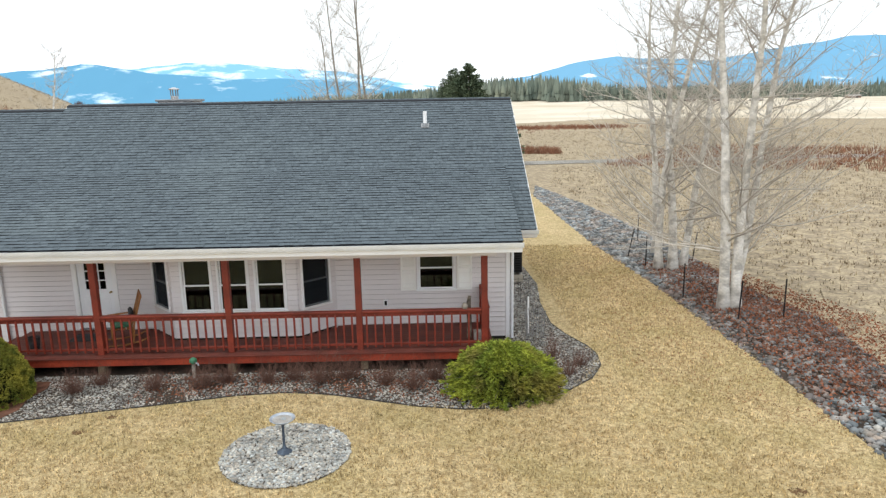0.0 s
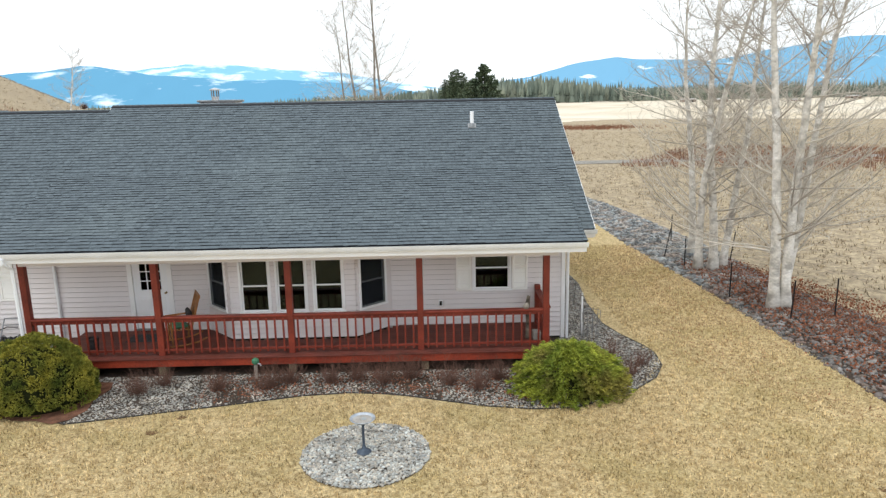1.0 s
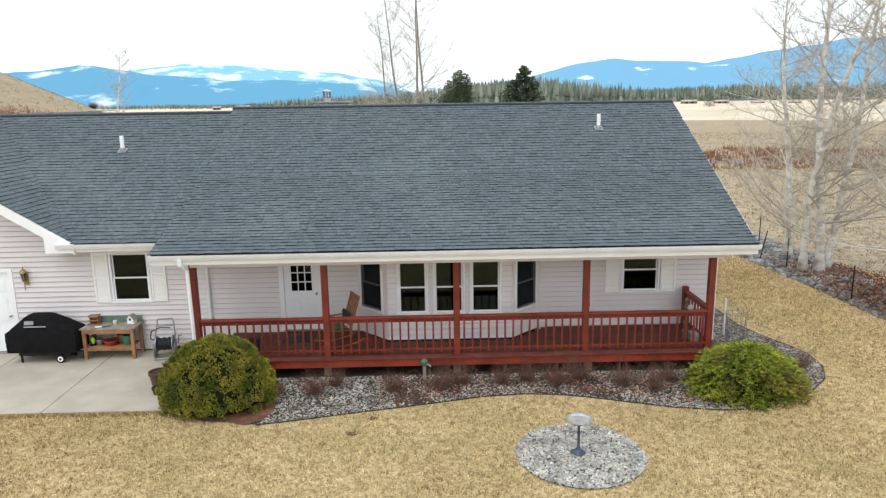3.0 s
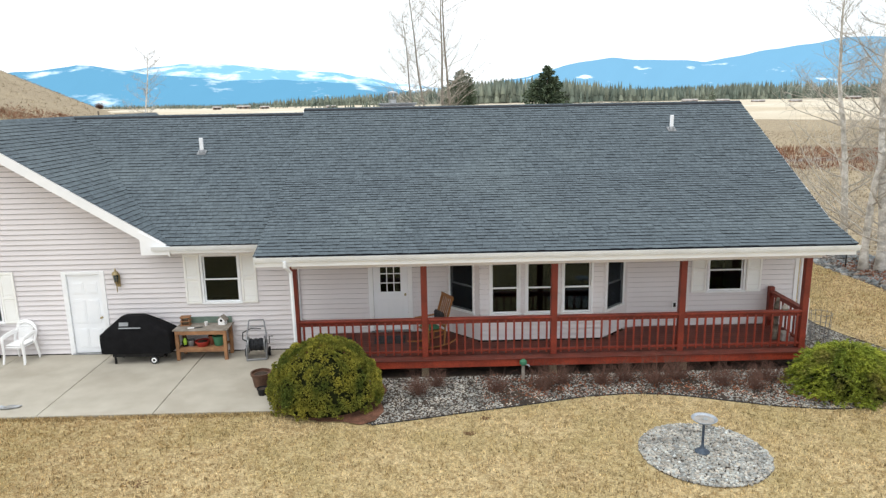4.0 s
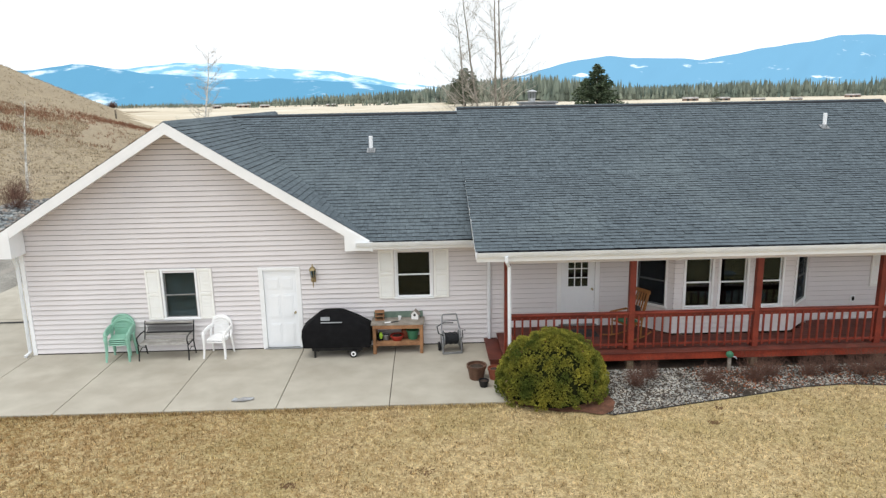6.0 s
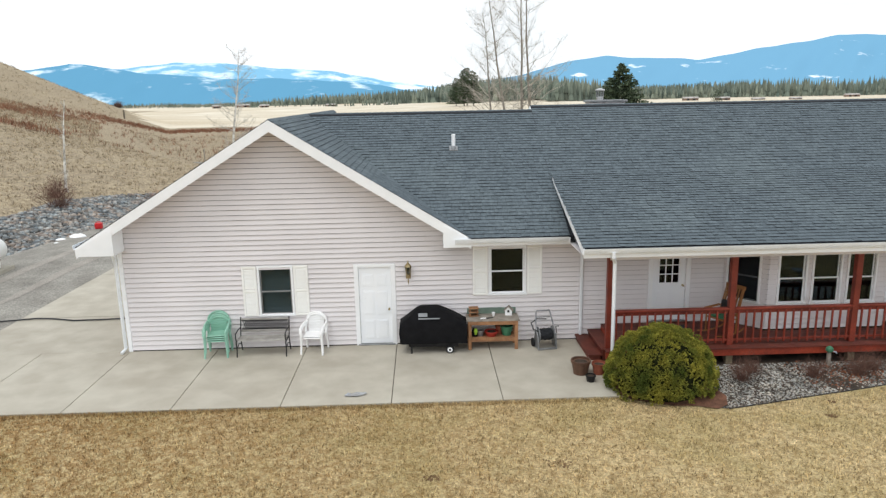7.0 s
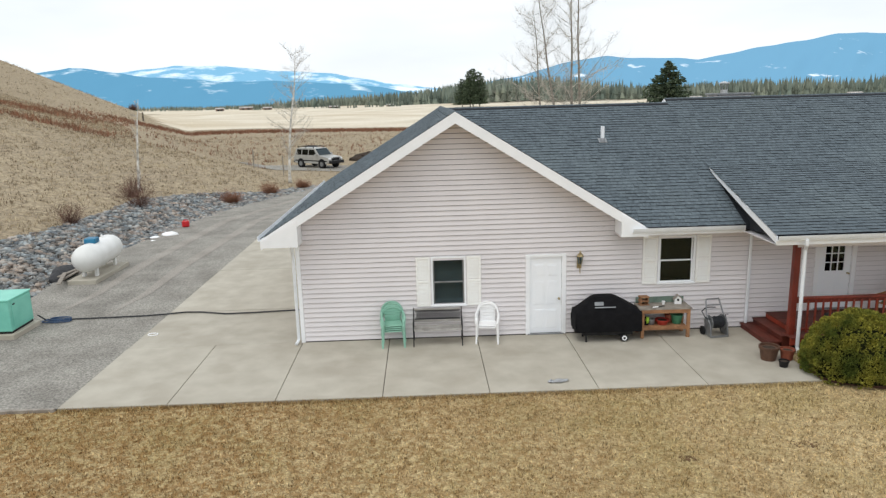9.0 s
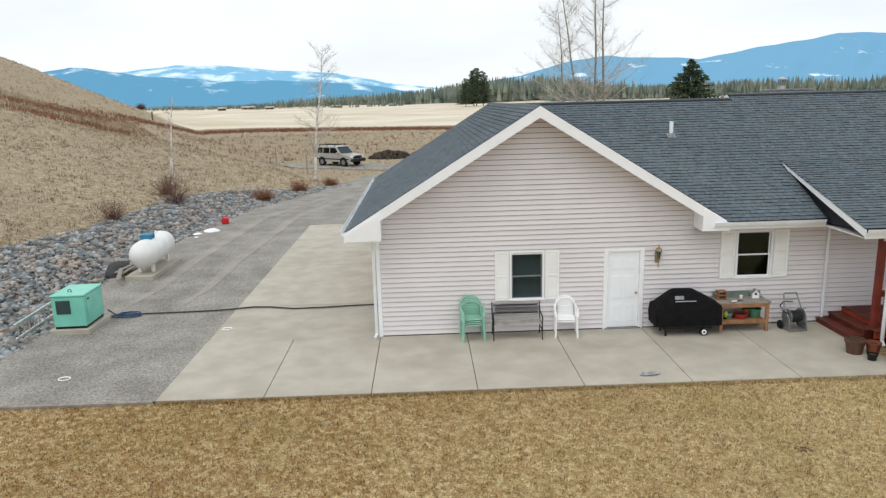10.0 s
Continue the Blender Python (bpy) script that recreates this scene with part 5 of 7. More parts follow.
def bare_tree(name, at, trunks, height, radius, reach, limbs, label, seed, bark, low=0.14, rise=0.55, twigs=3, fat=1.0, subs=2):
    """A leafless aspen: stems, limbs that spread and turn up, branchlets, twigs."""
    r = random.Random(seed)
    t = thing(name, at, label, "tree")
    fine, mid = M(), M()
    for (dx, dy, lean, scale) in trunks:
        H = height * scale
        stem = bend(Vector((dx, dy, -0.1)), Vector((lean[0], lean[1], 1)).normalized(), H, 14, 0.02, 0.035, r)
        R0 = radius * scale
        tm = M().tube(stem, [R0 * (1.6 if i == 0 else 1) * (1 - i / 14) ** 0.85 + 0.012 for i in range(15)], 10)
        part("trunk", tm, bark, t, smooth=True)
        for i in range(limbs):
            u = low + (0.97 - low) * (i + r.random()) / limbs
            f = u * 14
            a, b = stem[int(f)], stem[min(14, int(f) + 1)]
            p = a.lerp(b, f - int(f))
            az = r.uniform(0, 2 * math.pi)
            L = reach * (0.25 + 0.75 * (1 - u) ** 0.8) * r.uniform(0.55, 1.15)
            d = Vector((math.cos(az), math.sin(az), rise * r.uniform(0.2, 1.3))).normalized()
            lr = R0 * (1 - u) ** 0.85 * 0.21 * fat + 0.005
            limb = bend(p, d, L, 7, 0.035, 0.11, r)
            mid.tube(limb, [lr * (1 - j / 7.6) + 0.003 for j in range(8)], 5, cap=False)
            for j in range(1, 8):
                for _ in range(subs):
                    q = limb[j - 1].lerp(limb[j], r.random())
                    d2 = (limb[j] - limb[j - 1]).normalized()
                    d2 = (d2 * 0.9 + Vector((r.gauss(0, 0.6), r.gauss(0, 0.6), r.gauss(0.15, 0.45)))).normalized()
                    L2 = L * 0.36 * (1.15 - j / 9) * r.uniform(0.5, 1.3)
                    sub = bend(q, d2, L2, 4, 0.06, 0.13, r)
                    fine.tube(sub, [0.0062 * fat * (1 - k2 / 5.5) + 0.0016 for k2 in range(5)], 3, cap=False)
                    for _k in range(twigs):
                        w = sub[r.randint(1, 4)]
                        d3 = Vector((r.gauss(0, 0.7), r.gauss(0, 0.7), r.gauss(0.45, 0.45))).normalized()
                        fine.tube(bend(w, d3, r.uniform(0.18, 0.5) * reach / 3, 2, 0.1, 0.1, r), [0.0038 * fat, 0.003 * fat, 0.0018 * fat], 3, cap=False)
    tagged(part("limb_work", mid, TWIG, t, smooth=True), kind="stuff")
    tagged(part("twig_work", fine, TWIG, t, smooth=True), kind="stuff")
    return t


bare_tree("aspen_tree", (7.62, 18.3, 0), [(0, 0, (0.0, 0.0), 1.0), (0.28, -0.05, (0.03, 0.02), 0.97), (0.34, 0.3, (0.12, 0.02), 0.85)], 12.5, 0.135, 4.4, 38,
          "bare white-barked aspen clump rising from the cobble berm", 11, BARK, low=0.10, rise=0.8)
bare_tree("aspen_tree", (7.70, 22.7, 0), [(0, 0, (0.02, 0.0), 1.0), (-0.4, 0.3, (-0.03, 0.0), 0.9), (0.45, 0.4, (0.12, 0.05), 0.85)], 12.5, 0.135, 4.8, 36,
          "bare grey aspen clump with dark knotted base bark", 12, BARK, low=0.08, rise=0.62)
bare_tree("aspen_tree", (7.9, 25.2, 0), [(0, 0, (0.03, 0.03), 1.0)], 10.5, 0.13, 4.2, 32, "slim bare aspen farther along the berm", 13, BARK, low=0.10, rise=0.7)
bare_tree("cottonwood_tree", (-6.5, 59.0, 0), [(0, 0, (0.0, 0), 1.0), (0.75, 0.2, (0.02, 0.02), 0.97), (-0.9, 0.1, (-0.03, 0), 0.92), (-2.2, 0.4, (-0.05, 0.02), 0.74)], 18.0, 0.13, 6.0, 27,
          "tall bare many-stemmed cottonwood behind the house", 21, BARKGREY, low=0.2, rise=0.95, twigs=3, fat=1.25, subs=2)
bare_tree("birch_tree", (-29.7, 53.8, float(land(-29.7, 53.8))), [(0, 0, (0, 0), 1.0)], 10.4, 0.10, 3.4, 36, "slender bare birch beside the lane", 31, BARK, low=0.16, rise=0.8, twigs=3, fat=0.95, subs=2)
bare_tree("young_birch", (-36.6, 42.0, float(land(-36.6, 42.0))), [(0, 0, (-0.02, 0), 1.0)], 5.6, 0.075, 1.1, 12, "thin young white birch on the bank", 32, BARK, low=0.1, rise=0.9, twigs=2, fat=1.3)


def twig_shrub(name, at, size, n, label, seed, material=SHRUBTWIG, thick=0.004, spread=0.75):
    r = random.Random(seed)
    t = thing(name, at, label, "shrub", group="dormant shrubs")
    m = M()
    for i in range(n):
        a, k = r.uniform(0, 2 * math.pi), r.uniform(0.1, 1) * spread
        d = Vector((math.cos(a) * k, math.sin(a) * k, 1)).normalized()
        L = size * r.uniform(0.5, 1.05)
        s = bend(Vector((r.gauss(0, size * 0.12), r.gauss(0, size * 0.12), -0.02)), d, L, 4, 0.02, 0.12, r)
        m.tube(s, [thick * (1 - j / 5) + 0.001 for j in range(5)], 3, cap=False)
        for _ in range(4):
            q = s[r.randint(1, 4)]
            d2 = Vector((r.gauss(0, 0.6), r.gauss(0, 0.6), r.gauss(0.5, 0.5))).normalized()
            m.tube(bend(q, d2, L * 0.4, 2, 0, 0.15, r), [thick * 0.6, thick * 0.45, thick * 0.25], 3, cap=False)
    tagged(part("twig_work", m, material, t), kind="stuff")
    return t


for i, (x, y, s) in enumerate(((-8.0, 13.9, 0.75), (-7.6, 14.3, 0.6), (-6.35, 13.95, 0.65), (-5.35, 14.0, 0.85), (-4.9, 14.25, 0.7), (-4.0, 14.2, 0.7), (-3.45, 14.35, 0.7), (-2.85, 14.15, 0.95), (-2.3, 14.4, 0.8), (-1.45, 14.0, 0.8), (-0.85, 13.75, 0.8), (-0.4, 14.2, 0.7))):
    twig_shrub("dormant_shrub", (x, y - 0.1, -0.05), s * 0.74, 95, "leafless reddish-brown shrub in the pebble bed", 100 + i, thick=0.0034, spread=1.35)
for i, (x, y, s) in enumerate(((2.35, 15.2, 0.6), (2.9, 14.7, 0.45), (2.55, 14.2, 0.5))):
    twig_shrub("dormant_shrub", (x, y, -0.05), s, 40, "small leafless brown shrub at the bed's corner", 130 + i)
for i, (x, y, s) in enumerate(((-35.2, 38.2, 1.7), (-36.4, 40.2, 1.4), (-36.2, 32.6, 1.2))):
    twig_shrub("bank_shrub", (x, y, float(land(x, y)) + 0.03), s, 90, "leafless straggling brown shrub on the bank", 150 + i, SHRUBTWIG, 0.008, 1.5)
for i, (x, y, s) in enumerate(((-31.4, 43.2, 0.9), (-29.9, 47.4, 0.85), (-28.1, 50.2, 0.75))):
    twig_shrub("bank_shrub", (x, y, float(land(x, y)) + 0.03), s, 230, "low dense rust-brown shrub above the cobbles", 160 + i, RUST, 0.008, 2.6)
twig_shrub("hill_shrub", (-100, 200, float(land(-100, 200))), 1.7, 260, "dark rounded bare shrub at the hill's foot", 170, SHRUBTWIG, 0.02, 1.6)
gp = tagged(part("gate_post", M().tube([(0, 0, -0.3), (0, 0, 1.9)], 0.2, 8), BARKDARK), "stout dark wooden post at the hill's foot", "post")
gp.location = (-82, 160, float(land(-82, 160)))
# heaps of dark earth beside the lane
for i, (x, y, n_c, w) in enumerate(((-24.6, 73.5, 500, 2.4), (-20.6, 74.5, 420, 2.0))):
    c, q = rng.uniform(0, 2 * np.pi, n_c), np.sqrt(rng.uniform(0, 1, n_c))
    px, py = x + np.cos(c) * q * w, y + np.sin(c) * q * w * 0.6
    heap = stones("earth_heap", np.stack([px, py, land(px, py) + 0.75 * (1 - q ** 2) * rng.uniform(0.8, 1.0, n_c)], 1), 0.32, SOIL, rng, level=1, flat=0.7)
    tagged(heap, "low heap of dark dug earth beside the lane", "earth heap", "earth heaps", "stuff")


def sprigs(name, pts, normals, length, width, per, material, r, parent, droop=0.0, fuzz=0.55):
    n = len(pts) * per
    p, nn = np.repeat(pts, per, 0), np.repeat(normals, per, 0)
    d = nn + r.normal(0, fuzz, (n, 3)) + np.array([0, 0, -droop])
    d /= np.linalg.norm(d, axis=1, keepdims=True)
    L = (length * r.uniform(0.5, 1.3, n))[:, None]
    w = np.cross(d, r.normal(0, 1, (n, 3)))
    w = w / np.linalg.norm(w, axis=1, keepdims=True) * width * 0.5
    b = p - d * L * 0.3
    v = np.stack([b - w * 0.4, b + d * L * 0.55 - w, b + d * L, b + d * L * 0.55 + w], 1).reshape(-1, 3)
    return arrays(name, v, np.arange(n * 4).reshape(-1, 4), material, parent)


def clipped_bush(name, at, size, n, label, seed, foliage, lobes, depth, length, width, flat=0.0):
    r = np.random.default_rng(seed)
    t = thing(name, at, label, "bush")
    c = r.normal(0, 1, (lobes, 3))
    c[:, 2] = np.abs(c[:, 2]) - 0.3 * r.uniform(0, 1, lobes)
    c /= np.linalg.norm(c, axis=1, keepdims=True)
    centre = c * r.uniform(1 - depth, 1.0, (lobes, 1)) * np.array(size) + np.array([0, 0, size[2] * 0.22])
    per = n // lobes
    out = np.repeat(c, per, 0)
    d = r.normal(0, 1, (lobes * per, 3)) + out * 1.2
    d /= np.linalg.norm(d, axis=1, keepdims=True)
    p = np.repeat(centre, per, 0) + d * np.repeat(r.uniform(0.05, 0.11, (lobes, 1)), per, 0)
    p[:, 2] = np.maximum(p[:, 2], 0.03)
    sprigs("foliage", p, d + out * 0.4, length, width, 5, foliage, r, t, flat)
    # added dark core: blocks the view through and paints shade in the gaps
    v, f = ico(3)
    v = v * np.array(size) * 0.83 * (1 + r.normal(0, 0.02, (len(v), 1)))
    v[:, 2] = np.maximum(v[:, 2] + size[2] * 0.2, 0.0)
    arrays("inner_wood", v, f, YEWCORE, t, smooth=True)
    return t


clipped_bush("yew_bush", (-9.94, 13.5, -0.05), (1.12, 0.92, 1.12), 21000, "rounded clipped yew bush, olive green over red mulch", 5, YEW, 840, 0.08, 0.05, 0.02)


def juniper(at, label, seed):
    """A spreading juniper: many arching sprays from a low crown."""
    r = np.random.default_rng(seed)
    t = thing("juniper_bush", at, label, "bush")
    ps, ns = [], []
    wood = M()
    for i in range(560):
        a = r.uniform(0, 2 * np.pi)
        z0 = r.uniform(0.04, 0.9)
        R = 1.2 * np.sqrt(1 - (z0 / 1.02) ** 2) * r.uniform(0.78, 1.08)
        k = np.linspace(0.4, 1.0, 13)[:, None]
        d = np.array([np.cos(a) * 1.04, np.sin(a) * 0.8, 0.0])
        q = d * R * k + np.array([0, 0, z0]) + np.array([0, 0, 0.14]) * k - np.array([0, 0, 0.2]) * k ** 3
        q[:, 2] = np.maximum(q[:, 2], 0.05)
        ps.append(q + r.normal(0, 0.035, q.shape))
        nn = d + np.array([0, 0, r.uniform(-0.1, 0.25)])
        ns.append(np.repeat(nn[None], 13, 0))
        if i % 4 == 0:
            wood.tube([(0, 0, 0.0), tuple(d * R * 0.5 + np.array([0, 0, z0 * 0.9])), tuple(q[-1])], [0.02, 0.012, 0.004], 4, cap=False)
    part("branch_work", wood, BARKDARK, t)
    sprigs("foliage", np.concatenate(ps), np.concatenate(ns), 0.12, 0.018, 18, JUNIPER, r, t, 0.0, 0.30)
    # added dark core, painted shade behind the sprays
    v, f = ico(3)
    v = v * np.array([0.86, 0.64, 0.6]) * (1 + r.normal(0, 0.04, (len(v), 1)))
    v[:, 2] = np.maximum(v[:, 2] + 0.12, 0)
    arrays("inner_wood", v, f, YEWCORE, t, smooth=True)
    return t


juniper((1.02, 13.5, -0.05), "spreading yellow-green juniper with browned lower tips", 9)


def conifer(name, at, height, spread, label, seed, tiers=26, power=0.8):
    r = np.random.default_rng(seed)
    t = thing(name, at, label, "tree")
    part("trunk", M().tube([(0, 0, -0.2), (0, 0, height)], [height * 0.016, 0.02], 7), BARKDARK, t)
    ps, ns = [], []
    for i in range(tiers):
        u = (i + 0.5) / tiers
        z = height * (0.08 + 0.92 * u)
        m = int(16 * (1 - u)) + 4
        for a in r.uniform(0, 2 * np.pi, m):
            L = spread * (1 - u) ** power * r.uniform(0.6, 1.15) + 0.1
            k = np.linspace(0.15, 1, 7)[:, None]
            d = np.array([np.cos(a), np.sin(a), -0.12])
            q = np.array([0, 0, z]) + d * L * k + np.array([0, 0, 0.12 * L]) * k ** 2
            ps.append(q)
            ns.append(np.repeat(d[None], 7, 0))
    sprigs("foliage", np.concatenate(ps), np.concatenate(ns), height * 0.042, height * 0.014, 8, CONIFER, r, t, 0.15)
    return t


conifer("spruce_tree", (2.85, 62, 0), 8.8, 4.8, "dark green spruce behind the house", 41, 44, 0.85)
conifer("small_pine", (155, 400, float(land(155, 400))), 9.0, 3.6, "small lone pine out in the field", 42, 16, 0.5)
for i, (x, dx, h) in enumerate(((11.2, 0, 22), (17.2, 3, 21), (6.6, 5, 17), (13.5, 8, 23))):
    conifer("field_pine", (x, 430 + dx, float(land(x, 430 + dx))), h, 5.5, "tall dark pine in a clump far out in the field", 50 + i, 30, 0.4)

# far woods: small conifers in belts
def wood_belt(name, n, x0, x1, y0, y1, h0, h1, seed, label):
    r = np.random.default_rng(seed)
    x, y = r.uniform(x0, x1, n), r.uniform(y0, y1, n)
    h = r.uniform(h0, h1, n) * (0.75 + 0.35 * np.sin(x * 0.013) * np.sin(x * 0.0047 + 1))
    h = h * np.clip(0.35 + 0.65 * (x + 260) / 200, 0.35, 1)
    z = land(x, y) - 0.5
    a = np.arange(6) * np.pi / 3
    vs, fs = [], []
    base = 0
    for lo, hi, w in ((0.08, 0.66, 0.15), (0.36, 1.0, 0.10)):
        ring = np.stack([np.cos(a), np.sin(a)], 1)[None] * (h * w)[:, None, None] * r.uniform(0.7, 1.2, (n, 6, 1))
        rim = np.concatenate([ring + np.stack([x, y], 1)[:, None], np.repeat((z + h * lo)[:, None, None], 6, 1)], 2)
        tip = np.stack([x, y, z + h * hi], 1)[:, None]
        vs.append(np.concatenate([rim, tip], 1).reshape(-1, 3))
        k = base + np.arange(n)[:, None, None] * 7
        fs.append((k + np.array([[i, (i + 1) % 6, 6] for i in range(6)])[None]).reshape(-1, 3))
        base += n * 7
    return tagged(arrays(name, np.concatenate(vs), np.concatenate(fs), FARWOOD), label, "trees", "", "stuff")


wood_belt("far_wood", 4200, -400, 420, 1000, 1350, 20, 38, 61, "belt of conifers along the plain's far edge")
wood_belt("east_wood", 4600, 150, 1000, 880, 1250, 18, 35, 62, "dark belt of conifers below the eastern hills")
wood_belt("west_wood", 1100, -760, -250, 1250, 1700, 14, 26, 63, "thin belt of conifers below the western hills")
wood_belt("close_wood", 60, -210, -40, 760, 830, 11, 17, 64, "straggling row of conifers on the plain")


def barn(at, size, label, turn, roof_mat=FARROOF):
    t = thing("farm_building", at, label, "building", turn, "far farm buildings")
    w, d, h = (0.6 * k for k in size)
    part("wall", M().box(-w / 2, -d / 2, -1, w / 2, d / 2, h), FARWALL, t)
    part("roof", M().prism([(-w / 2 - 0.4, -d / 2 - 0.5, h - 0.2), (-w / 2 - 0.4, 0, h + d * 0.22), (-w / 2 - 0.4, d / 2 + 0.5, h - 0.2)], (w + 0.8, 0, 0)), roof_mat, t)
    for i in range(2):
        part("door", M().box(-w * 0.3 + i * w * 0.4, -d / 2 - 0.06, -1, -w * 0.3 + i * w * 0.4 + 2.4, -d / 2, h * 0.7), BLACKMETAL, t)


for x, y, s in ((-216, 800, (24, 10, 4)), (-190, 790, (16, 9, 4)), (-120, 820, (18, 9, 4)), (-55, 830, (14, 9, 3.5)), (232, 640, (22, 10, 3.5)), (262, 640, (20, 9, 3.2)), (300, 650, (18, 9, 3.2)), (330, 640, (16, 9, 3.2)), (420, 700, (22, 9, 4)), (-240, 780, (14, 9, 4))):
    barn((x, y, float(land(x, y))), s, "small far-off farm building with a pale roof", 8 if x < 0 else -6)


def range_of_hills(name, dist, depth, prof, material, seed, label):
    """A long hill range. prof: (bearing as x/y, height over the plain as a share of the distance)."""
    r = np.random.default_rng(seed)
    b = np.linspace(prof[0][0], prof[-1][0], 260)
    h = np.interp(b, [p[0] for p in prof], [p[1] for p in prof])
    j = sum(np.sin(b * f + r.uniform(0, 6)) * a for f, a in ((23, 0.0012), (51, 0.0008), (120, 0.0004)))
    h = np.maximum(0, h + j * np.minimum(1, h / 0.012))
    rows = 14
    v = []
    for i in range(rows):
        u = i / (rows - 1)
        y = dist + depth * u
        rid = np.sin(b * 60 + u * 5) * 0.03 + np.sin(b * 140 - u * 7) * 0.02
        v.append(np.stack([b * y, np.full_like(b, y), -40 + (h * (dist + depth) + 46) * np.clip(u + rid * u * (1 - u) * 4, 0, 1) ** 0.85], 1))
    v = np.concatenate(v)
    n = len(b)
    i = (np.arange(rows - 1)[:, None] * n + np.arange(n - 1)[None]).ravel()
    return tagged(arrays(name, v, np.stack([i, i + 1, i + n + 1, i + n], 1), material, smooth=True), label, "hills", "", "structure")


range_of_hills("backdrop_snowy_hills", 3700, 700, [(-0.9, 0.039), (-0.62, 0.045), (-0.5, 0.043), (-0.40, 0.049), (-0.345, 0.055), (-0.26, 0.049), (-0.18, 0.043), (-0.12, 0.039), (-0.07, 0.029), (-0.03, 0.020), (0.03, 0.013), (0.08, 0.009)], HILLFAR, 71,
               "snow-patched hills on the horizon, painted in pale haze blue")
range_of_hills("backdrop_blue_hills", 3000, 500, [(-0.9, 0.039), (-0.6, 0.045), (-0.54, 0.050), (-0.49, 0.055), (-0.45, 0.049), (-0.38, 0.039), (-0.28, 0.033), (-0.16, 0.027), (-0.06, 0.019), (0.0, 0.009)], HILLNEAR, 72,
               "forested hills on the horizon, painted in dark haze blue")
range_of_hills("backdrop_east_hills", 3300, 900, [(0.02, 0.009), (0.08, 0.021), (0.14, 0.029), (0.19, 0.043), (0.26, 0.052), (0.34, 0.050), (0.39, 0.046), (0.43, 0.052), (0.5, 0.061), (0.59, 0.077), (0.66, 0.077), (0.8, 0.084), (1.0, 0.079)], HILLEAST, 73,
               "mountain range with snow streaks, painted in hazy blue")


# ---- things on and round the house ----
def vent(x, y, z):
    t = thing("roof_vent", (x, y, z), "white plumbing vent pipe standing on the shingles", "vent", group="roof vents")
    part("pipe", M().lathe([(0.055, -0.1), (0.055, 0.42), (0.048, 0.43), (0.048, 0.38)], n=14), WHITE, t, smooth=False)
    part("flashing", M().prism([(-0.12, -0.12, -0.12 * SL + 0.03), (0.12, -0.12, -0.12 * SL + 0.03), (0.12, 0.1, 0.1 * SL + 0.03), (-0.12, 0.1, 0.1 * SL + 0.03)], (0, 0, 0.01)), GREYMETAL, t)
    part("boot", M().lathe([(0.10, -0.02), (0.075, 0.06), (0.058, 0.10)], n=14), GREYMETAL, t)


vent(-14.05, 19.69, mz(19.69))
vent(-0.56, 20.42, mz(20.42))

ch = thing("chimney", (-8.68, 23.6, 4.7), "boxed chimney with a grey metal top and cap behind the ridge", "chimney")
part("chase", M().box(-0.56, -0.5, 0, 0.56, 0.5, 1.24, 0.01), SIDING, ch)
part("top_plate", M().box(-0.62, -0.56, 1.24, 0.62, 0.56, 1.31, 0.01), GREYMETAL, ch)
part("flue", M().lathe([(0.12, 1.31), (0.12, 1.42)], at=(-0.18, 0, 0), n=14), ALU, ch)
cage = M()
for i in range(8):
    a = i * math.pi / 4
    cage.box(-0.18 + 0.12 * math.cos(a) - 0.012, 0.12 * math.sin(a) - 0.012, 1.42, -0.18 + 0.12 * math.cos(a) + 0.012, 0.12 * math.sin(a) + 0.012, 1.62)
part("cap_cage", cage, GREYMETAL, ch)
part("cap_lid", M().lathe([(0.17, 1.62), (0.17, 1.65), (0.03, 1.70)], at=(-0.18, 0, 0), n=14), ALU, ch)

lamp = thing("wall_lantern", (-15.38, WY - 0.02, 1.62), "aged brass carriage lantern on the siding", "wall lamp")
part("backplate", M().box(-0.06, -0.015, 0.12, 0.06, 0.0, 0.42, 0.006), BRASS, lamp)
part("tail", M().lathe([(0.006, 0.0), (0.014, 0.05), (0.01, 0.2), (0.05, 0.26)], at=(0, -0.10, 0), n=10), BRASS, lamp)
part("arm", M().tube([(0, -0.01, 0.25), (0, -0.05, 0.2), (0, -0.10, 0.22)], 0.01, 6), BRASS, lamp)
part("lantern_glass", M().lathe([(0.045, 0.27), (0.075, 0.45)], at=(0, -0.10, 0), n=6), GLASS, lamp)
cg = M()
for i in range(6):
    a = i * math.pi / 3
    cg.tube([(0.047 * math.cos(a), -0.10 + 0.047 * math.sin(a), 0.27), (0.077 * math.cos(a), -0.10 + 0.077 * math.sin(a), 0.45)], 0.006, 4)
part("cage", cg, BRASS, lamp)
part("roof_cap", M().lathe([(0.09, 0.45), (0.06, 0.51), (0.02, 0.54), (0.012, 0.6)], at=(0, -0.10, 0), n=12), BRASS, lamp)
ot = thing("outlet_box", (-1.59, WY - 0.02, 0.95), "white outdoor outlet with a dark cover on the siding", "outlet")
part("plate", M().box(-0.055, -0.015, -0.085, 0.055, 0.0, 0.085, 0.005), WHITE, ot)
part("cover", M().box(-0.03, -0.035, -0.055, 0.03, -0.015, 0.055, 0.004), BLACKMETAL, ot)


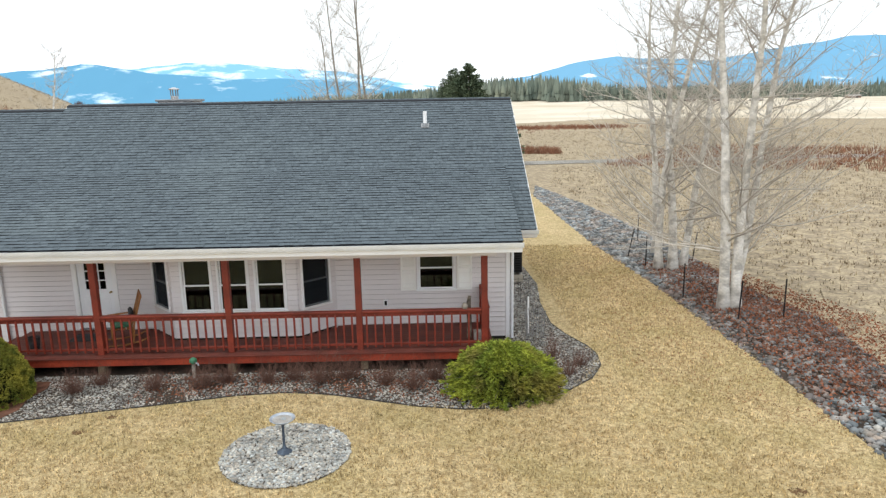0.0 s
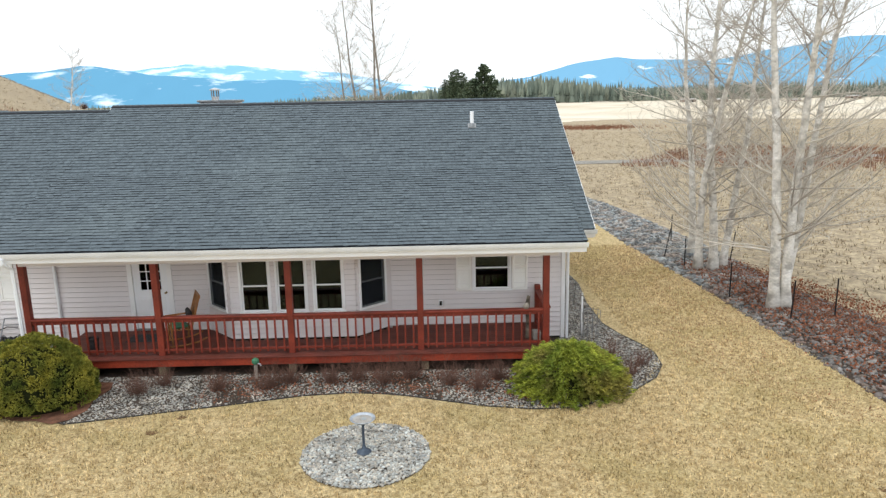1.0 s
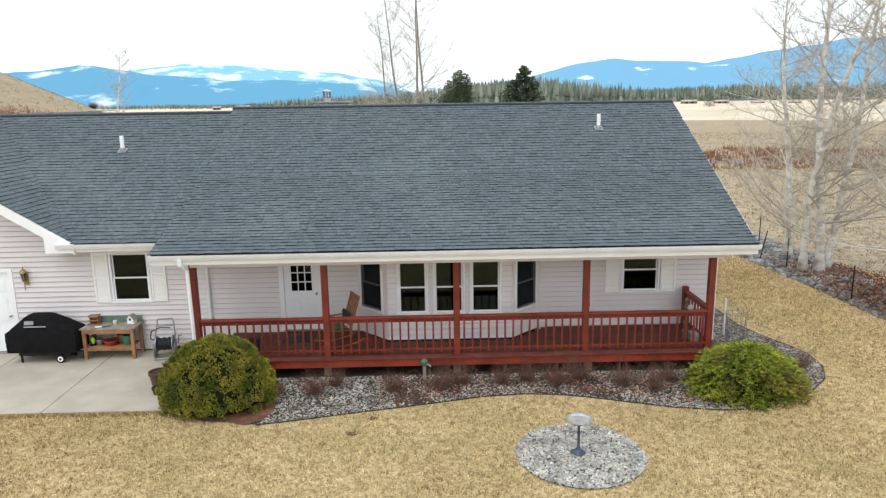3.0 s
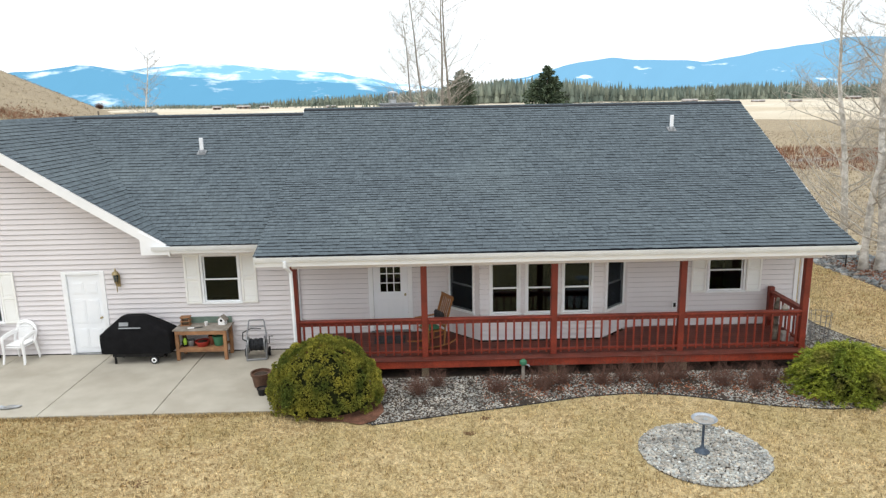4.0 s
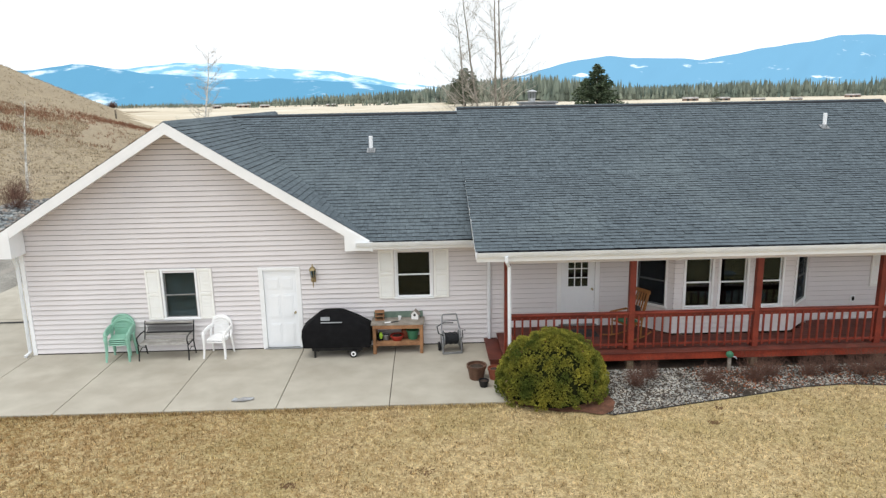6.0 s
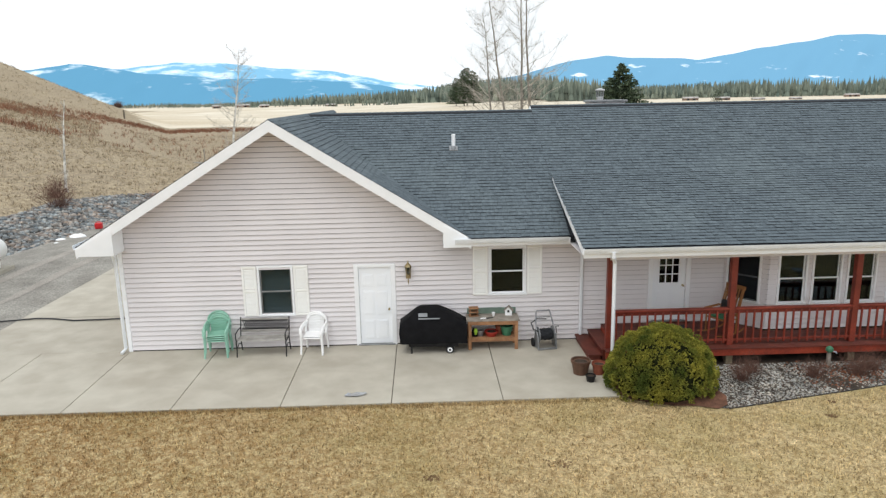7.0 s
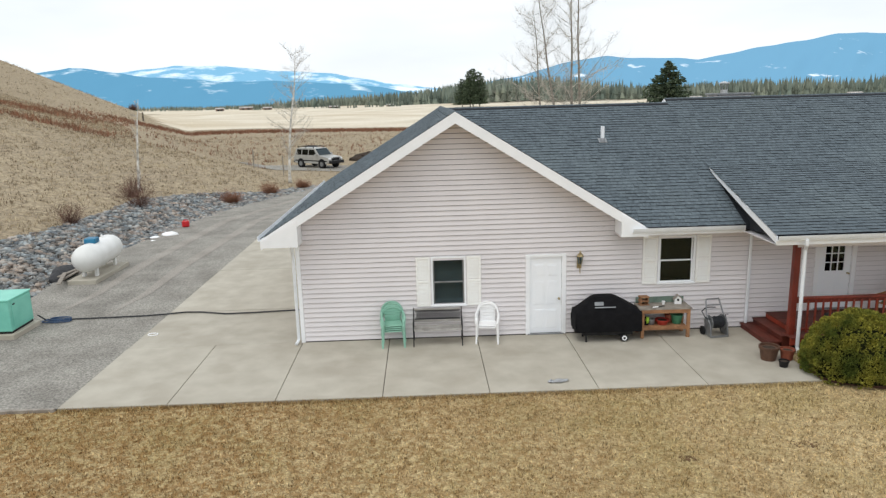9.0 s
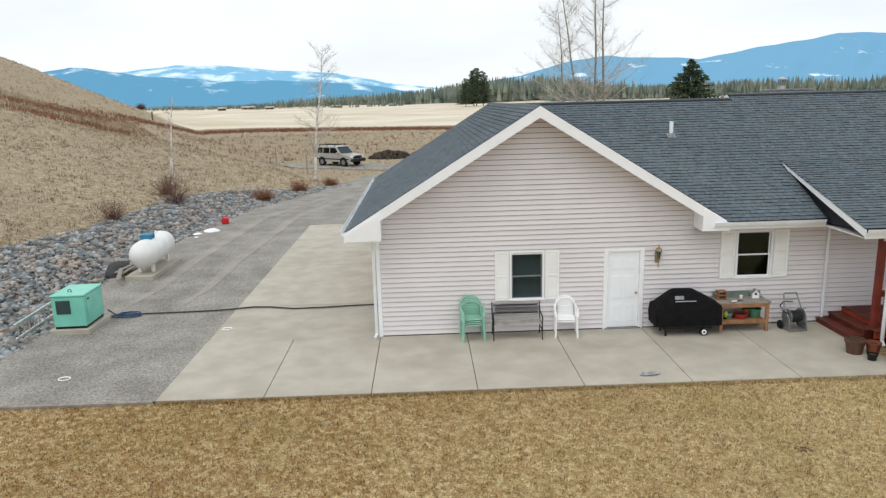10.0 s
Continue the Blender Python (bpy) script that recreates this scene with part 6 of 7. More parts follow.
def armchair(at, n, material, label, turn, gap=0.045):
    """Stack of moulded plastic garden chairs."""
    for i in range(n):
        t = thing("garden_chair", (at[0], at[1] + 0.012 * i, at[2] + gap * i), label, "chair", turn + (1.5 * i if i % 2 else -1.0 * i), "stacked garden chairs")
        s = M()
        s.box(-0.22, -0.22, 0.40, 0.22, 0.20, 0.425, 0.01)
        part("seat", s, material, t)
        b = M()
        for j in range(9):
            x = -0.17 + j * 0.0425
            top = 0.88 - 0.55 * x * x * 4
            part("back_slat", M().prism([(x - 0.015, 0.20, 0.41), (x + 0.015, 0.20, 0.41), (x + 0.015, 0.31, top - 0.01), (x - 0.015, 0.31, top - 0.01)], (0, 0.012, 0)), material, t)
        arc = [(-0.26, 0.17, 0.43), (-0.27, 0.24, 0.62)] + [(-0.25 * math.cos(k * math.pi / 10), 0.30, 0.68 + 0.22 * math.sin(k * math.pi / 10)) for k in range(11)] + [(0.27, 0.24, 0.62), (0.26, 0.17, 0.43)]
        b.tube(arc, 0.026, 6)
        for zz in (0.52, 0.60, 0.68, 0.76):
            part("back_rib", M().box(-0.2, 0.19 + (zz - 0.43) * 0.24, zz, 0.2, 0.205 + (zz - 0.43) * 0.24, zz + 0.022), material, t)
        part("backrest", b, material, t)
        for sx in (-1, 1):
            part("armrest", M().tube([(sx * 0.27, 0.22, 0.66), (sx * 0.285, 0.0, 0.645), (sx * 0.28, -0.22, 0.61), (sx * 0.265, -0.26, 0.54)], [0.026, 0.03, 0.032, 0.028], 6), material, t)
            for sy in (-1, 1):
                part("leg", M().tube([(sx * 0.255, -0.25 if sy < 0 else 0.19, 0.55 if sy < 0 else 0.43), (sx * 0.265, sy * 0.24, 0.2), (sx * 0.275, sy * 0.27, 0.0)], [0.03, 0.025, 0.024], 6), material, t)


armchair((-20.17, 16.22, 0.0), 4, GREENPLASTIC, "moulded mint-green plastic armchair in a stack on the patio", 3)
armchair((-17.78, 16.26, 0.0), 2, WHITEPLASTIC, "moulded white plastic armchair stacked beside the bench", -8)

bn = thing("garden_bench", (-19.04, 16.2, 0), "garden bench with grey slats, lattice back and black iron ends", "bench", -1)
for i in range(5):
    part("slat", M().box(-0.6, -0.22 + i * 0.085, 0.40 + 0.01 * (i == 0), 0.6, -0.145 + i * 0.085, 0.425, 0.005), GREYSLAT, bn)
for z0, z1 in ((0.50, 0.555), (0.79, 0.835)):
    part("slat", M().box(-0.6, 0.225 + (z0 - 0.45) * 0.2, z0, 0.6, 0.25 + (z0 - 0.45) * 0.2, z1, 0.005), GREYSLAT, bn)
lat = M()
for i in range(22):
    x = -0.56 + i * 0.051
    lat.tube([(x, 0.26, 0.575), (x + 0.10, 0.295, 0.775)], 0.009, 4)
    lat.tube([(x + 0.10, 0.26, 0.575), (x, 0.295, 0.775)], 0.009, 4)
lat.box(-0.58, 0.25, 0.56, 0.58, 0.27, 0.585)
lat.box(-0.58, 0.285, 0.765, 0.58, 0.305, 0.79)
part("lattice_panel", lat, BLACKMETAL, bn, "black cast lattice panel")
for sx in (-0.61, 0.61):
    e = M()
    e.tube([(sx, -0.24, 0.0), (sx, -0.20, 0.15), (sx, -0.22, 0.38), (sx, 0.2, 0.40), (sx, 0.26, 0.6), (sx, 0.32, 0.86)], 0.016, 6)
    e.tube([(sx, 0.28, 0.0), (sx, 0.22, 0.2), (sx, 0.18, 0.40)], 0.016, 6)
    e.tube([(sx, 0.26, 0.62), (sx, 0.0, 0.63), (sx, -0.22, 0.60), (sx, -0.25, 0.53), (sx, -0.2, 0.40)], 0.016, 6)
    e.tube([(sx, -0.2, 0.2), (sx, 0.0, 0.27), (sx, 0.22, 0.2)], 0.011, 6)
    part("iron_end", e, BLACKMETAL, bn, "black scrolled iron end")

# covered grill
gr = thing("covered_grill", (-14.78, 16.12, 0), "gas grill under a black vinyl cover", "grill", -1)
prof = [(-0.83, 0.27, 0.29), (-0.835, 0.55, 0.31), (-0.82, 0.76, 0.31), (-0.74, 0.84, 0.29), (-0.40, 1.12, 0.20), (-0.30, 1.16, 0.17), (0.08, 1.165, 0.17), (0.18, 1.14, 0.20), (0.50, 0.97, 0.26), (0.76, 0.82, 0.29), (0.82, 0.74, 0.31), (0.835, 0.5, 0.31), (0.82, 0.27, 0.29)]
c = M()
nseg = 9
for x, z, w in prof:
    for j in range(nseg):
        u = j / (nseg - 1) * 2 - 1
        edge_drop = 0.05 * abs(u) ** 4 * (1 if z > 0.8 else 0)
        c.v.append((x + 0.012 * math.sin(7 * u + z * 9), u * w + 0.012 * math.sin(x * 11 + z * 8), z - edge_drop))
for i in range(len(prof) - 1):
    for j in range(nseg - 1):
        a = i * nseg + j
        c.f.append((a, a + 1, a + nseg + 1, a + nseg))
for side, w in ((0, -1), (nseg - 1, 1)):
    ring = [i * nseg + side for i in range(len(prof))]
    # skirt: upper part of the front and back closed by a fan of quads down to the hem
    n0 = len(c.v)
    for i, (x, z, wd) in enumerate(prof):
        c.v.append((x * 0.985, w * (0.315 + 0.014 * math.sin(x * 14)), min(z, 0.70 + 0.02 * math.sin(x * 5))))
    hem = len(c.v)
    for i, (x, z, wd) in enumerate(prof):
        c.v.append((x * 0.99, w * (0.30 + 0.018 * math.sin(x * 17 + 1)), 0.27))
    for i in range(len(prof) - 1):
        c.f.append((ring[i], ring[i + 1], n0 + i + 1, n0 + i))
        c.f.append((n0 + i, n0 + i + 1, hem + i + 1, hem + i))
part("cover", c, BLACKCOVER, gr, "black vinyl cover with soft folds", smooth=True)
part("patch", M().prism([(-0.36, -0.262, 0.955), (-0.14, -0.262, 0.955), (-0.14, -0.232, 1.04), (-0.36, -0.232, 1.04)], (0, -0.012, 0.004)), GREYMETAL, gr, "pale grey cover patch")
part("strip", M().prism([(-0.36, -0.292, 0.90), (0.16, -0.292, 0.90), (0.16, -0.28, 0.925), (-0.36, -0.28, 0.925)], (0, -0.012, 0.004)), GREYMETAL, gr, "pale reflective strip")
part("chassis", M().box(-0.62, -0.22, 0.16, 0.62, 0.22, 0.30, 0.01), BLACKMETAL, gr)
for x, y in ((-0.55, -0.22), (-0.55, 0.2), (0.5, 0.2)):
    part("leg", M().box(x - 0.022, y - 0.022, 0, x + 0.022, y + 0.022, 0.3, 0.004), BLACKMETAL, gr)
for y in (-0.26, 0.22):
    wh = part("wheel", M().tube([(0.40, y - 0.025, 0.10), (0.40, y + 0.025, 0.10)], 0.10, 18), RUBBER, gr)
    part("hub", M().tube([(0.40, y - 0.035, 0.10), (0.40, y + 0.03, 0.10)], 0.062, 14), WHITEPLASTIC, wh, "white wheel hub")
    part("hub_cap", M().tube([(0.40, y - 0.04, 0.10), (0.40, y - 0.03, 0.10)], 0.03, 12), BLACKMETAL, wh)

# potting bench
pb = thing("potting_bench", (-13.29, 16.28, 0), "weathered wooden potting bench with a low shelf", "potting bench", -1)
for x in (-0.58, 0.58):
    for y in (-0.24, 0.22):
        part("leg", M().box(x - 0.04, y - 0.035, 0, x + 0.04, y + 0.035, 0.74, 0.005), OLDWOOD, pb)
for i in range(4):
    part("top_board", M().box(-0.66, -0.29 + i * 0.145, 0.745, 0.66, -0.152 + i * 0.145, 0.775, 0.004), GREYWOOD, pb)
    part("shelf_board", M().box(-0.54, -0.22 + i * 0.115, 0.28, 0.54, -0.11 + i * 0.115, 0.305, 0.004), OLDWOOD, pb)
part("apron", M().box(-0.60, -0.285, 0.65, 0.60, -0.255, 0.744, 0.004), OLDWOOD, pb)
part("shelf_rail", M().box(-0.56, -0.265, 0.21, 0.56, -0.235, 0.30, 0.004), OLDWOOD, pb)
part("back_board", M().box(-0.62, 0.27, 0.74, 0.62, 0.29, 0.93, 0.004), FADEDGREEN, pb, "faded green back board")
part("end_rail", M().box(-0.60, -0.20, 0.24, -0.57, 0.2, 0.30, 0.004), OLDWOOD, pb)


def pot(name, at, r0, r1, h, material, label, category="pot", soil=True):
    t = thing(name, at, label, category)
    part("body", M().lathe([(r0, 0), (r1 * 0.97, h * 0.82), (r1 * 1.06, h * 0.82), (r1 * 1.06, h), (r1 * 0.92, h), (r1 * 0.90, h * 0.85)], n=20), material, t)
    if soil:
        part("soil", M().lathe([(r1 * 0.9, h * 0.78), (r1 * 0.9, h * 0.84), (0.01, h * 0.88)], n=16), SOIL, t)
    return t


SZ = 0.305
pot("green_bucket", (-12.93, 16.25, SZ), 0.11, 0.15, 0.24, GREENPOT, "green plastic bucket on the bench's low shelf", "bucket", False)
pot("red_bowl", (-13.32, 16.2, SZ), 0.12, 0.17, 0.13, REDPOT, "red bowl holding grey odds and ends", "bowl", True)
pot("terracotta_pot", (-13.12, 16.33, SZ), 0.07, 0.09, 0.22, TERRACOTTA, "small terracotta pot on the low shelf")
pot("grey_pot", (-13.60, 16.22, SZ), 0.07, 0.09, 0.15, GREYMETAL, "small grey metal pot on the low shelf")
bag = thing("tool_bag", (-13.74, 16.2, SZ), "dark bag with a lime-green pocket", "bag")
part("body", M().lathe([(0.07, 0), (0.085, 0.1), (0.05, 0.2)], n=10), BLACKCOVER, bag)
part("pocket", M().lathe([(0.03, 0.06), (0.05, 0.14), (0.03, 0.22)], at=(0.02, -0.06, 0), n=10), LIME, bag, "lime-green pocket")
TZ = 0.775
fd = thing("bird_feeder", (-13.75, 16.4, TZ), "small tiered wooden bird feeder", "bird feeder", 6)
for z in (0.0, 0.1, 0.2):
    part("tier", M().box(-0.12, -0.10, z, 0.12, 0.10, z + 0.022, 0.003), OLDWOOD, fd)
for x in (-0.09, 0.09):
    part("side", M().box(x - 0.01, -0.07, 0.02, x + 0.01, 0.07, 0.2), OLDWOOD, fd)
bh = thing("bird_house", (-12.86, 16.42, TZ), "white wooden birdhouse with a dark round hole", "birdhouse", -12)
part("body", M().prism([(-0.085, -0.07, 0), (0.085, -0.07, 0), (0.085, -0.07, 0.13), (0, -0.07, 0.22), (-0.085, -0.07, 0.13)], (0, 0.14, 0)), WHITEPLASTIC, bh)
for sx in (-1, 1):
    part("roof_panel", M().prism([(0, -0.09, 0.235), (sx * 0.12, -0.09, 0.115), (sx * 0.12, -0.09, 0.10), (0, -0.09, 0.222)], (0, 0.18, 0)), GREYWOOD, bh)
# black disc on the solid front, painted as the shade inside a hole
part("hole", M().tube([(0, -0.075, 0.11), (0, -0.069, 0.11)], 0.032, 14), BLACKMETAL, bh)
tr = thing("garden_trowel", (-13.42, 16.15, TZ), "garden trowel with a white handle on the bench top", "tool", 25)
part("blade", M().box(-0.05, -0.03, 0.003, 0.16, 0.03, 0.012, 0.003), BLACKMETAL, tr)
part("handle", M().tube([(-0.05, 0, 0.015), (-0.2, 0.02, 0.02)], 0.017, 8), WHITEPLASTIC, tr)
cup = thing("white_cup", (-13.25, 16.36, TZ), "small white cup on the bench", "cup")
part("body", M().lathe([(0.03, 0), (0.045, 0.09), (0.038, 0.09), (0.03, 0.02)], n=14), WHITEPLASTIC, cup)

# hose reel
hr = thing("hose_reel", (-11.98, 16.12, 0), "grey metal garden hose reel cart with a wound dark hose", "hose reel", 8)
for sx in (-0.23, 0.23):
    part("side_frame", M().tube([(sx, -0.22, 0.03), (sx, -0.18, 0.3), (sx, 0.05, 0.55), (sx * 0.8, 0.18, 0.85)], 0.018, 8), GREYMETAL, hr)
    part("side_panel", M().prism([(sx, -0.23, 0.02), (sx, 0.12, 0.02), (sx, 0.06, 0.42), (sx, -0.17, 0.36)], (0.02 * (1 if sx > 0 else -1), 0, 0)), GREYMETAL, hr)
part("handle", M().tube([(-0.184, 0.18, 0.85), (-0.17, 0.18, 0.90), (0.17, 0.18, 0.90), (0.184, 0.18, 0.85)], 0.016, 8), GREYMETAL, hr)
part("cross_bar", M().tube([(-0.2, 0.14, 0.74), (0.2, 0.14, 0.74)], 0.013, 8), GREYMETAL, hr)
part("base_bar", M().box(-0.24, -0.25, 0.0, 0.24, -0.20, 0.05, 0.006), GREYMETAL, hr)
part("drum", M().tube([(-0.18, -0.02, 0.34), (0.18, -0.02, 0.34)], 0.10, 16), BLACKMETAL, hr)
for sx in (-0.19, 0.19):
    part("flange", M().tube([(sx - 0.012, -0.02, 0.34), (sx + 0.012, -0.02, 0.34)], 0.2, 20), GREYMETAL, hr)
coil = M()
coil.tube([(-0.16 + 0.32 * i / 120, -0.02 + (0.135 + 0.012 * math.sin(i * 0.9)) * math.cos(i * 0.52), 0.34 + (0.135 + 0.012 * math.sin(i * 0.9)) * math.sin(i * 0.52)) for i in range(121)], 0.016, 6)
part("hose", coil, CABLE, hr, "dark wound garden hose")
part("loose_hose", M().tube([(-0.2, -0.1, 0.45), (-0.32, -0.05, 0.5), (-0.33, 0.1, 0.62), (-0.15, 0.2, 0.68), (0.1, 0.2, 0.66)], 0.015, 6), CABLE, hr)
for sx in (-0.28, 0.28):
    part("wheel", M().tube([(sx - 0.02, 0.1, 0.11), (sx + 0.02, 0.1, 0.11)], 0.11, 16), RUBBER, hr)
part("crank", M().tube([(0.21, -0.02, 0.34), (0.30, -0.02, 0.34), (0.30, 0.05, 0.5), (0.38, 0.05, 0.5)], 0.012, 6), BLACKMETAL, hr)

pot("large_planter", (-11.47, 14.36, 0), 0.16, 0.215, 0.33, BROWNPOT, "large brown ribbed planter filled with soil", "planter")
pot("clay_planter", (-11.06, 14.32, 0), 0.12, 0.16, 0.26, TERRACOTTA, "terracotta planter beside the yew", "planter")
pot("black_pot", (-11.35, 13.9, 0), 0.085, 0.11, 0.15, BLACKMETAL, "small black nursery pot", "planter")
lt = thing("plastic_scrap", (-16.5, 13.52, 0), "crumpled pale plastic sheet lying on the concrete", "litter", 12)
m = M()
r8 = random.Random(8)
for i in range(7):
    for j in range(4):
        m.v.append((-0.24 + i * 0.08 + r8.gauss(0, 0.01), (-0.1 + j * 0.065) * (1 - 0.5 * abs(i - 3) / 3) + r8.gauss(0, 0.01), 0.012 + abs(r8.gauss(0, 0.016))))
for i in range(6):
    for j in range(3):
        a = i * 4 + j
        m.f.append((a, a + 1, a + 5, a + 4))
part("sheet", m, ALU, lt)

# bird bath
bb = thing("bird_bath", (-3.0, 11.05, -0.03), "grey metal bird bath on a slim pedestal", "bird bath")
part("base", M().lathe([(0.13, 0.0), (0.13, 0.02), (0.09, 0.045), (0.045, 0.08), (0.026, 0.13)], n=24), PEDESTAL, bb)
part("pedestal", M().lathe([(0.024, 0.1), (0.022, 0.5), (0.05, 0.56), (0.08, 0.58)], n=16), PEDESTAL, bb)
part("dish", M().lathe([(0.06, 0.57), (0.15, 0.585), (0.205, 0.625), (0.222, 0.64), (0.217, 0.648), (0.195, 0.632), (0.14, 0.605), (0.01, 0.60)], n=32), GALV, bb, "worn silvery dish", smooth=True)
part("water_ice", M().lathe([(0.165, 0.615), (0.165, 0.622), (0.01, 0.624)], n=24), GREYSLAT, bb, "pale ice in the dish")
part("stone", M().lathe([(0.03, 0.615), (0.05, 0.63), (0.02, 0.65)], at=(0.02, 0, 0), n=8), STONE, bb)

sp = thing("yard_hydrant", (-5.69, 14.45, -0.1), "yard tap on a grey post under a green cap", "tap")
part("post", M().box(-0.035, -0.035, 0, 0.035, 0.035, 0.40, 0.005), GREYWOOD, sp)
part("cap", M().lathe([(0.05, 0.40), (0.085, 0.44), (0.08, 0.50), (0.03, 0.54)], n=14), GREENPOT, sp, "green plastic cap")
part("spout", M().tube([(0.03, -0.02, 0.43), (0.12, -0.06, 0.42), (0.13, -0.07, 0.38)], 0.016, 8), GALV, sp)

# rocking chair on the porch
rc = thing("rocking_chair", (-7.72, 15.65, DZ), "honey-coloured slatted wooden rocking chair with a cushion", "rocking chair", -62)
for sx in (-0.27, 0.27):
    part("rocker", M().tube([(sx, -0.5, 0.09), (sx, -0.25, 0.035), (sx, 0.05, 0.02), (sx, 0.35, 0.05), (sx, 0.55, 0.12)], 0.02, 6), HONEYWOOD, rc)
    part("front_leg", M().tube([(sx, -0.22, 0.04), (sx, -0.22, 0.62)], 0.02, 8), HONEYWOOD, rc)
    part("back_post", M().tube([(sx, 0.2, 0.03), (sx * 0.95, 0.24, 0.45), (sx * 0.9, 0.46, 1.15)], 0.021, 8), HONEYWOOD, rc)
    part("armrest", M().box(sx - 0.04, -0.28, 0.62, sx + 0.04, 0.26, 0.645, 0.006), HONEYWOOD, rc)
for i in range(6):
    part("seat_slat", M().box(-0.26, -0.24 + i * 0.08, 0.40 - i * 0.006, 0.26, -0.175 + i * 0.08, 0.418 - i * 0.006, 0.003), HONEYWOOD, rc)
for i in range(6):
    x = -0.20 + i * 0.08
    part("back_slat", M().prism([(x - 0.022, 0.245, 0.47), (x + 0.022, 0.245, 0.47), (x + 0.022, 0.45, 1.10), (x - 0.022, 0.45, 1.10)], (0, 0.014, 0)), HONEYWOOD, rc)
part("crest_rail", M().box(-0.28, 0.44, 1.08, 0.28, 0.47, 1.17, 0.008), HONEYWOOD, rc)
part("lower_rail", M().box(-0.26, 0.235, 0.44, 0.26, 0.26, 0.49, 0.004), HONEYWOOD, rc)
part("cushion", M().box(-0.22, -0.2, 0.42, 0.22, 0.16, 0.48, 0.03), GREENPOT, rc, "faded green cushion")
part("pillow", M().box(-0.2, 0.17, 0.56, 0.2, 0.27, 0.80, 0.04), TARP, rc, "dull patterned back pillow")
mt_ = tagged(part("door_mat", M().box(-9.1, 15.75, DZ, -8.35, 16.3, DZ + 0.012, 0.004), TARP), "dark door mat before the entry door", "mat")
dw = thing("driftwood_post", (0.42, 15.45, DZ), "weathered grey carved wooden post on the porch", "ornament")
part("body", M().tube([(0, 0, 0), (0.01, 0, 0.4), (-0.01, 0.01, 0.8), (0.015, 0, 1.02)], [0.06, 0.055, 0.06, 0.035], 9), BARKDARK, dw)
bx = tagged(part("pale_box", M().box(0.52, 15.28, DZ, 0.70, 15.5, DZ + 0.2, 0.01), GREYSLAT), "small pale box on the porch floor", "box")
fg = thing("rail_ornament", (0.30, 14.86, DZ + 0.905), "small dark ornament perched on the porch rail", "ornament")
part("body", M().lathe([(0.05, 0), (0.075, 0.05), (0.05, 0.11), (0.035, 0.13)], n=10), GREYWOOD, fg)
pl = tagged(part("small_planter", M().lathe([(0.10, DZ), (0.13, DZ + 0.3), (0.11, DZ + 0.3), (0.1, DZ + 0.26)], at=(-9.6, 15.3, 0), n=16), TARP), "grey planter standing on the porch boards", "planter")

# beside the east wall
ac = thing("heat_pump", (2.1, 22.4, -0.04), "black heat pump unit on a grey stand beside the house", "heat pump")
part("pad", M().box(-0.45, -0.4, 0, 0.42, 0.4, 0.22, 0.01), CONCRETE, ac)
part("cabinet", M().box(-0.42, -0.36, 0.30, 0.40, 0.36, 1.05, 0.02), BLACKMETAL, ac)
for x in (-0.35, 0.33):
    part("foot", M().box(x - 0.03, -0.3, 0.22, x + 0.03, 0.3, 0.30), GREYMETAL, ac)
for i in range(8):
    part("louvre", M().box(-0.36, -0.375, 0.36 + i * 0.08, 0.34, -0.36, 0.40 + i * 0.08, 0.003), BLACKCOVER, ac)


def wire_cage(at, r, h, n, material, label):
    t = thing("wire_cage", at, label, "plant cage")
    for i in range(n):
        a = 2 * math.pi * i / n
        part("upright", M().tube([(r * 0.8 * math.cos(a), r * 0.8 * math.sin(a), 0), (r * math.cos(a), r * math.sin(a), h)], 0.006, 4), material, t)
    for z in (0.25, 0.55, 0.95):
        k = r * (0.8 + 0.2 * z)
        part("hoop", M().tube([(k * math.cos(i * math.pi / 8), k * math.sin(i * math.pi / 8), z * h) for i in range(17)], 0.005, 4), material, t)


wire_cage((2.12, 16.5, -0.04), 0.26, 0.75, 12, GREYMETAL, "round galvanized wire plant cage in the pebbles")
wire_cage((2.08, 19.4, -0.04), 0.28, 0.75, 4, BLACKMETAL, "dark wire plant support in the pebble strip")
stk = tagged(part("white_stake", M().tube([(2.0, 16.9, -0.05), (2.0, 16.9, 0.95)], 0.022, 8), WHITEPLASTIC), "white plastic stake in the pebbles", "stake")

for x, y, lx, ly in ((8.93, 17.6, 0, 0), (7.55, 17.25, 0.05, 0), (6.95, 19.6, 0, 0), (7.05, 23.6, 0, 0), (6.85, 25.2, 0.22, 0), (8.9, 24.2, 0.15, 0), (7.9, 27.5, 0.0, 0), (9.4, 13.4, 0, 0)):
    t = thing("fence_post", (x, y, float(land(x, y))), "thin dark steel fence post on the berm", "fence post", group="fence posts")
    part("post", M().prism([(-0.02, -0.004, -0.1), (0.02, -0.004, -0.1), (0.02 + lx, -0.004 + ly, 1.12), (-0.02 + lx, -0.004 + ly, 1.12)], (0, 0.008, 0)), BLACKMETAL, t)
    part("stem", M().tube([(0, 0.015, -0.1), (lx, 0.015 + ly, 1.12)], 0.013, 4), BLACKMETAL, t)
for x, y in ((-31.3, 59.6), (-34.5, 62.5)):
    t = thing("fence_post", (x, y, float(land(x, y))), "weathered post beside the lane", "fence post", group="fence posts")
    part("post", M().tube([(0, 0, -0.1), (0, 0, 1.7)], 0.05, 6), GREYWOOD, t)

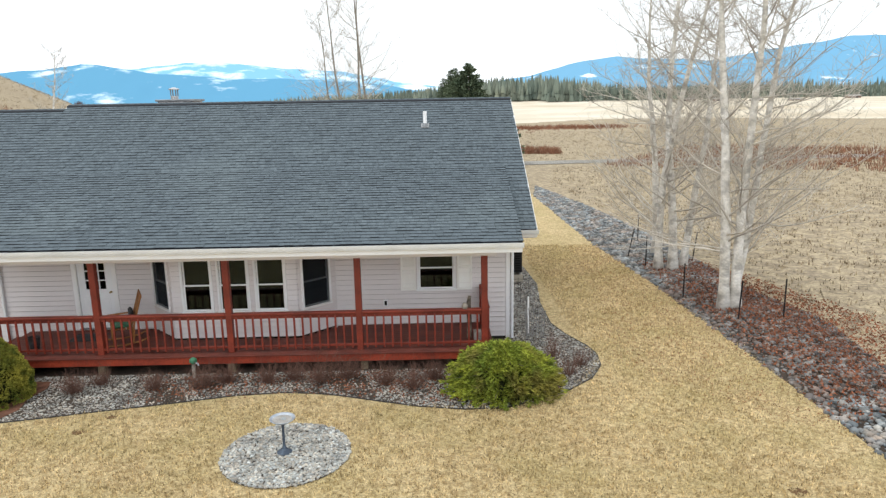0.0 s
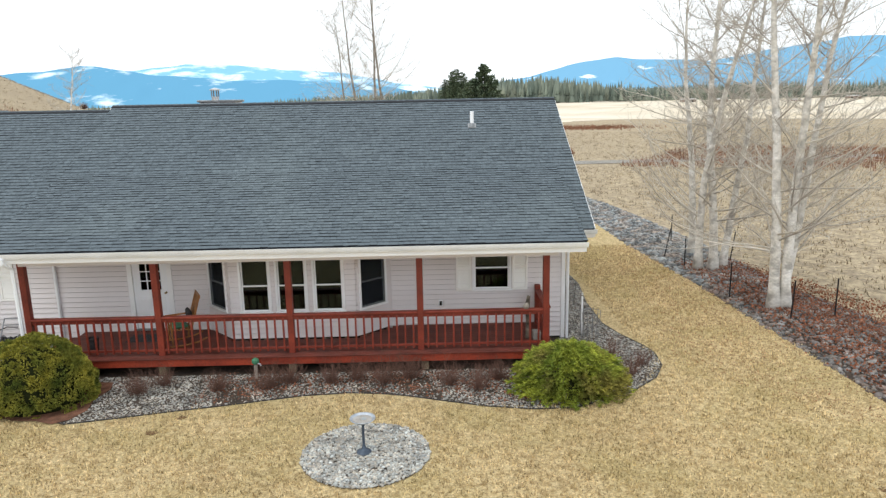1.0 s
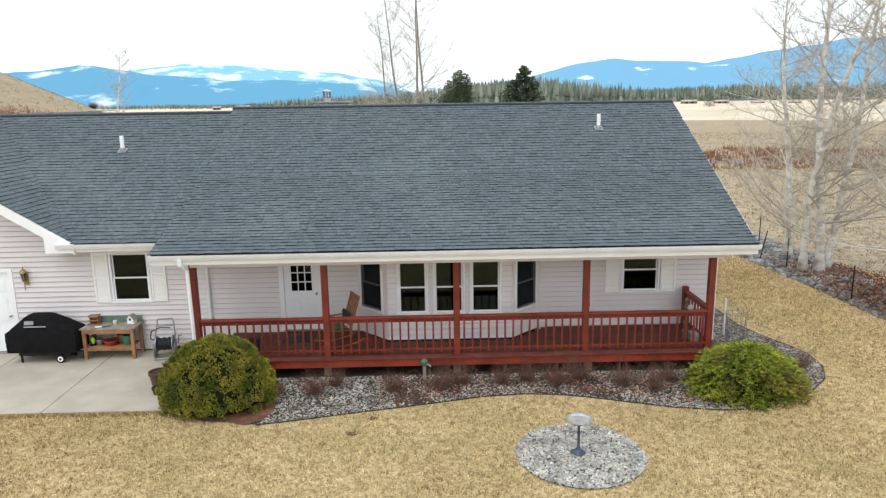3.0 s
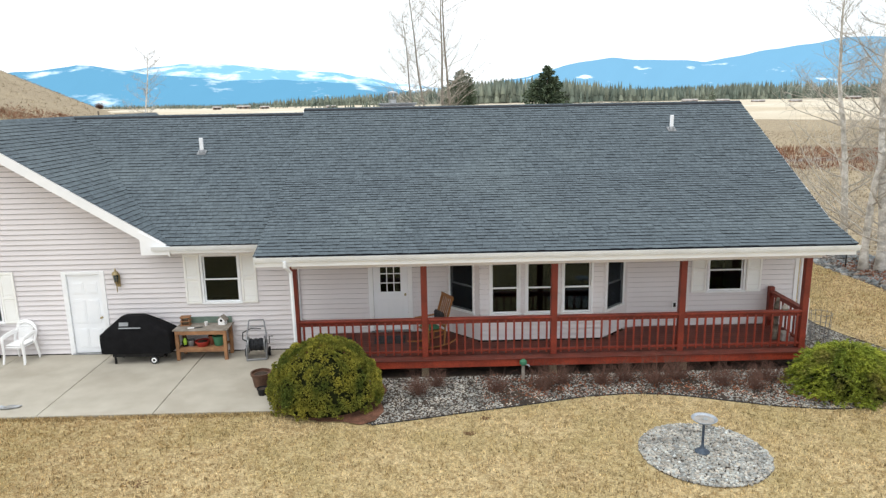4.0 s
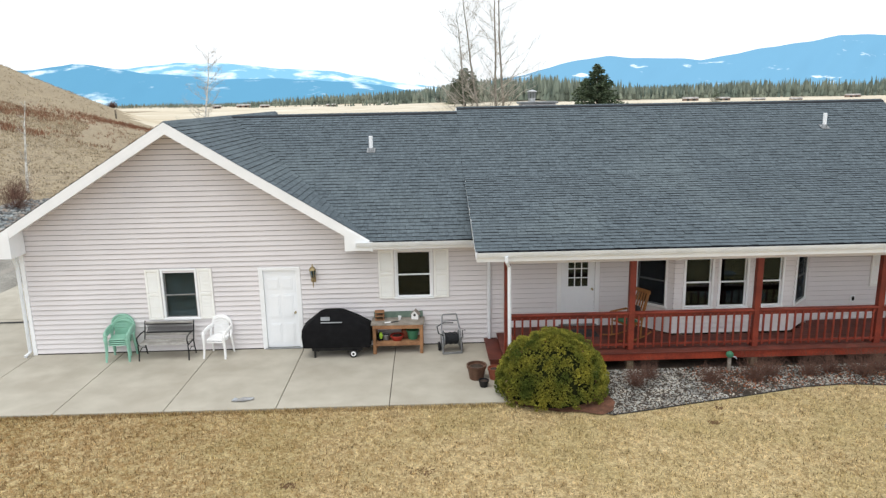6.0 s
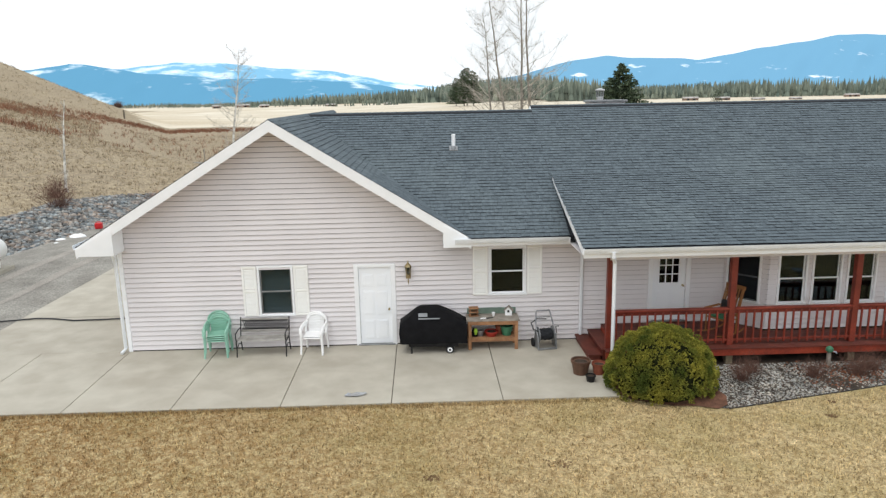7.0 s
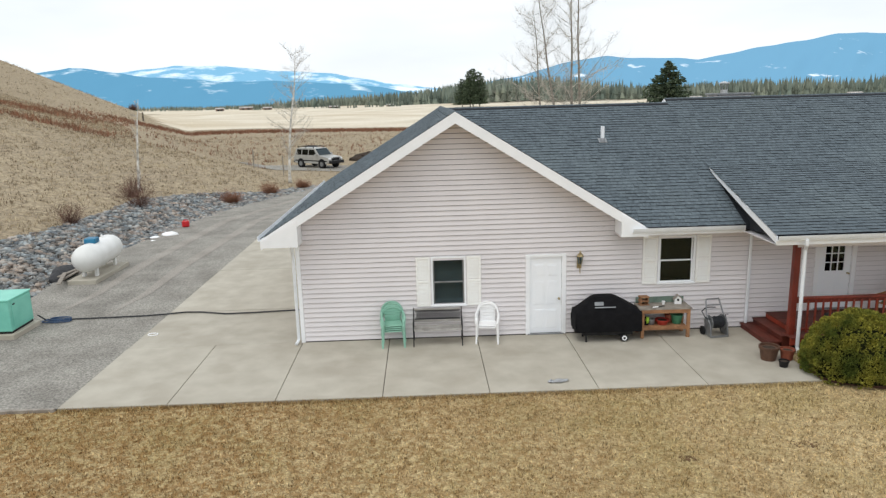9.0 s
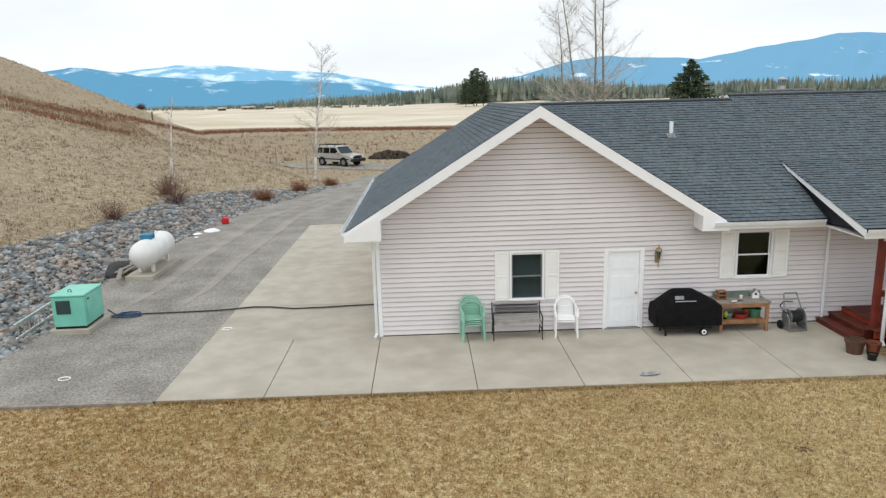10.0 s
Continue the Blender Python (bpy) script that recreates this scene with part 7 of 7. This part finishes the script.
# ---- beside the drive ----
pad = tagged(part("tank_pad", M().box(-31.92, 23.45, -0.1, -30.92, 26.3, 0.14, 0.015), CONCRETE), "low concrete pad under the propane tank", "pad")
tk = thing("propane_tank", (-31.42, 24.95, 0.14), "white horizontal propane tank with a blue dome", "propane tank", 3)
R = 0.48
prof_t = [(-1.55 + 0.0, 0.02), (-1.52, 0.17), (-1.42, 0.32), (-1.26, 0.43), (-1.05, R), (1.05, R), (1.26, 0.43), (1.42, 0.32), (1.52, 0.17), (1.55, 0.02)]
part("shell", M().tube([(0, y, 0.68) for y, _ in prof_t], [rr for _, rr in prof_t], 28), TANK, tk, smooth=True)
for y in (-0.85, 0.85):
    for x in (-0.22, 0.22):
        part("foot", M().box(x - 0.05, y - 0.08, 0, x + 0.05, y + 0.08, 0.30, 0.008), TANK, tk)
part("dome", M().box(-0.2, -0.62, 1.12, 0.2, -0.2, 1.32, 0.03), BLUECAP, tk, "blue plastic valve dome")
part("relief_valve", M().lathe([(0.04, 1.14), (0.04, 1.24), (0.02, 1.26)], at=(0, 0.5, 0), n=10), TANK, tk)
tp = thing("tarp_heap", (-32.75, 24.9, float(land(-32.75, 24.9)) + 0.05), "dark rolled tarp heaped on the cobbles", "tarp", 10)
v, f = ico(3)
rr = np.random.default_rng(3)
v = v * np.array([0.42, 1.05, 0.36]) * (1 + rr.normal(0, 0.05, (len(v), 1)))
v[:, 2] = np.maximum(v[:, 2], -0.1)
arrays("cloth", v, f, TARP, tp, smooth=True)
for i, (x, y, a) in enumerate(((-32.15, 24.3, 2), (-32.3, 24.7, -4), (-32.05, 23.4, 20))):
    t = thing("loose_plank", (x, y, 0.16 + i * 0.04), "weathered plank lying beside the tank", "plank", a, "loose planks")
    part("board", M().box(-0.07, -0.9, 0, 0.07, 0.9, 0.035, 0.004), GREYWOOD, t)

gpad = tagged(part("generator_pad", M().box(-31.55, 17.68, -0.1, -30.48, 19.0, 0.12, 0.015), CONCRETE), "concrete pad under the generator", "pad")
gn = thing("generator", (-31.02, 18.35, 0.12), "teal enamelled generator cabinet with a louvred end", "generator", 2)
part("cabinet", M().box(-0.43, -0.58, 0.06, 0.43, 0.58, 0.90, 0.02), TEAL, gn)
part("lid", M().box(-0.45, -0.60, 0.90, 0.45, 0.60, 0.95, 0.015), TEAL, gn)
part("base_frame", M().box(-0.41, -0.56, 0.0, 0.41, 0.56, 0.06), BLACKMETAL, gn)
part("side_door", M().box(0.43, -0.45, 0.16, 0.445, 0.50, 0.86, 0.006), TEAL, gn)
part("latch", M().box(0.445, -0.40, 0.76, 0.465, -0.32, 0.80, 0.004), BLACKMETAL, gn)
lv = part("louvre_panel", M().box(-0.32, -0.59, 0.42, 0.06, -0.58, 0.80, 0.004), TEALDARK, gn, "dark louvred grille")
for i in range(9):
    part("louvre", M().prism([(-0.31, -0.605, 0.44 + i * 0.04), (0.05, -0.605, 0.44 + i * 0.04), (0.05, -0.59, 0.465 + i * 0.04), (-0.31, -0.59, 0.465 + i * 0.04)], (0, 0.004, 0.004)), TEALDARK, lv)
part("lifting_eye", M().tube([(-0.1, -0.25, 0.95), (-0.1, -0.25, 1.01), (-0.06, -0.25, 1.03), (-0.02, -0.25, 1.01), (-0.02, -0.25, 0.95)], 0.012, 6), BLACKMETAL, gn)
ld = thing("aluminium_ladder", (-31.98, 18.2, 0.16), "aluminium extension ladder lying on its side on the cobbles", "ladder", 4)
for z in (0.05, 0.42):
    part("rail", M().box(-0.03, -1.45, z - 0.035, 0.03, 1.45, z + 0.035, 0.005), ALU, ld)
for i in range(10):
    y = -1.3 + i * 0.29
    part("rung", M().tube([(0, y, 0.05), (0, y, 0.42)], 0.018, 6), ALU, ld)

cb = M().tube([(-30.56, 19.05, 0.25), (-30.4, 19.2, 0.03), (-29.6, 19.3, 0.02), (-28.5, 19.33, 0.02), (-27.6, 19.38, 0.02), (-27.0, 19.45, 0.03), (-26.5, 19.58, 0.03), (-26.0, 19.52, 0.03), (-25.25, 19.28, 0.03), (-24.4, 19.3, 0.03), (-23.4, 19.4, 0.03), (-22.7, 19.42, 0.03), (-22.56, 19.42, 0.3)], 0.022, 6)
tagged(part("power_cable", cb, CABLE), "thick black power cable across the drive", "cable")
co = M()
for k in range(3):
    co.tube([(-30.1 + (0.42 - 0.06 * k) * math.cos(i * math.pi / 10) + 0.05 * k, 19.15 + 0.14 * math.sin(i * math.pi / 10) + 0.03 * k, 0.02 + 0.03 * k) for i in range(21)], 0.017, 6)
tagged(part("cable_coil", co, BLUECABLE), "loops of blue cable on the gravel", "cable")
rb = thing("red_can", (-31.5, 34.75, 0.0), "red plastic fuel can on the gravel edge", "fuel can", 10)
part("body", M().box(-0.17, -0.13, 0, 0.17, 0.13, 0.30, 0.03), REDPLASTIC, rb)
part("handle", M().tube([(-0.1, 0, 0.3), (-0.06, 0, 0.36), (0.06, 0, 0.36), (0.1, 0, 0.3)], 0.018, 6), REDPLASTIC, rb)
for i, (x, y, s) in enumerate(((-31.6, 32.7, 0.36), (-32.1, 32.1, 0.2), (-31.9, 31.3, 0.12))):
    t = thing("white_bag", (x, y, float(land(x, y)) + 0.05), "slumped white plastic bag at the drive's edge", "bag", 20 * i, "white bags")
    v, f = ico(2)
    rr = np.random.default_rng(20 + i)
    v = v * np.array([s * 1.2, s * 0.8, s * 0.5]) * (1 + rr.normal(0, 0.08, (len(v), 1)))
    v[:, 2] = np.maximum(v[:, 2], -0.05)
    arrays("sack", v, f, WHITEPLASTIC, t, smooth=True)
for i, (x, y) in enumerate(((-29.57, 14.5), (-26.76, 17.65))):
    ring = M().tube([(0.13 * math.cos(j * math.pi / 8), 0.10 * math.sin(j * math.pi / 8), 0.012) for j in range(17)], 0.014, 5)
    o = tagged(part("white_ring", ring, WHITEPLASTIC), "pale plastic ring lying on the ground", "litter")
    o.location = (x, y, 0.0 if i else -0.01)


def suv(at, turn):
    t = thing("parked_suv", at, "silver off-road estate car with a roof rack and black bull bar", "car", turn)
    W = 0.93
    low = [(-2.35, 0.55), (-2.38, 0.95), (-2.32, 1.12), (1.05, 1.14), (2.15, 1.02), (2.32, 0.90), (2.36, 0.55), (2.0, 0.42), (-2.1, 0.42)]
    b = M().prism([(x, -W, z) for x, z in low], (0, 2 * W, 0))
    part("body", b, SILVERPAINT, t)
    cab = [(-2.28, 1.12), (-2.16, 1.76), (-1.9, 1.84), (0.25, 1.84), (0.45, 1.78), (1.08, 1.14)]
    k = M()
    n = len(cab)
    v = [(x, -(W - 0.02 - 0.13 * (z - 1.12) / 0.7), z) for x, z in cab]
    v += [(x, -y, z) for x, y, z in v]
    k.add(v, [tuple(range(n)), tuple(range(2 * n - 1, n - 1, -1))] + [(i, (i + 1) % n, n + (i + 1) % n, n + i) for i in range(n)])
    part("cabin", k, SILVERPAINT, t)
    for s in (-1, 1):
        for x0, x1, x2, x3 in ((-2.05, -1.35, -1.35, -1.95), (-1.25, -0.45, -0.45, -1.25), (-0.35, 0.75, 0.32, -0.35)):
            y0, y1 = s * (W - 0.035), s * (W - 0.13)
            part("side_window", M().prism([(x0, y0, 1.2), (x1, y0, 1.2), (x2, y1, 1.72), (x3, y1, 1.72)], (0, s * 0.012, 0)), CARGLASS, t, "dark side window")
        part("side_moulding", M().box(-2.2, s * W - 0.015, 0.62, 2.1, s * W + 0.015, 0.72, 0.006), BLACKCOVER, t)
        part("headlight", M().box(2.22, s * 0.72 - 0.16, 0.80, 2.345, s * 0.72 + 0.16, 0.96, 0.02), WHITEPLASTIC, t, "clear headlight")
        part("mirror", M().box(0.72, s * (W + 0.02), 1.18, 0.86, s * (W + 0.2), 1.34, 0.02), SILVERPAINT, t)
        for x in (-1.42, 1.42):
            part("wheel_arch", M().tube([(x, s * (W - 0.05), 0.42), (x, s * (W + 0.012), 0.42)], 0.46, 20), BLACKCOVER, t)
            w = part("tyre", M().tube([(x, s * (W - 0.22), 0.38), (x, s * (W + 0.03), 0.38)], 0.38, 22), RUBBER, t)
            part("rim", M().tube([(x, s * (W + 0.0), 0.38), (x, s * (W + 0.04), 0.38)], 0.22, 14), GREYMETAL, w)
    part("windscreen", M().prism([(1.03, -0.80, 1.19), (1.03, 0.80, 1.19), (0.46, 0.70, 1.77), (0.46, -0.70, 1.77)], (0.02, 0, 0.02)), CARGLASS, t, "dark windscreen")
    part("grille", M().box(2.30, -0.5, 0.74, 2.37, 0.5, 0.94, 0.01), BLACKMETAL, t)
    part("bull_bar", M().box(2.34, -0.92, 0.44, 2.58, 0.92, 0.72, 0.04), BLACKMETAL, t, "black steel bull bar")
    part("bull_bar_hoop", M().tube([(2.5, -0.5, 0.7), (2.5, -0.42, 1.0), (2.5, 0.42, 1.0), (2.5, 0.5, 0.7)], 0.035, 8), BLACKMETAL, t)
    for y in (-0.68, 0.68):
        part("rack_rail", M().tube([(-2.0, y, 1.98), (0.25, y, 1.98)], 0.025, 6), BLACKMETAL, t)
        for x in (-1.9, -0.9, 0.15):
            part("rack_foot", M().box(x - 0.03, y - 0.03, 1.80, x + 0.03, y + 0.03, 1.98), BLACKMETAL, t)
    for i in range(7):
        x = -1.95 + i * 0.36
        part("rack_bar", M().tube([(x, -0.68, 1.98), (x, 0.68, 1.98)], 0.018, 6), BLACKMETAL, t)
    part("bumper", M().box(-2.5, -0.9, 0.45, -2.34, 0.9, 0.68, 0.03), BLACKMETAL, t)
    return t


suv((-29.3, 66.6, float(land(-29.3, 66.6)) + 0.04), -38)

# ---- small pieces of the roof, last ----
pc = bpy.data.meshes.new("shingle")
pc.from_pydata([(0, 0, 1), (1, 0, 1), (1, 1, 0.15), (0, 1, 0.15), (0, 0, 0), (1, 0, 0)], [], [(0, 1, 2, 3), (4, 5, 1, 0), (0, 3, 4), (1, 5, 2)])
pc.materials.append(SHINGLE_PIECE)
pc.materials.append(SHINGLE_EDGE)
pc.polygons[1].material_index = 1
tilt_p = math.degrees(math.atan(PS))
for p, w, L, lip in front:
    o = new("shingle", pc)
    o.parent = roof
    o.matrix_local = Matrix.Translation(p) @ pose(0, 0, 0, tilt_p, 0, 0) @ Matrix.Diagonal((w - 0.005, L, lip, 1))
